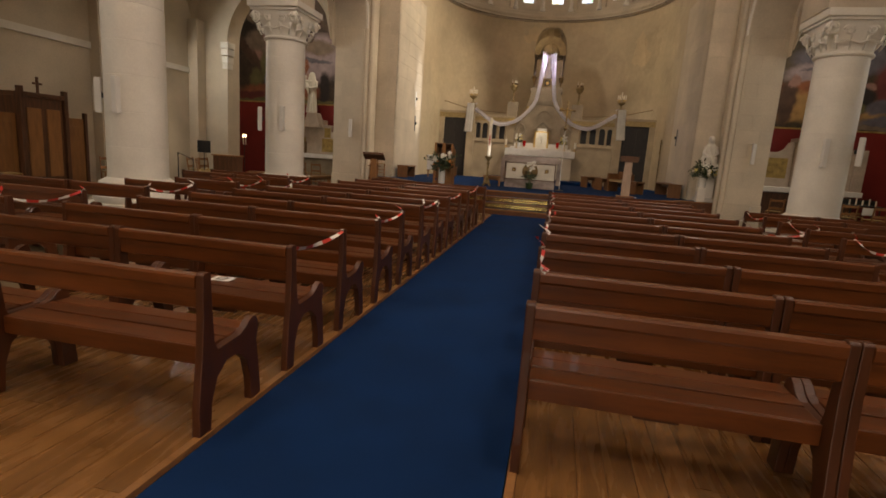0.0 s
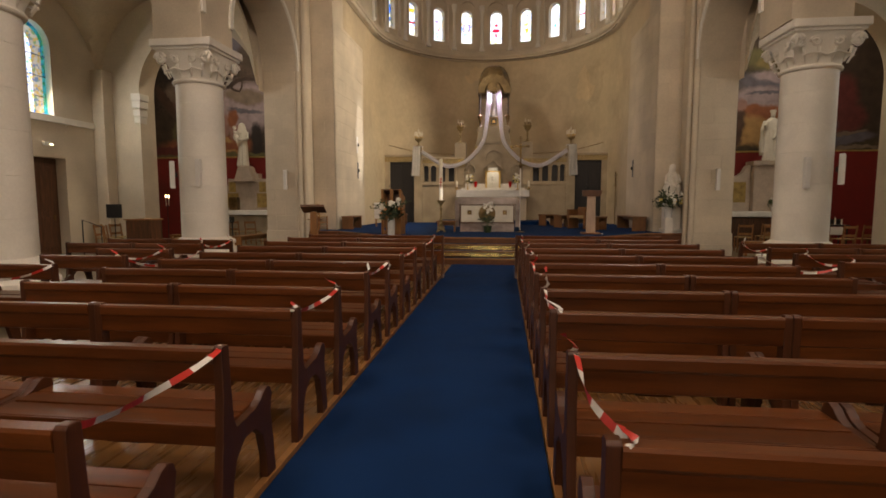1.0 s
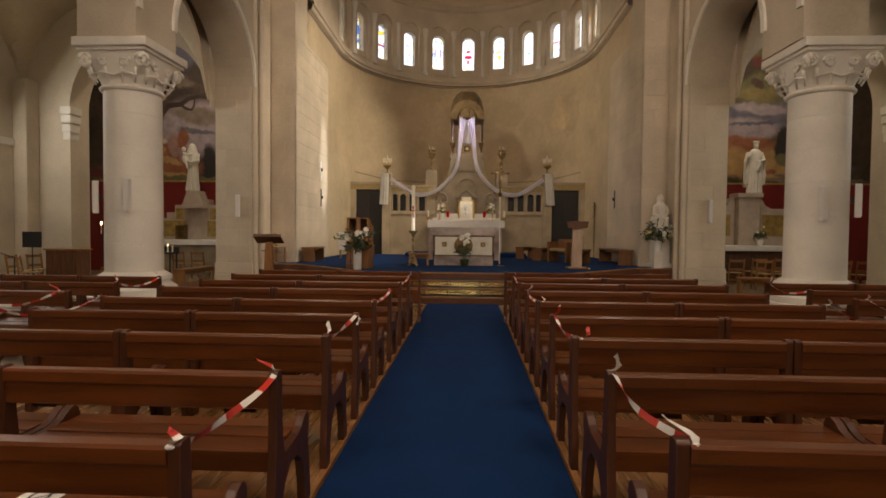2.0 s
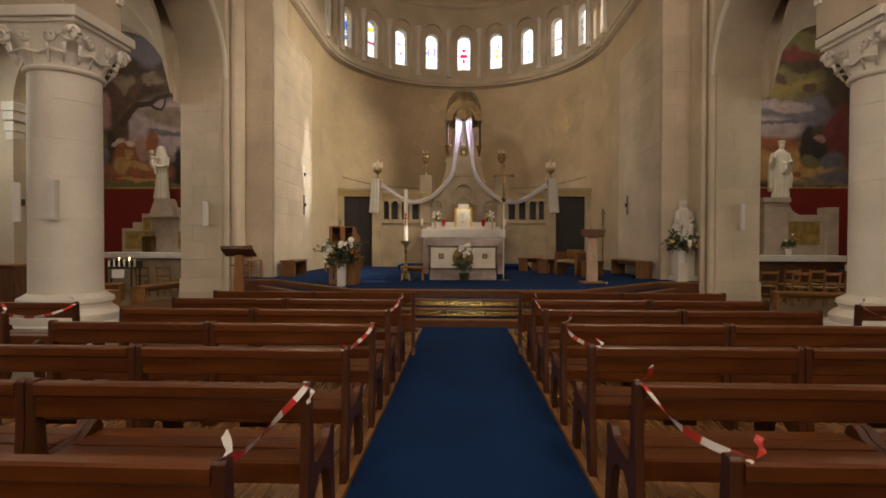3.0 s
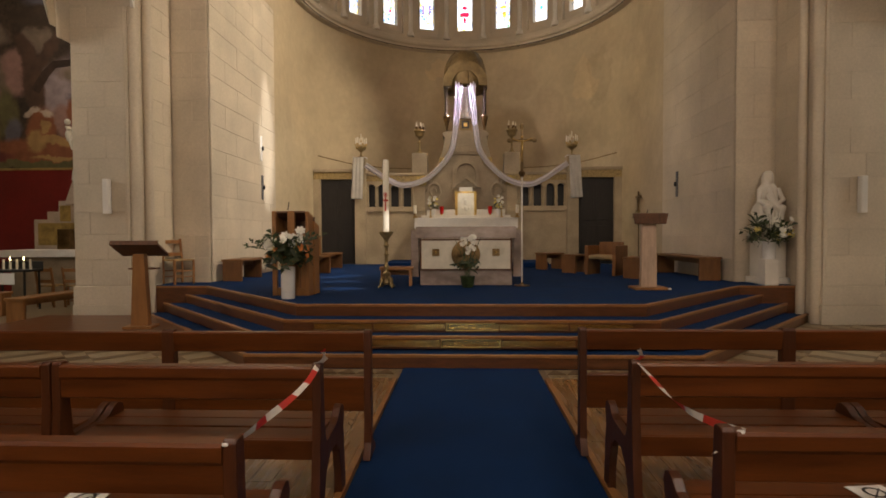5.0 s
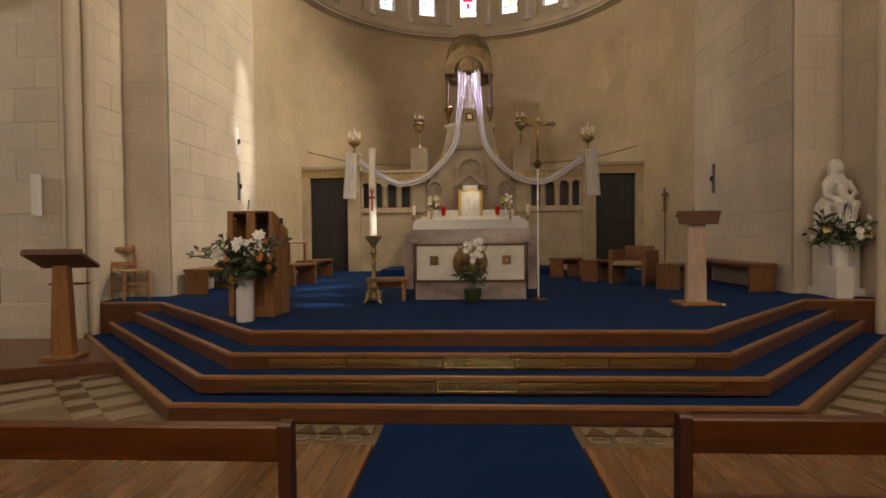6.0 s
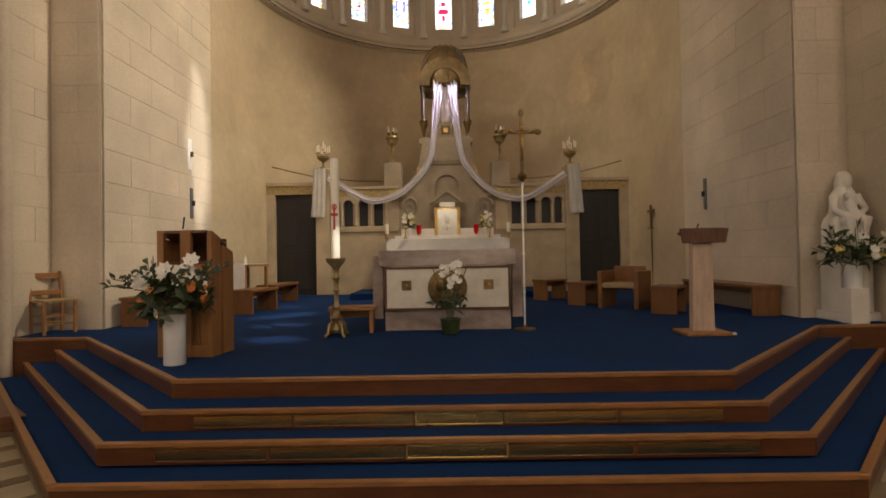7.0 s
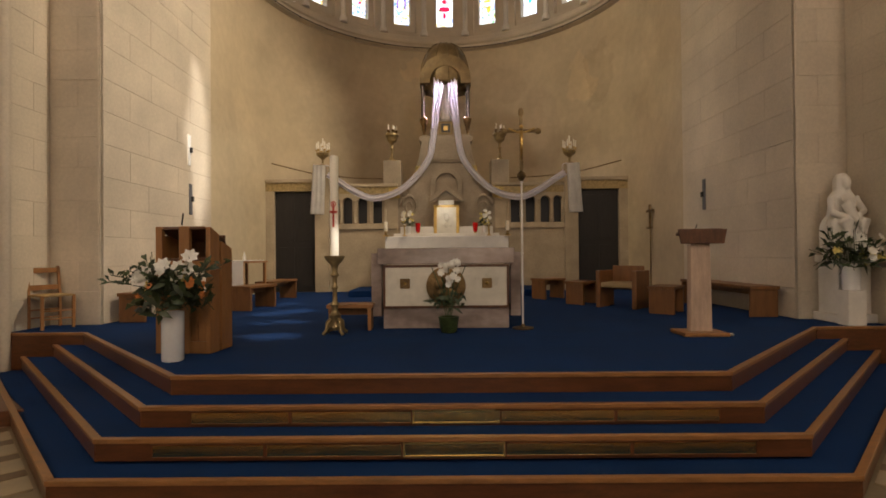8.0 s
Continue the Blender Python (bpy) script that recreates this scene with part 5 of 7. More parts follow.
def plank_bench(label, at, length, depth, height, turn=0.0, material=OAK, group="", name="bench", thick=0.05, shelf=False):
    """A bench of two side panels, a seat board and a back rail, its length along x."""
    material = SHADEOAK if group == "sanctuary seats" else material
    b = thing(name, label, "bench" if name == "bench" else name.replace("_", " "), at, group, turn)
    box_part("seat", material, b, -length / 2, length / 2, -depth / 2, depth / 2, height - thick, height, 0.008)
    for s in (-1, 1):
        x = s * (length / 2 - thick)
        box_part("side_panel", material, b, x - thick / 2, x + thick / 2, -depth / 2 + 0.015, depth / 2 - 0.015, 0, height - thick, 0.006)
    box_part("rail", material, b, -length / 2 + thick, length / 2 - thick, -0.015, 0.015, height - thick - 0.1, height - thick, 0.004)
    if shelf:
        box_part("shelf", material, b, -length / 2 + thick, length / 2 - thick, -depth / 2 + 0.03, depth / 2 - 0.03, 0.12, 0.15, 0.004)
    return b


plank_bench("low oak stool behind the paschal candle", (-1.28, 17.55, P), 0.6, 0.35, 0.34, 4, name="stool")

cr = thing("processional_cross", "bronze crucifix on a tall silver staff", "cross", (0.97, 17.5, P))
lathe_part("foot", BRONZE, cr, [(0.14, 0), (0.14, 0.015), (0.03, 0.03), (0.02, 0.06)], seg=18)
for z0, z1 in ((0.02, 0.5), (0.5, 1.0), (1.0, 1.5), (1.5, 1.93)):
    lathe_part("staff", SILVER, cr, [(0.013, z0), (0.013, z1 - 0.03), (0.019, z1 - 0.025), (0.019, z1 - 0.005), (0.013, z1)], seg=12)
lathe_part("knop", BRONZE, cr, [(0.015, 1.92), (0.03, 1.94), (0.06, 1.99), (0.06, 2.02), (0.02, 2.06)], seg=14)
bm = bm_new()
box(bm, -0.022, 0.022, -0.012, 0.012, 2.02, 2.83, 0.006)
box(bm, -0.22, 0.22, -0.012, 0.012, 2.56, 2.604, 0.006)
for x, z in ((-0.22, 2.58), (0.22, 2.58), (0, 2.83)):
    ball(bm, (x, 0, z), 0.042, 2, (1.1 if z < 2.7 else 0.9, 0.5, 1.0 if z < 2.7 else 1.5))
part("crucifix_body", bm, HOOD, cr, "", 40)
bm = bm_new()
tube(bm, [(-0.17, -0.03, 2.61), (-0.05, -0.03, 2.56), (0.05, -0.03, 2.56), (0.17, -0.03, 2.61)], 0.012, 6)
tube(bm, [(0, -0.03, 2.58), (0.0, -0.035, 2.4), (0.0, -0.03, 2.2)], 0.026, 8, 0.012)
ball(bm, (0, -0.035, 2.63), 0.026, 2)
part("relief", bm, GOLD, cr, "small gilt relief", True)

am = thing("ambo", "reading stand with pale oak post and dark slanted desk", "lectern", (2.97, 16.9, P))
box_part("base_board", OAK, am, -0.26, 0.26, -0.2, 0.2, 0.0, 0.045, 0.012)
bm = bm_new()
prism(bm, [(-0.13, 0.04), (0.13, 0.04), (0.112, 1.12), (-0.112, 1.12)], 0.1, "y", -0.06, 0.012)
part("post", bm, mat("pale_oak", (0.50, 0.36, 0.26), 0.5, vary=0.12, scale=3, fine=24, stretch=(5, 5, 1)), am, "pale limed oak post")
bm = bm_new()
prism(bm, [(-0.285, 1.245), (0.285, 1.245), (0.25, 1.075), (-0.25, 1.075)], 0.03, "y", -0.12, 0.006)
box(bm, -0.24, 0.24, -0.1, 0.06, -0.015, 0.015, 0.006, Matrix.Translation((0, 0.0, 1.205)) @ Matrix.Rotation(radians(-20), 4, "X"))
part("desk", bm, DARKOAK, am, "dark slanted desk")
bm = bm_new()
tube(bm, [(-0.01, 0.1, 1.18), (0.0, 0.05, 1.27), (-0.01, 0.0, 1.3)], 0.008, 6)
part("microphone", bm, BLACK, am)
bm = bm_new()
lathe(bm, [(0.02, 0.0), (0.035, 0.01), (0.02, 0.03)], 10, 0.31, -0.12)
part("floor_socket", bm, SILVER, am)

LX, LY = -2.68, 15.95
le = thing("lectern", "tall slatted oak lectern with a slanted top shelf", "lectern", (LX, LY, P), "", -6)
for x, y in ((-0.25, -0.02), (0.02, -0.02)):
    box_part("front_post", OAK, le, x - 0.035 - (0.02 if x > 0 else 0), x + 0.035 + (0.02 if x > 0 else 0), y, y + 0.05, 0, 1.28, 0.006)
box_part("back_post", OAK, le, -0.285, -0.235, 0.35, 0.4, 0, 1.2, 0.006)
for y0, y1, h in ((0.0, 0.17, 1.27), (0.21, 0.42, 1.13)):
    bm = bm_new()
    prism(bm, [(y0, 0.0), (y1, 0.0), (y1, h - 0.07), (y0 + 0.02, h), (y0, h)], 0.05, "x", 0.24, 0.005)
    part("side_board", bm, OAK, le)
box_part("rail", OAK, le, -0.285, 0.24, 0.0, 0.05, 0.83, 0.93, 0.005)
box_part("rail", OAK, le, -0.285, 0.24, 0.0, 0.05, 0.0, 0.12, 0.005)
box_part("shelf", DARKOAK, le, -0.285, 0.24, 0.03, 0.4, 0.93, 0.96, 0.004)
for x in (-0.13, 0.1, 0.19):
    box_part("slat", OAK, le, x - 0.04, x + 0.04, 0.02, 0.045, 0.12, 0.62, 0.004)
bm = bm_new()
box(bm, -0.285, 0.238, -0.01, 0.40, -0.015, 0.015, 0.005, Matrix.Translation((0, 0.0, 1.262)) @ Matrix.Rotation(radians(-17), 4, "X"))
part("top_board", bm, DARKOAK, le)
box_part("back_panel", DARKOAK, le, -0.285, 0.24, 0.36, 0.38, 0.94, 1.2, 0.004)
box_part("upper_side", OAK, le, -0.285, -0.262, 0.052, 0.355, 0.92, 1.19, 0.004)
bm = bm_new()
tube(bm, [(-0.08, 0.1, 1.3), (-0.07, 0.1, 1.36), (-0.05, 0.08, 1.42)], 0.008, 6)
part("microphone", bm, BLACK, le)

va = bouquet("floor_bouquet", "large bouquet of white lilies and greenery in a frosted vase", (-2.6, 15.6, P), 0.5, [(PETAL, 3, 0.075, (0.25, 0.5)), (PETALO, 5, 0.05, (0.1, 0.25)), (PETALY, 3, 0.04, (0.12, 0.3))], 70, 0.48, 21, 0.22)
lathe_part("vase", GLASSY, va, [(0.09, 0), (0.098, 0.01), (0.098, 0.46), (0.09, 0.46), (0.088, 0.03), (0.01, 0.03)], seg=24, label="tall frosted cylinder vase")
bm = bm_new()
sprig = random.Random(77)
for k in range(9):
    a = radians(-160 + 12 * k + sprig.uniform(-6, 6)) if k < 6 else radians(-70 + 25 * (k - 6))
    reach, rise = sprig.uniform(0.5, 0.72), sprig.uniform(0.1, 0.34)
    ends = [Vector((0, 0, 0.5)), Vector((0.5 * reach * math.cos(a), 0.3 * reach * math.sin(a), 0.62 + 0.6 * rise)), Vector((reach * math.cos(a), 0.5 * reach * math.sin(a), 0.6 + rise))]
    tube(bm, ends, 0.004, 4)
    for q in range(12):
        p = ends[1].lerp(ends[2], q / 11)
        leaf_blade(bm, p, p + Vector((sprig.uniform(-1, 1), sprig.uniform(-1, 0.5), sprig.uniform(-0.3, 1))).normalized() * sprig.uniform(0.04, 0.09), 0.014)
part("leaf_spray", bm, LEAF, va, "thin dark leafy sprigs")
bm = bm_new()
for k in range(26):
    a = 2 * math.pi * k / 13 + k
    bloom(bm, (-0.2 + 0.06 * math.cos(a), -0.12 + 0.05 * math.sin(a), 0.78 + 0.05 * math.sin(k * 1.7)), 0.06, 6)
part("hydrangea", bm, PETAL, va, "round white hydrangea head")

# ---- figure group on the pedestal ----
ped = thing("pedestal", "white stone pedestal for a statue", "pedestal", (5.50, 17.95, P))
box_part("base", WHITESTONE, ped, -0.27, 0.27, -0.24, 0.24, 0, 0.12, 0.02)
box_part("shaft", WHITESTONE, ped, -0.22, 0.22, -0.19, 0.19, 0.12, 0.82, 0.01)
box_part("cap", WHITESTONE, ped, -0.25, 0.25, -0.22, 0.22, 0.82, 0.92, 0.02)


def carved(name, label, bm, material, at, cell):
    """Closes overlapping forms into one carved skin."""
    ob = part(name, bm, material, None, "", True, at)
    skin = ob.modifiers.new("skin", "REMESH")
    skin.mode, skin.voxel_size, skin.use_smooth_shade = "VOXEL", cell, True
    return tagged(ob, label, "statue")


def robe(bm, profile, folds, depth, k, sway=0.0, seg=56):
    """A draped body from (half width, half depth, z) with folds that run down it."""
    rows = []
    for rx, ry, z in profile:
        row = []
        for i in range(seg):
            a = 2 * math.pi * i / seg
            w = 1 + depth * (1 if z < 1.0 else 0.35) * (abs(math.sin(folds * a / 2 + 0.9 * z + 0.5 * math.sin(3 * a))) - 0.6)
            row.append(bm.verts.new((k * (rx * w * math.cos(a) + sway * math.sin(2.2 * z)), k * ry * w * math.sin(a), k * z)))
        rows.append(row)
    for a, b in zip(rows, rows[1:]):
        for i in range(seg):
            bm.faces.new((a[i], a[(i + 1) % seg], b[(i + 1) % seg], b[i]))
    bm.faces.new(rows[0][::-1])
    bm.faces.new(rows[-1])


def figure(name, label, at, h, material, child=True, turn=0.0):
    """A plain standing draped form in one mesh: veiled and carrying a bundle, or with an open cape."""
    bm = bm_new()
    k = h / 1.6
    def limb(pts, r0, r1, seg=10):
        tube(bm, [tuple(k * c for c in p) for p in pts], k * r0, seg, k * r1)
    robe(bm, [(0.21, 0.17, 0.0), (0.22, 0.18, 0.05), (0.18, 0.15, 0.4), (0.16, 0.14, 0.75), (0.15, 0.12, 0.98), (0.17, 0.12, 1.15), (0.19, 0.115, 1.27), (0.14, 0.10, 1.35), (0.06, 0.06, 1.40)], 14, 0.30, k, 0.02)
    ball(bm, (k * 0.01, -k * 0.03, k * 1.49), k * 0.088, 3, (0.82, 0.95, 1.15))
    if child:
        # veil over head and shoulders
        robe(bm, [(0.21, 0.10, 0.95), (0.22, 0.12, 1.2), (0.16, 0.13, 1.36), (0.115, 0.12, 1.5), (0.08, 0.09, 1.58), (0.02, 0.03, 1.61)], 10, 0.14, k)
        limb([(0.19, 0.0, 1.25), (0.25, -0.08, 1.02), (0.05, -0.21, 0.95), (-0.06, -0.22, 1.0)], 0.065, 0.045)
        limb([(-0.19, 0.0, 1.25), (-0.25, -0.1, 1.05), (-0.14, -0.2, 0.98)], 0.065, 0.05)
        limb([(-0.13, -0.17, 0.95), (-0.17, -0.19, 1.12), (-0.18, -0.18, 1.28)], 0.085, 0.075)
        ball(bm, (-k * 0.19, -k * 0.19, k * 1.39), k * 0.072, 2, (0.9, 1, 1.1))
        limb([(-0.12, -0.22, 0.98), (-0.06, -0.26, 0.86), (-0.04, -0.24, 0.72)], 0.045, 0.03)
        limb([(-0.17, -0.24, 1.22), (-0.06, -0.22, 1.2), (0.04, -0.14, 1.24)], 0.03, 0.025)
    else:
        # crown and long cape that hangs open on both sides
        lathe(bm, [(k * 0.08, k * 1.55), (k * 0.095, k * 1.60), (k * 0.09, k * 1.64)], 12, k * 0.01, -k * 0.03)
        for s in (-1, 1):
            limb([(s * 0.17, 0.02, 1.28), (s * 0.26, 0.0, 1.0), (s * 0.29, 0.0, 0.6), (s * 0.27, 0.02, 0.28)], 0.085, 0.06, 12)
            limb([(s * 0.13, 0.07, 1.3), (s * 0.2, 0.08, 0.8), (s * 0.2, 0.1, 0.2)], 0.09, 0.09, 12)
            limb([(s * 0.19, -0.03, 1.24), (s * 0.24, -0.1, 1.02), (s * (0.1 if s > 0 else 0.3), -0.2, 1.0 if s > 0 else 1.16)], 0.055, 0.04)
        limb([(0.06, -0.15, 1.0), (0.04, -0.18, 0.82), (0.0, -0.17, 0.7)], 0.05, 0.04)
    return carved(name, label, bm, material, pose(*at, 0, 0, turn), 0.017)


bm = bm_new()
rows, seg = [], 44
for z, rx, ry, amp in ((0.0, 0.31, 0.25, 0.03), (0.12, 0.33, 0.27, 0.035), (0.28, 0.31, 0.28, 0.035), (0.42, 0.30, 0.29, 0.03), (0.5, 0.28, 0.25, 0.025), (0.58, 0.23, 0.17, 0.02), (0.7, 0.22, 0.15, 0.015), (0.8, 0.24, 0.15, 0.012), (0.87, 0.19, 0.14, 0.012), (0.93, 0.12, 0.13, 0.01), (1.02, 0.125, 0.14, 0.01), (1.11, 0.115, 0.13, 0.008), (1.17, 0.06, 0.07, 0.0)):
    row = []
    for i in range(seg):
        a = 2 * math.pi * i / seg
        w = 1 + amp * 3.2 * math.sin(7 * a + 3.2 * z + 0.8 * math.sin(5 * z)) + amp * 2 * math.sin(13 * a - 5 * z)
        row.append(bm.verts.new((rx * w * math.cos(a), ry * w * math.sin(a) + 0.02, z)))
    rows.append(row)
for a, b in zip(rows, rows[1:]):
    for i in range(seg):
        bm.faces.new((a[i], a[(i + 1) % seg], b[(i + 1) % seg], b[i]))
bm.faces.new(rows[0][::-1])
bm.faces.new(rows[-1])
ball(bm, (-0.01, -0.1, 1.03), 0.085, 3, (0.85, 0.9, 1.15))
ball(bm, (-0.12, -0.24, 0.80), 0.07, 3)
tube(bm, [(-0.11, -0.22, 0.74), (-0.05, -0.26, 0.58), (0.06, -0.28, 0.48)], 0.085, 12, 0.06)
tube(bm, [(0.05, -0.27, 0.5), (0.1, -0.33, 0.42), (0.06, -0.32, 0.28)], 0.045, 10, 0.03)
tube(bm, [(0.21, -0.02, 0.82), (0.27, -0.14, 0.62), (0.04, -0.31, 0.55)], 0.065, 10, 0.04)
tube(bm, [(-0.21, -0.02, 0.82), (-0.28, -0.12, 0.6), (-0.12, -0.28, 0.5)], 0.065, 10, 0.045)
for s in (-1, 1):
    tube(bm, [(s * 0.08, -0.02, 0.48), (s * 0.15, -0.3, 0.44), (s * 0.16, -0.32, 0.1)], 0.11, 12, 0.08)
carved("seated_statue", "white stone statue of a seated mother with child on a pedestal", bm, WHITESTONE, pose(5.50, 17.95, P + 0.92) @ Matrix.Diagonal((0.76, 0.8, 0.97, 1)), 0.012)
fb = bouquet("pedestal_bouquet", "spreading bouquet of white and yellow flowers in a glass vase", (5.31, 17.58, P + 0.46), 0.34, [(PETAL, 9, 0.06, (0.05, 0.4)), (PETALY, 4, 0.06, (0.0, 0.2))], 80, 0.5, 31, 0.2)
lathe_part("vase", GLASSY, fb, [(0.09, 0.0), (0.1, 0.01), (0.11, 0.34), (0.1, 0.34), (0.09, 0.02)], seg=20, label="clear ribbed vase")
box_st = thing("flower_stand", "small white stone block under a vase", "stand", (5.31, 17.58, P))
box_part("block", WHITESTONE, box_st, -0.12, 0.12, -0.1, 0.1, 0, 0.46, 0.012)

# ---- seats along the apse walls ----
plank_bench("plain oak bench along the apse wall", (-4.72, 18.95, P), 1.1, 0.42, 0.44, 90, group="sanctuary seats")
plank_bench("plain oak bench along the apse wall", (-3.6, 20.3, P), 0.9, 0.45, 0.44, 78, group="sanctuary seats")
plank_bench("plain oak bench along the apse wall", (-3.75, 22.1, P), 1.3, 0.42, 0.44, 85, group="sanctuary seats")
plank_bench("plain oak bench along the apse wall", (4.72, 19.6, P), 2.3, 0.44, 0.46, 90, group="sanctuary seats")
plank_bench("small oak stool with a pale seat", (3.55, 19.15, P), 0.62, 0.42, 0.44, 52, group="sanctuary seats", name="stool")
plank_bench("small oak stool with a pale seat", (2.62, 20.75, P), 0.6, 0.42, 0.44, 40, group="sanctuary seats", name="stool")
plank_bench("small oak stool with a pale seat", (2.2, 22.0, P), 0.66, 0.42, 0.44, 35, group="sanctuary seats", name="stool")
ac = thing("armchair", "boxy oak armchair with a cushioned seat", "armchair", (3.15, 20.05, P), "sanctuary seats", -42)
for s in (-1, 1):
    box_part("arm_panel", SHADEOAK, ac, s * 0.33 - 0.04, s * 0.33 + 0.04, -0.3, 0.3, 0, 0.66, 0.01)
box_part("seat", mat("tan_cushion", (0.38, 0.27, 0.14), 0.8, vary=0.1), ac, -0.29, 0.29, -0.28, 0.25, 0.36, 0.45, 0.02, "tan cushion")
box_part("backrest", SHADEOAK, ac, -0.29, 0.29, 0.24, 0.29, 0.3, 0.74, 0.01)
ct = thing("credence_table", "small oak table with a white cloth hanging down", "table", (-4.0, 20.9, P), "", 80)
box_part("tabletop", OAK, ct, -0.45, 0.45, -0.25, 0.25, 0.84, 0.88, 0.006)
for x in (-0.4, 0.4):
    for y in (-0.2, 0.2):
        box_part("leg", OAK, ct, x - 0.025, x + 0.025, y - 0.025, y + 0.025, 0, 0.84, 0.004)
box_part("cloth", CLOTH, ct, -0.46, 0.3, -0.26, 0.26, 0.885, 0.892, 0.003, "white cloth")
box_part("cloth_drop", CLOTH, ct, -0.462, -0.455, -0.25, 0.25, 0.3, 0.892, 0.003, "white cloth")
box_part("cloth_drop", CLOTH, ct, -0.3, 0.3, 0.255, 0.262, 0.45, 0.89, 0.003, "white cloth")
lathe_part("bottle", WHITESTONE, ct, [(0.03, 0.89), (0.03, 0.98), (0.012, 1.02), (0.012, 1.06)], 0.15, 0.1, 10)


def chair(at, turn, label="plain oak chair with a woven rush seat"):
    c = thing("chair", label, "chair", at, "rush chairs", turn)
    for x in (-0.19, 0.19):
        box_part("front_leg", OAK, c, x - 0.018, x + 0.018, -0.2, -0.164, 0, 0.46, 0.004)
        bm = bm_new()
        prism(bm, [(0.16, 0), (0.196, 0), (0.2, 0.45), (0.26, 0.86), (0.225, 0.86), (0.165, 0.45)], 0.034, "x", x - 0.017, 0.004)
        part("back_leg", bm, OAK, c)
    for z in (0.56, 0.8):
        y = 0.185 + (z - 0.45) * 0.15
        box_part("back_slat", OAK, c, -0.175, 0.175, y - 0.01, y + 0.012, z - 0.035, z + 0.035, 0.006)
    box_part("seat", STRAW, c, -0.2, 0.2, -0.2, 0.2, 0.44, 0.47, 0.012, "woven rush seat")
    for z in (0.14, 0.25):
        for y in (-0.182, 0.178):
            box_part("stretcher", OAK, c, -0.18, 0.18, y - 0.008, y + 0.008, z - 0.01, z + 0.01, 0.002)
    return c


ch = chair((-5.52, 17.9, P), 62)
for x, y, r in ((8.3, 17.9, 170), (8.9, 17.8, 185), (9.6, 18.0, 175), (10.2, 17.7, 190), (10.9, 17.9, 180), (7.7, 18.2, 170), (8.6, 18.8, 180), (9.3, 18.9, 180), (10.2, 18.8, 175)):
    copy_thing(ch, pose(x, y, 0, 0, 0, r))
for x, y, r in ((-8.4, 19.1, 180), (-9.0, 19.1, 175), (-11.2, 15.6, 100), (-11.2, 16.2, 80), (-10.6, 15.2, 120), (-11.1, 12.4, 90), (-11.2, 9.3, 90), (-11.2, 8.5, 95), (-11.0, 11.9, 60)):
    copy_thing(ch, pose(x, y, 0, 0, 0, r))

# ---- left side: low wooden podium, reading desk, benches ----
bm = bm_new()
prism(bm, [(-4.02, 15.62), (-5.1, 15.2), (-6.3, 14.75), (-7.3, 14.75), (-7.3, 16.9), (-5.5, 16.9)], 0.15, "z", 0.0, 0.012)
structure("podium", bm, RISERWOOD, "low polished wooden podium beside the steps")
ds = thing("reading_desk", "free-standing oak reading desk with a slanted top", "lectern", (-4.86, 15.72, 0.15), "", 8)
box_part("base_board", OAK, ds, -0.2, 0.2, -0.15, 0.15, 0, 0.04, 0.01)
bm = bm_new()
prism(bm, [(-0.125, 0.03), (0.125, 0.03), (0.078, 1.1), (-0.078, 1.1)], 0.12, "y", -0.06, 0.01)
part("post", bm, OAK, ds)
bm = bm_new()
box(bm, -0.33, 0.33, -0.2, 0.2, -0.02, 0.02, 0.006, Matrix.Translation((0, 0, 1.16)) @ Matrix.Rotation(radians(-25), 4, "X"))
box(bm, -0.33, 0.33, -0.215, -0.195, -0.02, 0.05, 0.004, Matrix.Translation((0, 0, 1.16)) @ Matrix.Rotation(radians(-25), 4, "X"))
part("desk", bm, DARKOAK, ds, "slanted dark oak desk")
box_part("shelf", DARKOAK, ds, -0.2, 0.2, 0.06, 0.2, 0.86, 0.885, 0.004)
bm = bm_new()
tube(bm, [(0.0, 0.1, 1.18), (0.0, 0.08, 1.26), (-0.01, 0.06, 1.3)], 0.008, 6)
part("microphone", bm, BLACK, ds)
plank_bench("light oak bench beside the side chapel", (-8.5, 15.95, 0), 1.6, 0.38, 0.45, -6, group="chapel benches")
plank_bench("light oak bench beside the side chapel", (-7.72, 17.75, 0), 1.9, 0.38, 0.45, 84, group="chapel benches")
plank_bench("light oak bench beside the side chapel", (-9.6, 17.6, 0), 1.6, 0.35, 0.45, 15, group="chapel benches")
plank_bench("light oak bench beside the side chapel", (8.0, 16.9, 0), 1.6, 0.35, 0.42, -12, group="chapel benches")


# ---- loudspeakers on columns, piers and apse walls ----
def speaker(at, turn=0.0, material=SPEAKER, label="slim white column loudspeaker on the stone"):
    sp = thing("loudspeaker", label, "loudspeaker", at, "wall loudspeakers", turn)
    box_part("case", material, sp, -0.05, 0.05, -0.1, 0.0, 0.0, 0.6, 0.012)
    box_part("grille", material, sp, -0.04, 0.04, -0.106, -0.1, 0.03, 0.57, 0.003)
    box_part("bracket", BLACK, sp, -0.02, 0.02, 0.0, 0.05, 0.25, 0.35, 0.004)
    return sp


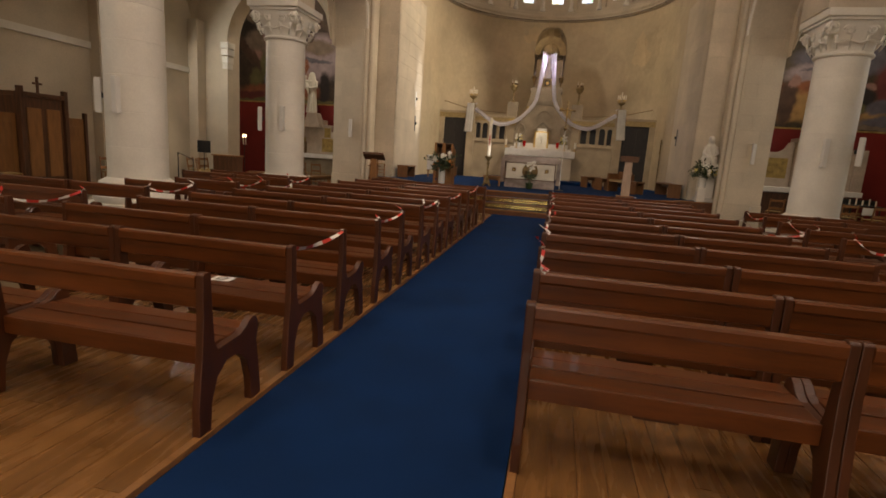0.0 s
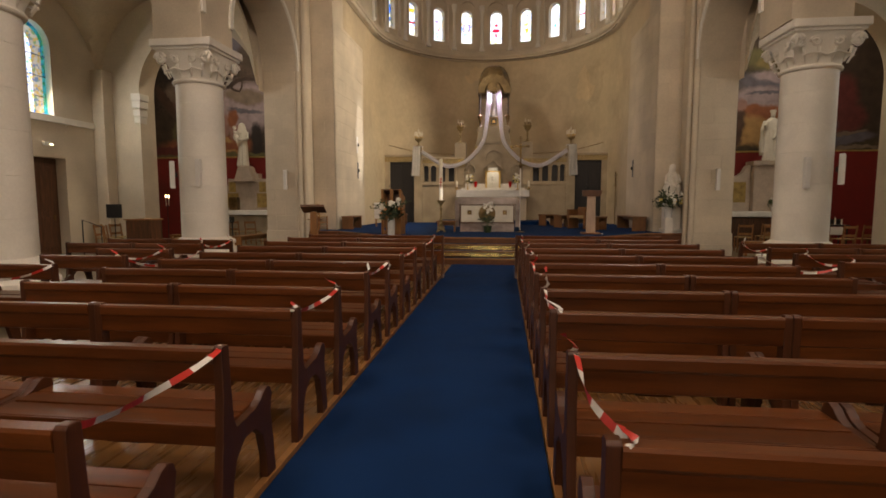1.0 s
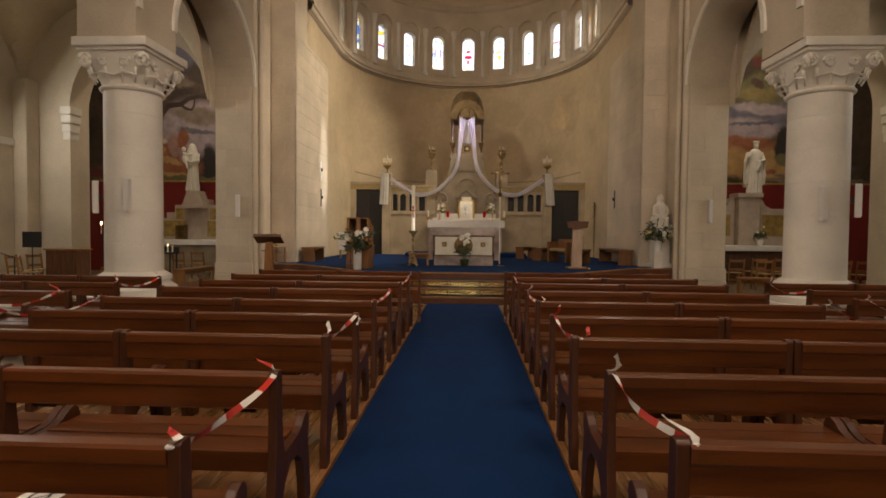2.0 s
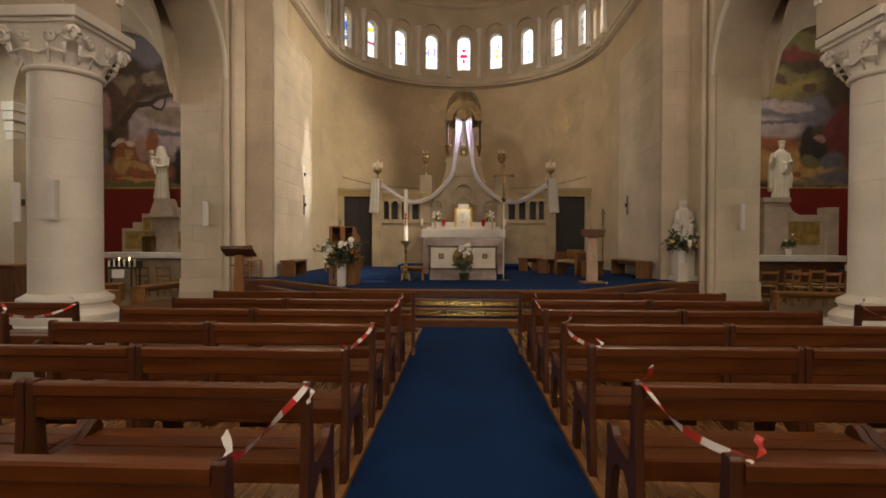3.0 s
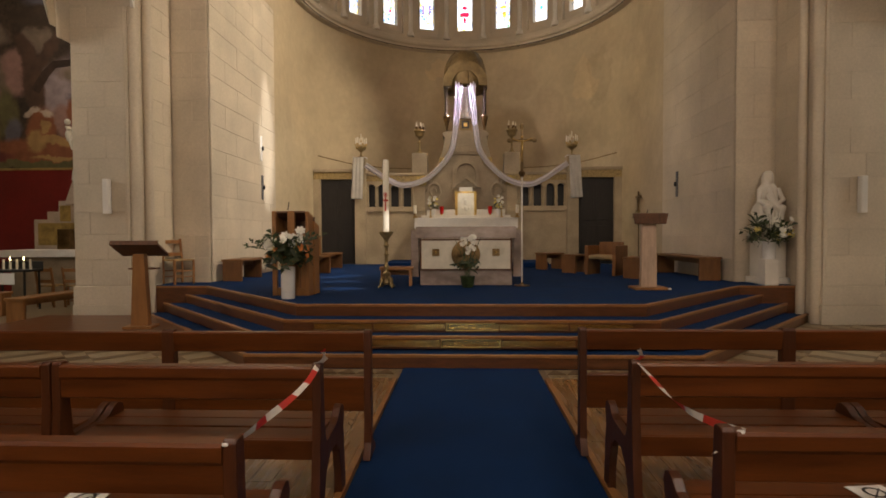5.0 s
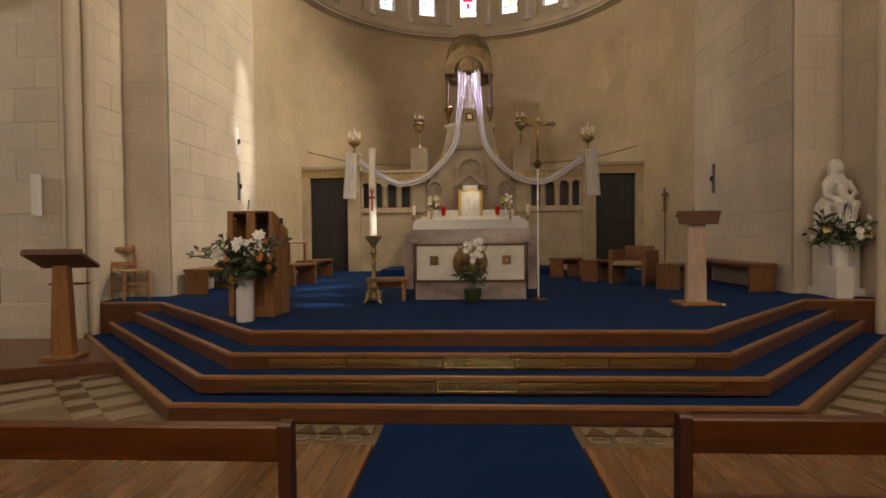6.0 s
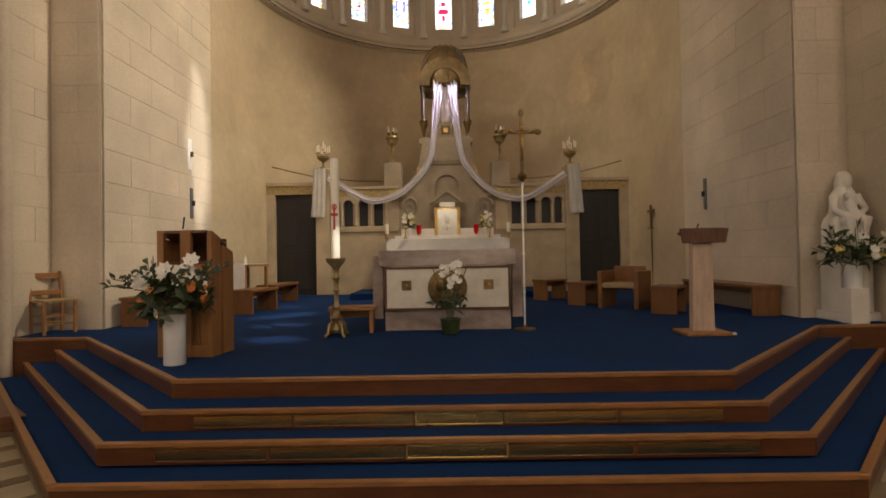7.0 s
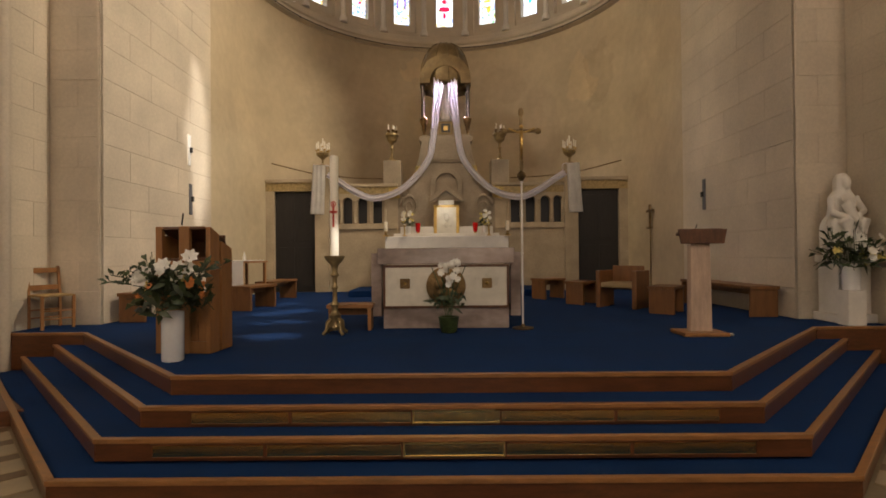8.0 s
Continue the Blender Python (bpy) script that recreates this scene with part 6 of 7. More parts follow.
speaker((-6.05, 12.2, 1.84))
speaker((-6.78, 12.42, 1.82), -55)
speaker((6.28, 12.5, 1.78))
speaker((7.0, 12.72, 1.86), 55)
speaker((-6.2, 16.97, 1.9))
speaker((6.4, 16.97, 1.84))
speaker((-6.5, 7.6, 1.84))
speaker((-7.08, 7.84, 1.84), -55)
for s in (-1, 1):
    speaker((s * 5.0, 20.8, 2.4), s * 90, mat("dark_grey_enamel", (0.12, 0.12, 0.13), 0.4), "slim grey loudspeaker on the apse wall")
speaker((-5.0, 20.75, 3.35), -90)
bm = bm_new()
tube(bm, [(4.96, 23.3, P), (4.96, 23.3, 2.2)], 0.014, 6)
box(bm, 4.93, 4.97, 23.27, 23.33, 2.2, 2.74, 0.006)
box(bm, 4.93, 4.97, 23.1, 23.5, 2.56, 2.62, 0.006)
box(bm, 4.9, 4.97, 23.2, 23.4, 2.16, 2.2, 0.006)
tagged(part("wall_cross", bm, BRONZE), "small dark metal cross on the apse wall", "cross")

# ---- brass panels in the middle risers ----
for k, xs in ((1, (-2.1, -1.30, -0.34, 0.37, 1.25, 2.12)), (2, (-1.95, -1.2, -0.29, 0.36, 1.22, 2.0))):
    yf, z1 = TIERS[k][1], 0.15 * (k + 1)
    for a, b in zip(xs, xs[1:]):
        box_part("riser_panel", BRASS, platform, a + 0.008, b - 0.008, yf + 0.004, yf + 0.014, z1 - 0.125, z1 - 0.035, 0.004, "dull brass panel")
        bm = bm_new()
        for z in (z1 - 0.126, z1 - 0.036):
            box(bm, a + 0.004, b - 0.004, yf - 0.002, yf + 0.012, z - 0.005, z + 0.005)
        for x in (a + 0.006, b - 0.006):
            box(bm, x - 0.006, x + 0.006, yf - 0.002, yf + 0.012, z1 - 0.13, z1 - 0.03)
        part("panel_frame", bm, FRAMEBRASS if abs(a + b) < 0.4 else RISERWOOD, platform)

# ---- side chapels ----
def paint(name, c, vary=0.3, scale=1.2, hue=None):
    return mat(name, c, 0.8, vary=vary, scale=scale, fine=7, bump=0.03, hue=hue)


M_TRUNK = paint("painted_trunk", (0.06, 0.035, 0.025), 0.3)
M_RED = mat("red_wall_paint", (0.20, 0.012, 0.010), 0.6, vary=0.14, scale=1.0, fine=20, bump=0.06)
GILTPANEL = mat("ochre_gilt_panel", (0.42, 0.29, 0.09), 0.5, 0.2, vary=0.25, scale=5, fine=30, bump=0.2)


def mural_paint(name, ground, blobs):
    """Brushed patches (x, z, half width, half height, turn, colour) over a mottled ground."""
    m = mat(name, ground, 0.8, vary=0.4, scale=1.1, fine=9, bump=0.04)
    nt = m.node_tree
    b = nt.nodes["Principled BSDF"]
    col = b.inputs["Base Color"].links[0].from_socket
    tc = nt.nodes.new("ShaderNodeTexCoord")
    vec = tc.outputs["Object"]
    for sc, amt in ((1.4, 0.34), (5.0, 0.16), (16.0, 0.06)):
        nz = nt.nodes.new("ShaderNodeTexNoise")
        nz.inputs["Scale"].default_value, nz.inputs["Detail"].default_value = sc, 3.0
        nt.links.new(tc.outputs["Object"], nz.inputs["Vector"])
        sub = nt.nodes.new("ShaderNodeVectorMath")
        sub.operation = "MULTIPLY_ADD"
        sub.inputs[1].default_value = (amt, 0, amt)
        nt.links.new(nz.outputs["Color"], sub.inputs[0])
        nt.links.new(vec, sub.inputs[2])
        vec = sub.outputs[0]
    mott = nt.nodes.new("ShaderNodeTexNoise")
    mott.inputs["Scale"].default_value, mott.inputs["Detail"].default_value = 3.4, 7.0
    nt.links.new(tc.outputs["Object"], mott.inputs["Vector"])
    for x, z, rx, rz, turn, c in blobs:
        mp = nt.nodes.new("ShaderNodeMapping")
        mp.vector_type = "TEXTURE"
        mp.inputs["Location"].default_value = (x + 0.28, 0, z + 0.28)
        mp.inputs["Rotation"].default_value = (0, radians(turn), 0)
        mp.inputs["Scale"].default_value = (rx * 1.5, 50, rz * 1.5)
        nt.links.new(vec, mp.inputs["Vector"])
        g = nt.nodes.new("ShaderNodeTexGradient")
        g.gradient_type = "SPHERICAL"
        nt.links.new(mp.outputs[0], g.inputs["Vector"])
        r = nt.nodes.new("ShaderNodeMapRange")
        r.interpolation_type = "SMOOTHSTEP"
        r.inputs["From Min"].default_value, r.inputs["From Max"].default_value = 0.13, 0.48
        nt.links.new(g.outputs["Fac"], r.inputs["Value"])
        tone = nt.nodes.new("ShaderNodeMixRGB")
        tone.inputs[1].default_value = (*[q * 0.45 for q in c], 1)
        tone.inputs[2].default_value = (*[q * 1.5 for q in c], 1)
        nt.links.new(mott.outputs["Fac"], tone.inputs[0])
        mx = nt.nodes.new("ShaderNodeMixRGB")
        nt.links.new(r.outputs[0], mx.inputs[0])
        nt.links.new(col, mx.inputs[1])
        nt.links.new(tone.outputs[0], mx.inputs[2])
        col = mx.outputs[0]
    nt.links.new(col, b.inputs["Base Color"])
    return m


P_DARK, P_TRUNK, P_LILAC, P_RUST = (0.060, 0.040, 0.028), (0.085, 0.048, 0.034), (0.34, 0.27, 0.29), (0.26, 0.095, 0.045)
P_OCHRE, P_OLIVE, P_MAROON, P_SLATE, P_ROSE = (0.40, 0.24, 0.095), (0.14, 0.125, 0.055), (0.14, 0.032, 0.030), (0.13, 0.12, 0.15), (0.32, 0.185, 0.16)
P_TAUPE, P_PALE, P_BLACK, P_MOSS = (0.20, 0.15, 0.115), (0.50, 0.40, 0.33), (0.028, 0.022, 0.022), (0.22, 0.165, 0.065)
# sky and foliage, then trees, then the huddled shapes below them
LEFT_A = [(-10.0, 5.3, 1.35, 0.95, 0, P_LILAC), (-9.9, 5.75, 0.9, 0.28, 8, P_TAUPE), (-10.1, 5.2, 0.9, 0.09, 3, P_SLATE), (-11.0, 5.1, 0.35, 0.5, 20, P_LILAC), (-12.7, 5.75, 0.65, 0.6, 0, P_TAUPE), (-12.05, 5.9, 0.3, 0.6, -8, P_ROSE), (-12.7, 5.2, 0.4, 0.3, 0, P_ROSE), (-11.4, 6.75, 0.45, 0.32, 10, P_TAUPE), (-10.3, 7.0, 0.5, 0.25, -15, P_TAUPE), (-12.9, 7.0, 0.7, 0.28, 12, P_TAUPE), (-10.6, 7.9, 1.1, 0.5, 8, P_SLATE), (-12.2, 8.3, 0.9, 0.4, 0, P_OLIVE), (-11.5, 7.4, 0.7, 0.3, 0, P_DARK), (-9.7, 7.3, 0.6, 0.4, 0, P_DARK)]
LEFT_B = [(-11.55, 5.6, 0.30, 0.95, -7, P_TRUNK), (-11.75, 6.5, 0.22, 0.5, -25, P_TRUNK), (-11.1, 6.5, 0.18, 0.5, 30, P_TRUNK), (-13.3, 5.6, 0.16, 0.8, -35, P_TRUNK), (-12.65, 4.95, 0.2, 0.6, -30, P_TRUNK), (-13.3, 4.3, 0.8, 0.8, 0, P_DARK), (-12.25, 4.75, 0.25, 0.72, -6, P_OLIVE), (-12.15, 4.25, 0.22, 0.4, 8, P_SLATE), (-12.75, 4.3, 0.3, 0.45, 0, P_OLIVE), (-11.9, 3.75, 1.6, 0.35, 0, P_RUST), (-10.6, 3.8, 0.9, 0.38, 0, P_RUST), (-13.2, 3.6, 1.0, 0.18, 0, P_MAROON)]
# LEFT_C also has one near-black upright patch right of the statue
LEFT_C = [(-11.35, 4.45, 0.42, 0.5, 25, P_RUST), (-11.6, 4.86, 0.26, 0.08, -20, P_PALE), (-11.15, 4.82, 0.2, 0.09, 15, P_PALE), (-11.25, 4.5, 0.15, 0.14, 0, P_OCHRE), (-10.95, 4.1, 0.5, 0.12, 18, P_OCHRE), (-11.5, 4.1, 0.25, 0.3, 0, P_OCHRE), (-10.75, 4.6, 0.22, 0.4, 0, P_ROSE), (-10.45, 4.85, 0.2, 0.36, 0, P_RUST), (-10.3, 4.3, 0.25, 0.3, 0, P_ROSE), (-9.45, 4.0, 0.22, 0.65, 0, P_BLACK), (-11.3, 3.42, 2.6, 0.1, 0, P_OLIVE), (-10.9, 3.6, 0.7, 0.06, 4, P_OCHRE)]
RIGHT_A = [(10.6, 5.75, 1.7, 0.5, 0, P_SLATE), (10.2, 5.95, 0.9, 0.2, 4, P_LILAC), (9.7, 5.2, 1.1, 0.38, 0, P_LILAC), (10.2, 5.42, 1.1, 0.06, -4, P_SLATE), (10.3, 6.65, 1.3, 0.5, 0, P_OLIVE), (10.0, 6.4, 0.6, 0.2, 8, P_MOSS), (10.9, 6.6, 0.4, 0.22, -10, P_MOSS), (10.1, 6.75, 0.22, 0.15, 20, P_TRUNK), (11.0, 6.5, 0.2, 0.14, 0, P_TRUNK), (10.5, 7.6, 0.8, 0.25, 0, P_MAROON), (10.0, 8.0, 0.6, 0.3, 0, P_OLIVE), (11.1, 7.9, 0.7, 0.3, 20, P_OLIVE), (9.5, 7.3, 0.4, 0.4, 0, P_DARK), (10.9, 7.2, 0.5, 0.2, 0, P_DARK)]
RIGHT_B = [(9.6, 4.7, 1.2, 0.27, 2, P_RUST), (10.6, 4.0, 1.5, 0.5, -4, P_OCHRE), (8.9, 4.1, 1.0, 0.5, 0, P_OCHRE), (10.6, 3.75, 0.22, 0.08, 0, P_RUST), (11.0, 3.6, 0.3, 0.05, 8, P_TAUPE), (12.6, 7.2, 0.85, 1.5, 12, P_DARK), (12.0, 6.4, 0.35, 0.6, 25, P_DARK), (13.4, 5.4, 0.9, 1.6, 0, P_DARK), (12.1, 5.1, 0.6, 0.85, 15, P_MAROON), (12.35, 4.5, 0.7, 0.5, 0, P_MAROON), (11.35, 4.9, 0.16, 0.14, 0, P_ROSE), (10.95, 4.9, 0.15, 0.4, 6, P_BLACK), (11.15, 4.4, 0.4, 0.42, 25, P_BLACK), (11.75, 4.2, 0.4, 0.25, 0, P_SLATE)]
RIGHT_C = [(11.05, 4.15, 0.3, 0.2, 10, P_OLIVE), (12.3, 3.75, 1.1, 0.2, -6, P_SLATE), (12.6, 3.95, 0.5, 0.06, -8, P_TAUPE), (8.75, 4.2, 0.28, 0.8, 0, P_TRUNK), (8.9, 5.0, 0.18, 0.2, 0, P_ROSE), (12.0, 3.45, 1.8, 0.07, 0, P_TAUPE)]
MURAL = {-1: mural_paint("painted_mural_left", (0.075, 0.05, 0.036), LEFT_A + LEFT_B + LEFT_C), 1: mural_paint("painted_mural_right", (0.085, 0.062, 0.034), RIGHT_A + RIGHT_B + RIGHT_C)}
for sx in (-1, 1):
    bm = bm_new()
    box(bm, min(sx * 6.86, sx * 14.6), max(sx * 6.86, sx * 14.6), 21.68, 21.71, 0.0, 3.3)
    structure("wall_dado", bm, M_RED, "dark red painted lower chapel wall")
    mu = thing("mural", "large dim wall painting of dark trees and lilac sky", "mural", (0, 21.69, 0))
    bm = bm_new()
    c, r = sx * 10.7, 3.85
    prism(bm, [(c - r, 3.3), (c - r, 5.6)] + [(c + r * math.cos(radians(t)), 5.6 + 0.95 * r * math.sin(radians(t))) for t in range(174, 0, -6)] + [(c + r, 5.6), (c + r, 3.3)], 0.01, "y", -0.012)
    part("painted_surface", bm, MURAL[sx], mu)
    box_part("painted_border", GILTPANEL, mu, min(sx * 6.88, sx * 14.5), max(sx * 6.88, sx * 14.5), -0.02, -0.008, 3.3, 3.36, 0.002, "ochre painted border")
    if sx < 0:
        # the painted bough of the tree
        bm = bm_new()
        for pts, r0, r1 in (([(-11.5, 5.4), (-11.2, 5.85), (-10.95, 6.1), (-10.5, 6.14), (-10.2, 6.35), (-9.85, 6.42), (-9.4, 6.38), (-8.8, 6.5)], 0.13, 0.04), ([(-10.5, 6.12), (-10.3, 5.98), (-10.1, 5.93), (-10.0, 6.1), (-9.97, 6.38)], 0.05, 0.03)):
            vs = tube(bm, [(x, 0, z) for x, z in pts], r0, 8, r1)
            for v in vs:
                v.co.y = v.co.y * 0.02 - 0.016
        part("painted_bough", bm, M_TRUNK, mu)

CHAPELSTONE = mat("rosy_chapel_stone", (0.52, 0.43, 0.35), 0.6, vary=0.12, scale=3, fine=24, bump=0.15)
# chapel altars with their statues
lf = thing("chapel_altar", "pale stone side altar with a stepped back and ochre panels", "altar", (-9.5, 20.9, 0))
box_part("table_body", DARKSTONE, lf, -1.4, 1.4, -0.75, -0.1, 0.0, 1.02, 0.015)
box_part("altar_cloth", CLOTH, lf, -1.6, 1.6, -0.9, -0.05, 1.03, 1.2, 0.015, "white altar cloth")
half = [(0.0, 1.0), (1.45, 1.0), (1.45, 1.95), (1.1, 1.95), (1.1, 2.15), (0.8, 2.15), (0.8, 2.42), (0.45, 2.42), (0.45, 2.62), (0.0, 2.62)]
bm = bm_new()
prism(bm, [(-x, z) for x, z in half[1:-1]][::-1] + half[1:-1], 0.35, "y", 0.0, 0.012)
part("stepped_back", bm, CHAPELSTONE, lf)
for s in (-1, 1):
    box_part("ochre_panel", GILTPANEL, lf, s * 0.86 - 0.48, s * 0.86 + 0.48, -0.012, 0.0, 1.3, 1.86, 0.006, "ochre gilt panel")
    box_part("ochre_panel", GILTPANEL, lf, s * 0.62 - 0.14, s * 0.62 + 0.14, -0.012, 0.0, 1.9, 2.3, 0.006, "ochre gilt panel")
bm = bm_new()
prism(bm, [(-0.42, 2.3), (0.42, 2.3), (0.3, 2.62), (0.2, 2.9), (-0.2, 2.9), (-0.3, 2.62)], 0.5, "y", -0.3, 0.03)
part("pedestal", bm, CHAPELSTONE, lf)
box_part("niche_block", BRONZE, lf, -0.62, -0.3, -0.3, -0.05, 1.2, 1.7, 0.02, "small dark bronze relief block")
figure("statue", "pale stone statue of a mother and child on an altar", (-9.62, 20.85, 2.9), 1.66, WHITESTONE)

rg = thing("chapel_altar", "pale stone side altar with ochre panels and a tall pedestal", "altar", (9.25, 20.6, 0))
box_part("table_body", DARKOAK, rg, -1.4, 1.4, -0.75, -0.1, 0.0, 1.0, 0.015)
box_part("altar_cloth", CLOTH, rg, -1.6, 1.55, -0.9, -0.05, 1.03, 1.2, 0.015, "white altar cloth")
for s in (-1, 1):
    box_part("back_wall", CHAPELSTONE, rg, s * 0.95 - 0.6, s * 0.95 + 0.6, 0.0, 0.3, 1.0, 2.4, 0.015)
    box_part("ochre_panel", GILTPANEL, rg, s * 0.95 - 0.45, s * 0.95 + 0.45, -0.012, 0.0, 1.5, 2.2, 0.006, "ochre gilt panel")
    box_part("end_post", CHAPELSTONE, rg, s * 1.72 - 0.17, s * 1.72 + 0.17, -0.1, 0.35, 1.0, 2.62, 0.015)
    bm = bm_new()
    prism(bm, [(s * 0.35, 2.4), (s * 0.8, 2.4), (s * 0.6, 2.52), (s * 0.48, 2.75), (s * 0.35, 2.8)], 0.3, "y", 0.0, 0.008)
    part("shoulder", bm, CHAPELSTONE, rg)
box_part("pedestal", CHAPELSTONE, rg, -0.34, 0.34, -0.2, 0.35, 1.0, 2.75, 0.02)
box_part("pedestal_cap", CHAPELSTONE, rg, -0.4, 0.4, -0.26, 0.35, 2.75, 2.9, 0.02)
figure("statue", "pale stone statue of a robed figure on an altar", (9.45, 20.55, 2.9), 1.66, WHITESTONE, False)
pl = bouquet("potted_plant", "potted plant with a dark leafy crown on the side altar", (9.5, 20.2, 1.2), 0.2, [(PETAL, 2, 0.04, (0.2, 0.4))], 30, 0.25, 41, 0.16)
lathe_part("pot", CLOTH, pl, [(0.07, 0), (0.09, 0.18), (0.07, 0.18)], seg=14)

FLAME = bpy.data.materials.new("candle_flame")
FLAME.use_nodes = True
fb_ = FLAME.node_tree.nodes["Principled BSDF"]
fb_.inputs["Emission Color"].default_value, fb_.inputs["Emission Strength"].default_value = (1.0, 0.72, 0.35, 1), 14.0


def votive_stand(at, n, lit, turn=0.0):
    v = thing("votive_stand", "black metal votive stand with small candles", "candle stand", at, "", turn)
    for x in (-0.4, 0.4):
        for y in (-0.18, 0.18):
            box_part("leg", BLACK, v, x - 0.015, x + 0.015, y - 0.015, y + 0.015, 0, 0.8, 0.003)
    box_part("tray", BLACK, v, -0.45, 0.45, -0.24, 0.24, 0.8, 0.84, 0.006)
    box_part("back_board", BLACK, v, -0.45, 0.45, 0.22, 0.24, 0.84, 1.0, 0.004)
    box_part("notice", CLOTH, v, -0.1, 0.25, -0.25, -0.243, 0.55, 0.78, 0.002, "white paper notice")
    for k in range(n):
        x = -0.36 + 0.72 * k / max(1, n - 1)
        c = lathe_part("candle", WAX, v, [(0.022, 0.84), (0.022, 1.0 + 0.05 * (k % 2))], x, 0.02, 10)
        if k in lit:
            lathe_part("flame", FLAME, c, [(0.004, 1.02), (0.012, 1.05), (0.006, 1.09), (0.001, 1.11)], x, 0.02, 8)


votive_stand((-9.35, 18.5, 0), 6, (2, 4))
votive_stand((10.2, 18.4, 0), 5, ())
ts = thing("tall_candle_stand", "tall thin stand with two lit candles by the red wall", "candle stand", (-12.0, 19.6, 0))
lathe_part("pole", BLACK, ts, [(0.15, 0), (0.15, 0.02), (0.015, 0.05), (0.012, 1.35), (0.06, 1.38)], seg=12)
for x in (-0.05, 0.06):
    c = lathe_part("candle", WAX, ts, [(0.015, 1.38), (0.015, 1.66)], x, 0, 8)
    lathe_part("flame", FLAME, c, [(0.004, 1.67), (0.022, 1.72), (0.012, 1.78), (0.001, 1.8)], x, 0, 8)

# ---- west aisle: door, stained window, confessional, small furniture ----
bm = bm_new()
box(bm, -12.4, -12.32, DY0 - 0.05, DY1 + 0.05, 0, DZ)
d1 = structure("door_1", bm, DARKOAK, "dark wooden aisle door in a stone opening")
box_part("door_handle", BRONZE, d1, -12.32, -12.27, DY1 - 0.2, DY1 - 0.15, 1.0, 1.15, 0.01)
for y0 in (DY0 + 0.12, (DY0 + DY1) / 2 + 0.06):
    for z0, z1 in ((0.2, 1.1), (1.25, 2.5)):
        box_part("door_panel", DARKOAK, d1, -12.32, -12.3, y0, y0 + 0.46, z0, z1, 0.008)
W1 = stained("stained_glass_aisle", (0.85, 0.88, 0.95), 14, 0.35)
for sx in (-1, 1):
    w = thing("window_aisle", "arched stained glass aisle window with a blue border", "window", (0, 0, 0), kind="structure")
    for nm, inset, x, m_ in (("pane", 0.0, 12.2, W1), ("blue_border", None, 12.195, G_CYAN)):
        bm = bm_new()
        cy, r = (WY0 + WY1) / 2, (WY1 - WY0) / 2
        o = [(WY0, WZB), (WY0, WZS)] + arc(cy, WZS, r, 180, 0, 16)[1:-1] + [(WY1, WZS), (WY1, WZB)]
        if inset is None:
            r2 = r - 0.11
            i2 = [(WY0 + 0.11, WZB), (WY0 + 0.11, WZS)] + arc(cy, WZS, r2, 180, 0, 16)[1:-1] + [(WY1 - 0.11, WZS), (WY1 - 0.11, WZB)]
            for a in range(len(o) - 1):
                bm.faces.new([bm.verts.new((sx * x, *q)) for q in (o[a], o[a + 1], i2[a + 1], i2[a])])
        else:
            bm.faces.new([bm.verts.new((sx * x, *q)) for q in o])
        part(nm, bm, m_, w)
    bm = bm_new()
    for z in (4.4, 4.95, 5.5):
        tube(bm, [(sx * 12.18, WY0, z), (sx * 12.18, WY1, z)], 0.012, 5)
    part("lead_bars", bm, BLACK, w)
    bm = bm_new()
    box(bm, sx * 13.3 - 0.02, sx * 13.3 + 0.02, 11.5, 16.4, 3.0, 8.0)
    structure("backdrop_aisle", bm, SKYGLOW, "bright pale sky outside the aisle window")
    # opaque pane out of view, added to close the rear aisle opening
    bm = bm_new()
    box(bm, sx * 12.3 - 0.02, sx * 12.3 + 0.02, 3.55, 4.85, WZB - 0.05, 6.45)
    structure("window_aisle_rear", bm, BLOCKPANE, "unseen opaque pane, added to close the rear aisle opening")
ex = thing("exit_lamp", "small white emergency lamp above the aisle door", "lamp", (-11.98, 14.6, 3.05))
box_part("case", SPEAKER, ex, 0.0, 0.06, -0.14, 0.14, 0, 0.1, 0.01)
box_part("light", FLAME, ex, 0.06, 0.066, 0.04, 0.12, 0.03, 0.07, 0.002, "lit amber light")

cf = thing("confessional", "tall panelled wooden confessional with a cross on top", "confessional", (-11.5, 10.3, 0))
box_part("body", DARKOAK, cf, -0.45, 0.25, -0.55, 0.55, 0, 2.2, 0.01)
for s in (-1, 1):
    box_part("wing", OAK, cf, -0.45, 0.1, s * 0.9 - 0.35, s * 0.9 + 0.35, 0, 1.8, 0.01, "lower side wing")
    box_part("corner_post", DARKOAK, cf, 0.2, 0.32, s * 0.55 - 0.05, s * 0.55 + 0.05, 0, 2.42, 0.012)
    box_part("wing_post", DARKOAK, cf, 0.06, 0.15, s * 1.24 - 0.04, s * 1.24 + 0.04, 0, 1.95, 0.01)
    box_part("wing_panel", OAK, cf, 0.1, 0.12, s * 0.9 - 0.24, s * 0.9 + 0.24, 0.3, 1.6, 0.01)
for y in (-0.24, 0.24):
    box_part("door_panel", OAK, cf, 0.25, 0.275, y - 0.17, y + 0.17, 0.35, 1.95, 0.012)
box_part("cornice", DARKOAK, cf, -0.45, 0.32, -0.55, 0.55, 2.2, 2.3, 0.015)
bm = bm_new()
box(bm, 0.1, 0.14, -0.025, 0.025, 2.3, 2.68, 0.006)
box(bm, 0.1, 0.14, -0.11, 0.11, 2.5, 2.55, 0.006)
part("cross", bm, DARKOAK, cf)
ms = thing("music_stand", "black music stand beside the aisle door", "music stand", (-10.9, 15.6, 0))
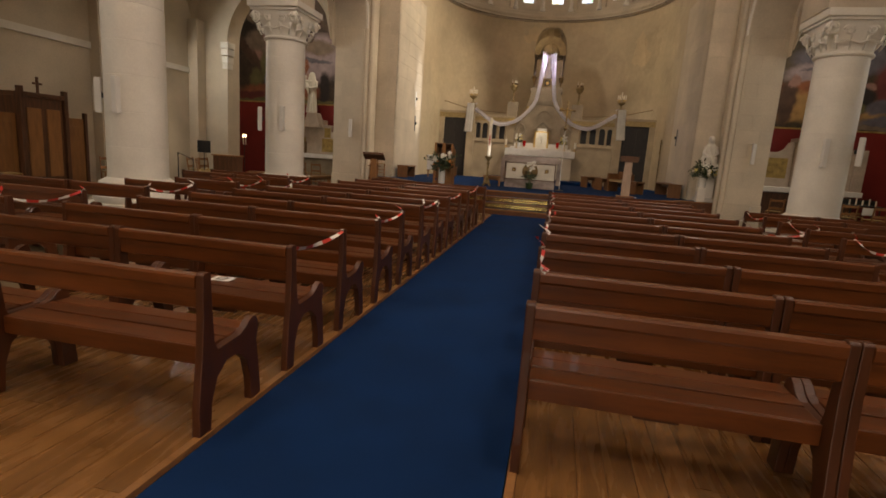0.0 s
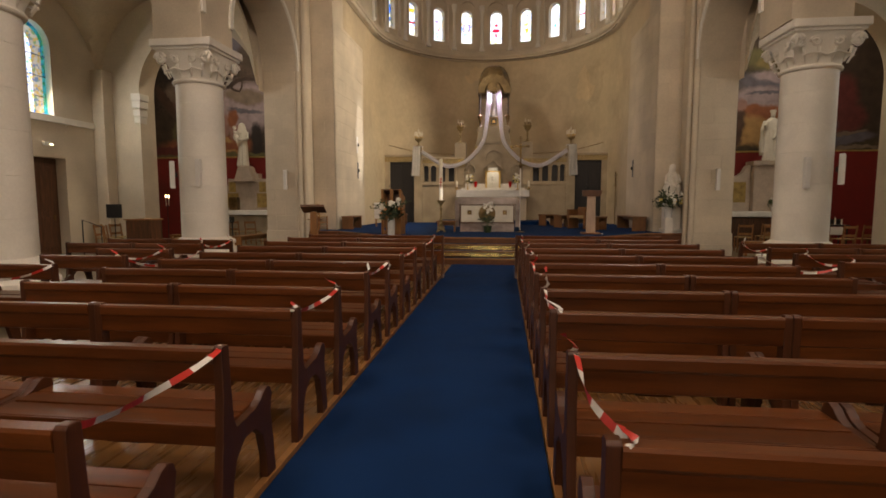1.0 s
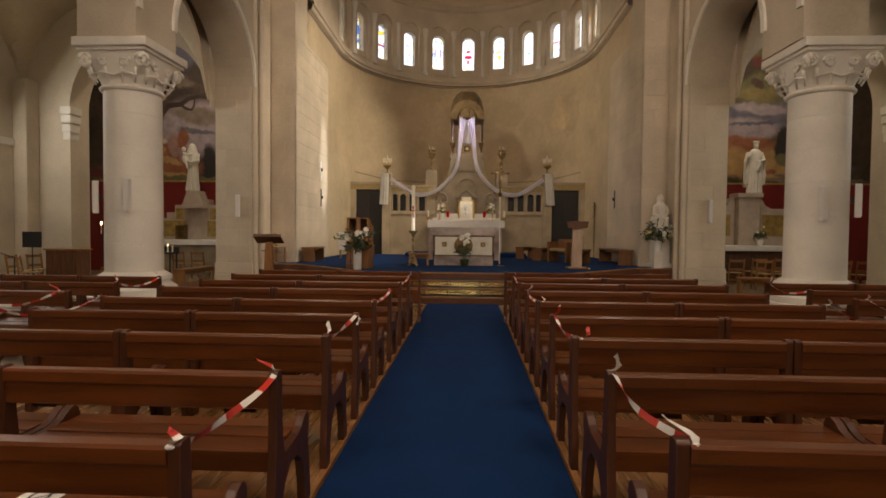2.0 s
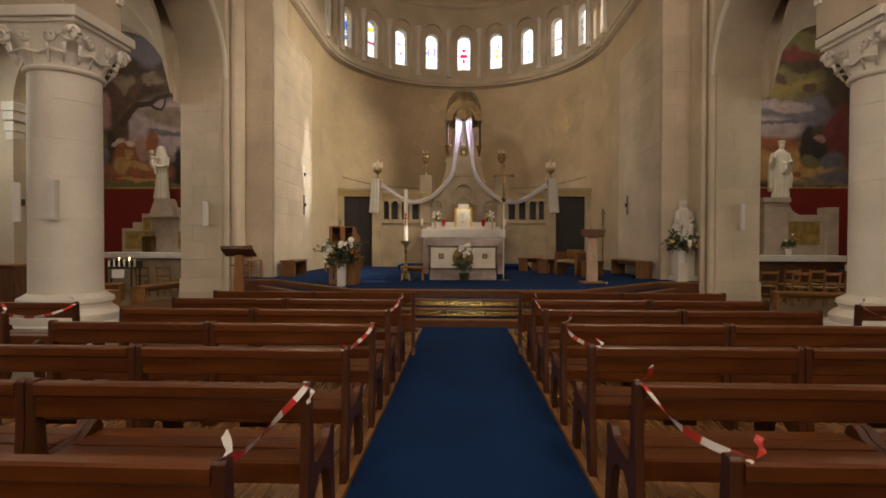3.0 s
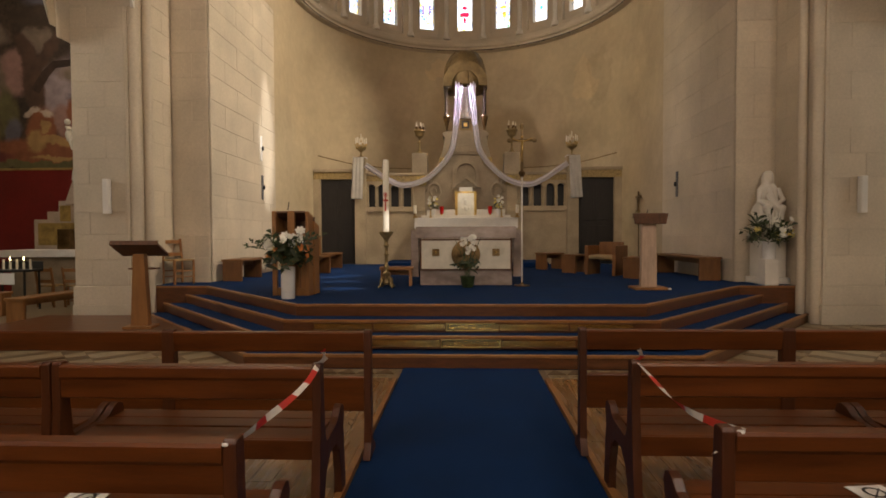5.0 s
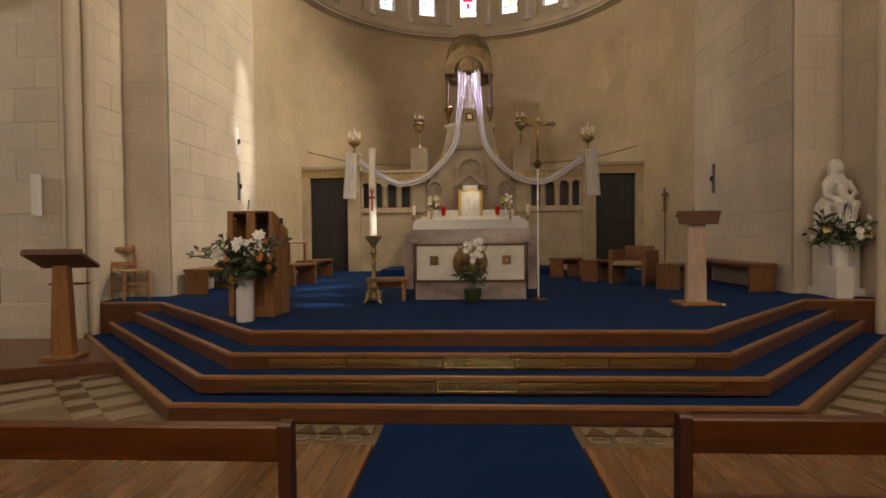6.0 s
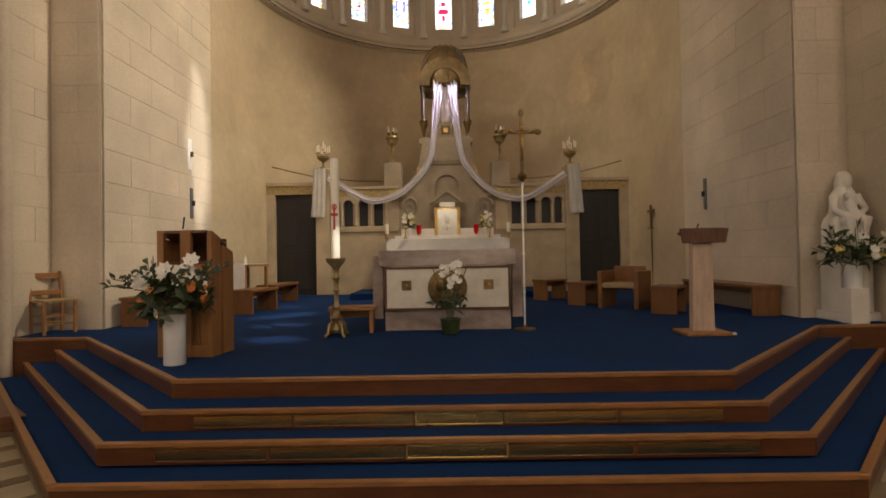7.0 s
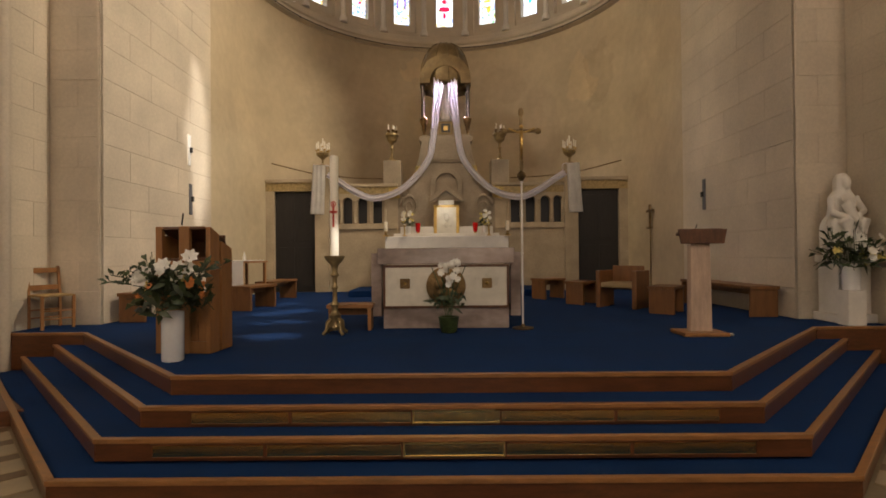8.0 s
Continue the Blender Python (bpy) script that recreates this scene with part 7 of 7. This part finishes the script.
lathe_part("pole", BLACK, ms, [(0.2, 0), (0.2, 0.015), (0.015, 0.03), (0.012, 1.1)], seg=10)
box_part("desk", BLACK, ms, -0.25, 0.25, -0.02, 0.0, 1.05, 1.45, 0.006)
cb = thing("low_cabinet", "low dark wooden cabinet in the aisle", "cabinet", (-10.2, 15.9, 0))
box_part("body", DARKOAK, cb, -0.4, 0.4, -0.25, 0.25, 0, 0.98, 0.01)
box_part("top", OAK, cb, -0.44, 0.44, -0.28, 0.28, 0.98, 1.02, 0.006)
hr = thing("handrail", "dark metal handrail by the aisle door", "handrail", (-11.6, 15.2, 0))
bm = bm_new()
tube(bm, [(0, 0, 0), (0, 0, 1.0), (0.5, 0.1, 0.8), (0.5, 0.1, 0)], 0.02, 8)
part("rail", bm, BLACK, hr, "", True)


# ---- barrier tape and paper notices on the pews ----
T_WHITE = mat("white_plastic_tape", (0.72, 0.69, 0.64), 0.35, vary=0.05)
T_RED = mat("red_plastic_tape", (0.52, 0.03, 0.02), 0.35, vary=0.08)


def tape(a, b, sag, seed, width=0.014, tails=True):
    """Striped tape from a to b, hanging a little, twisted, with loose ends."""
    rnd = random.Random(seed)
    tp = thing("barrier_tape", "red and white striped barrier tape tied between pews", "barrier tape", a, "tapes on the pews")
    A, B = Vector((0, 0, 0)), Vector(b) - Vector(a)
    def strip(name, f, n, tw):
        bm = bm_new()
        rows = []
        for i in range(n + 1):
            t = i / n
            p, d = f(t), (f(min(1, t + 0.02)) - f(max(0, t - 0.02))).normalized()
            ang = tw(t)
            u = d.cross(Vector((0, 0, 1))).normalized()
            w = u.cross(d)
            o = (math.cos(ang) * w + math.sin(ang) * u) * width
            rows.append((bm.verts.new(p + o), bm.verts.new(p - o)))
        length = sum((f((i + 1) / n) - f(i / n)).length for i in range(n))
        for i in range(n):
            fc = bm.faces.new((rows[i][0], rows[i][1], rows[i + 1][1], rows[i + 1][0]))
            fc.material_index = int((i + 0.5) / n * length / 0.13 + seed * 0.37) % 2
        part(name, bm, [T_WHITE, T_RED], tp, "", True)
    ph = rnd.uniform(0, 3)
    strip("strip", lambda t: A.lerp(B, t) + Vector((0.012 * math.sin(7 * t + ph), 0, -sag * 4 * t * (1 - t))), 28, lambda t: 0.9 * math.sin(4.5 * t + ph) + 0.4)
    if tails:
        for base, sg in ((A, 1), (B, -1)):
            dx, dz = rnd.uniform(-0.09, 0.09), rnd.uniform(0.02, 0.10) * (1 if rnd.random() < 0.6 else -1)
            strip("loose_end", lambda t: base + Vector((dx * t + 0.02 * math.sin(5 * t), -0.03 * sg * t, dz * t)), 5, lambda t: 0.8 + t)
        for e in (A, B):
            bm = bm_new()
            ball(bm, e, 0.013, 2, (1.3, 1, 0.7))
            part("knot", bm, T_WHITE, tp)


def notice(x, y):
    q = thing("paper_notice", "white paper notice with a round sign on a pew seat", "notice", (x, y, BASE + 0.447), "notices on the seats", random.uniform(-8, 8))
    box_part("sheet", CLOTH, q, -0.08, 0.08, -0.057, 0.057, 0, 0.002, 0)
    bm = bm_new()
    n = 24
    for r0, r1 in ((0.03, 0.042),):
        for k in range(n):
            a, b_ = 2 * math.pi * k / n, 2 * math.pi * (k + 1) / n
            bm.faces.new([bm.verts.new((r * math.cos(t), r * math.sin(t), 0.0035)) for r, t in ((r0, a), (r1, a), (r1, b_), (r0, b_))])
    box(bm, -0.05, 0.05, -0.01, -0.004, 0.003, 0.0036, 0, Matrix.Rotation(0.7, 4, "Z"))
    part("round_sign", bm, BLACK, q, "dark round sign")


zt = BASE + PEW_H + 0.005
for sx, rows in ((-1, PEW_YL), (1, PEW_YR)):
    for k in (1, 3, 5, 7, 9):
        tape((sx * 0.79, rows[k], zt), (sx * (0.80 + 0.03 * (sx > 0)), rows[k + 1] - 0.02, zt - 0.01), 0.05, k + 20 * (sx > 0))
    for k in (2, 4, 6, 8, 10):
        notice(sx * 1.55, rows[k] + 0.36)
for sx, rows in ((-1, SIDE_L), (1, SIDE_R)):
    for k in (0, 2, 4, 6):
        tape((sx * 4.44, rows[k], zt - 0.03), (sx * 4.45, rows[k + 1], zt - 0.03), 0.09, 50 + k + 9 * (sx > 0))
    for k in (3,):
        tape((sx * 3.52, (PEW_YL if sx < 0 else PEW_YR)[k + 1], zt), (sx * 4.44, rows[k], zt - 0.03), 0.16, 80 + k + 9 * (sx > 0))

# ---- stone blocks of the apse side walls and piers ----
def ashlar(owner, u0, u1, z0, z1, place, course=0.44, length=1.3, seed=1, proud=0.006):
    """Courses of cut blocks with open joints; place(u, z, depth) gives the point on the wall."""
    rnd = random.Random(seed)
    z, row = z0, 0
    while z < z1 - 0.1:
        h = min(course * rnd.choice((0.9, 1.0, 1.0, 1.1)), z1 - z)
        u = u0
        first = True
        while u < u1 - 0.02:
            w = length * (0.5 if first and row % 2 else rnd.uniform(0.85, 1.15))
            if u1 - u - w < 0.25:
                w = u1 - u
            first = False
            g, p = 0.0012, proud + rnd.uniform(-0.0015, 0.002)
            bm = bm_new()
            bv = 0.003
            a = [bm.verts.new(place(*q)) for q in ((u + g, z + g, 0), (u + w - g, z + g, 0), (u + w - g, z + h - g, 0), (u + g, z + h - g, 0))]
            b = [bm.verts.new(place(*q)) for q in ((u + g + bv, z + g + bv, p), (u + w - g - bv, z + g + bv, p), (u + w - g - bv, z + h - g - bv, p), (u + g + bv, z + h - g - bv, p))]
            bm.faces.new(b)
            for i in range(4):
                bm.faces.new((a[i], a[(i + 1) % 4], b[(i + 1) % 4], b[i]))
            bmesh.ops.recalc_face_normals(bm, faces=bm.faces)
            part("stone_block", bm, STONE, owner)
            u += w
        z += h
        row += 1


for sx in (-1, 1):
    o = PIERS[sx]
    ashlar(o, 18.24, 21.7, 0.6, 7.4, lambda u, z, d: (sx * (5.03 - d), u, z), seed=3 + sx)
    ashlar(o, 5.07, 5.77, 0.6, 7.0, lambda u, z, d: (sx * u, 18.22 - d, z), length=0.6, seed=13 + sx)
    ashlar(o, 5.9, 6.84, 0.66, 6.6, lambda u, z, d: (sx * u, 17.0 - d, z), length=0.7, seed=23 + sx)
    ashlar(o, 17.46, 18.2, 0.6, 7.0, lambda u, z, d: (sx * (5.78 - d), u, z), length=0.9, seed=33 + sx)

# ---- floor boards and tiles ----
boards = thing("floor_boards", "polished brown wooden boards under the pews", "floor", kind="structure")
bm = bm_new()
for sx in (-1, 1):
    box(bm, min(sx * 0.77, sx * 3.9), max(sx * 0.77, sx * 3.9), -3.5, 13.55, -0.012, BASE - 0.008)
part("underlay", bm, DARKOAK, boards)
for sx in (-1, 1):
    box_part("edge_batten", OAKTRIM, boards, min(sx * 0.757, sx * 0.80), max(sx * 0.757, sx * 0.80), -3.5, 13.55, -0.012, BASE + 0.008, 0.004, "light wooden edge strip")
shared = {}
rest = bm_new()
rnd = random.Random(9)
PW = 0.14
for sx in (-1, 1):
    for c in range(22):
        x0 = 0.802 + c * PW
        y = -3.5 - rnd.uniform(0, 1.0)
        while y < 13.55:
            ln = rnd.choice((1.6, 2.0, 2.4))
            y0, y1 = max(y, -3.5), min(y + ln, 13.55)
            y += ln
            if y1 - y0 < 0.05:
                continue
            xm, ym = sx * (x0 + PW / 2), (y0 + y1) / 2
            if c < 17 and y1 > 1.0:
                key = round(y1 - y0, 2)
                if key not in shared:
                    b2 = bm_new()
                    box(b2, -PW / 2 + 0.0015, PW / 2 - 0.0015, -key / 2 + 0.0015, key / 2 - 0.0015, -0.008, 0.0)
                    shared[key] = mesh_from("board", b2, FLOORWOOD)
                ob = new("board", shared[key])
                ob.parent = boards
                ob.matrix_basis = Matrix.Translation((xm, ym, BASE + rnd.uniform(-0.0008, 0.0008)))
            else:
                box(rest, xm - PW / 2 + 0.0015, xm + PW / 2 - 0.0015, y0 + 0.0015, y1 - 0.0015, BASE - 0.008, BASE)
tagged(part("boards_rest", rest, FLOORWOOD, boards), "", "", "", "stuff")

tiles = thing("floor_tiles", "cream and tan patterned stone floor tiles before the steps", "floor", kind="structure")


def flat_mesh(name, polys, material):
    b2 = bm_new()
    for poly in polys:
        prism(b2, poly, 0.012, "z", -0.012)
    return mesh_from(name, b2, material)


def oblong(w, d, cx=0.0, cy=0.0):
    return [(cx - w / 2, cy - d / 2), (cx + w / 2, cy - d / 2), (cx + w / 2, cy + d / 2), (cx - w / 2, cy + d / 2)]


def lay(me, x, y, turn=0.0, lift=0.0):
    ob = new(me.name, me)
    ob.parent = tiles
    ob.matrix_basis = pose(x, y, 0.002 + lift + rnd.uniform(-0.0008, 0.0008), 0, 0, turn)


SQ, BAR = 0.225, 0.62
square_l, square_d = flat_mesh("tile", [oblong(SQ - 0.006, SQ - 0.006)], TILE_L), flat_mesh("tile", [oblong(SQ - 0.006, SQ - 0.006)], TILE_D)
bar_l, bar_d = flat_mesh("long_tile", [oblong(BAR - 0.006, 0.30)], TILE_L), flat_mesh("tile_strip", [oblong(BAR - 0.006, 0.135)], TILE_D)
end_l, end_d = flat_mesh("long_tile", [oblong(0.34, 0.30)], TILE_L), flat_mesh("tile_strip", [oblong(0.34, 0.135)], TILE_D)
wedge = flat_mesh("wedge_tile", [[(-0.095, -0.09), (0.095, -0.09), (0.0, 0.085)]], TILE_D)
slab_l = flat_mesh("tile", [oblong(0.204, 0.16)], TILE_L)
key_l = flat_mesh("key_tile", [oblong(0.028, 0.11, -0.08), oblong(0.1, 0.026, -0.014, 0.042), oblong(0.1, 0.026, -0.0, -0.042), oblong(0.028, 0.05, 0.05, -0.004)], TILE_L)
H = math.sqrt(0.5)
for sx in (-1, 1):
    # courses that run along the slanted steps
    for i in range(-2, 20):
        u = 12.28 + SQ * i
        for col in (0, 1, 2):
            v0 = 7.63 - col * (SQ + BAR)
            for v, me in ((v0, (square_d, square_l)[i % 2]), (v0 + SQ / 2 + 0.17 if col == 0 else v0 + (SQ + BAR) / 2, ((end_l, end_d) if col == 0 else (bar_l, bar_d))[i % 2])):
                x, y = (v - u) * H, (v + u) * H
                if y > (14.10 if v == v0 else 14.26) and x > -7.6:
                    lay(me, -sx * x, y, 45 if sx < 0 else -45)
    # border before the lowest step: wedges over a key pattern
    for i in range(22):
        x = sx * (0.93 + 0.21 * i)
        lay(slab_l, x, 13.92)
        lay(wedge, x, 13.92, 0, 0.004)
        lay(key_l, x, 13.75)
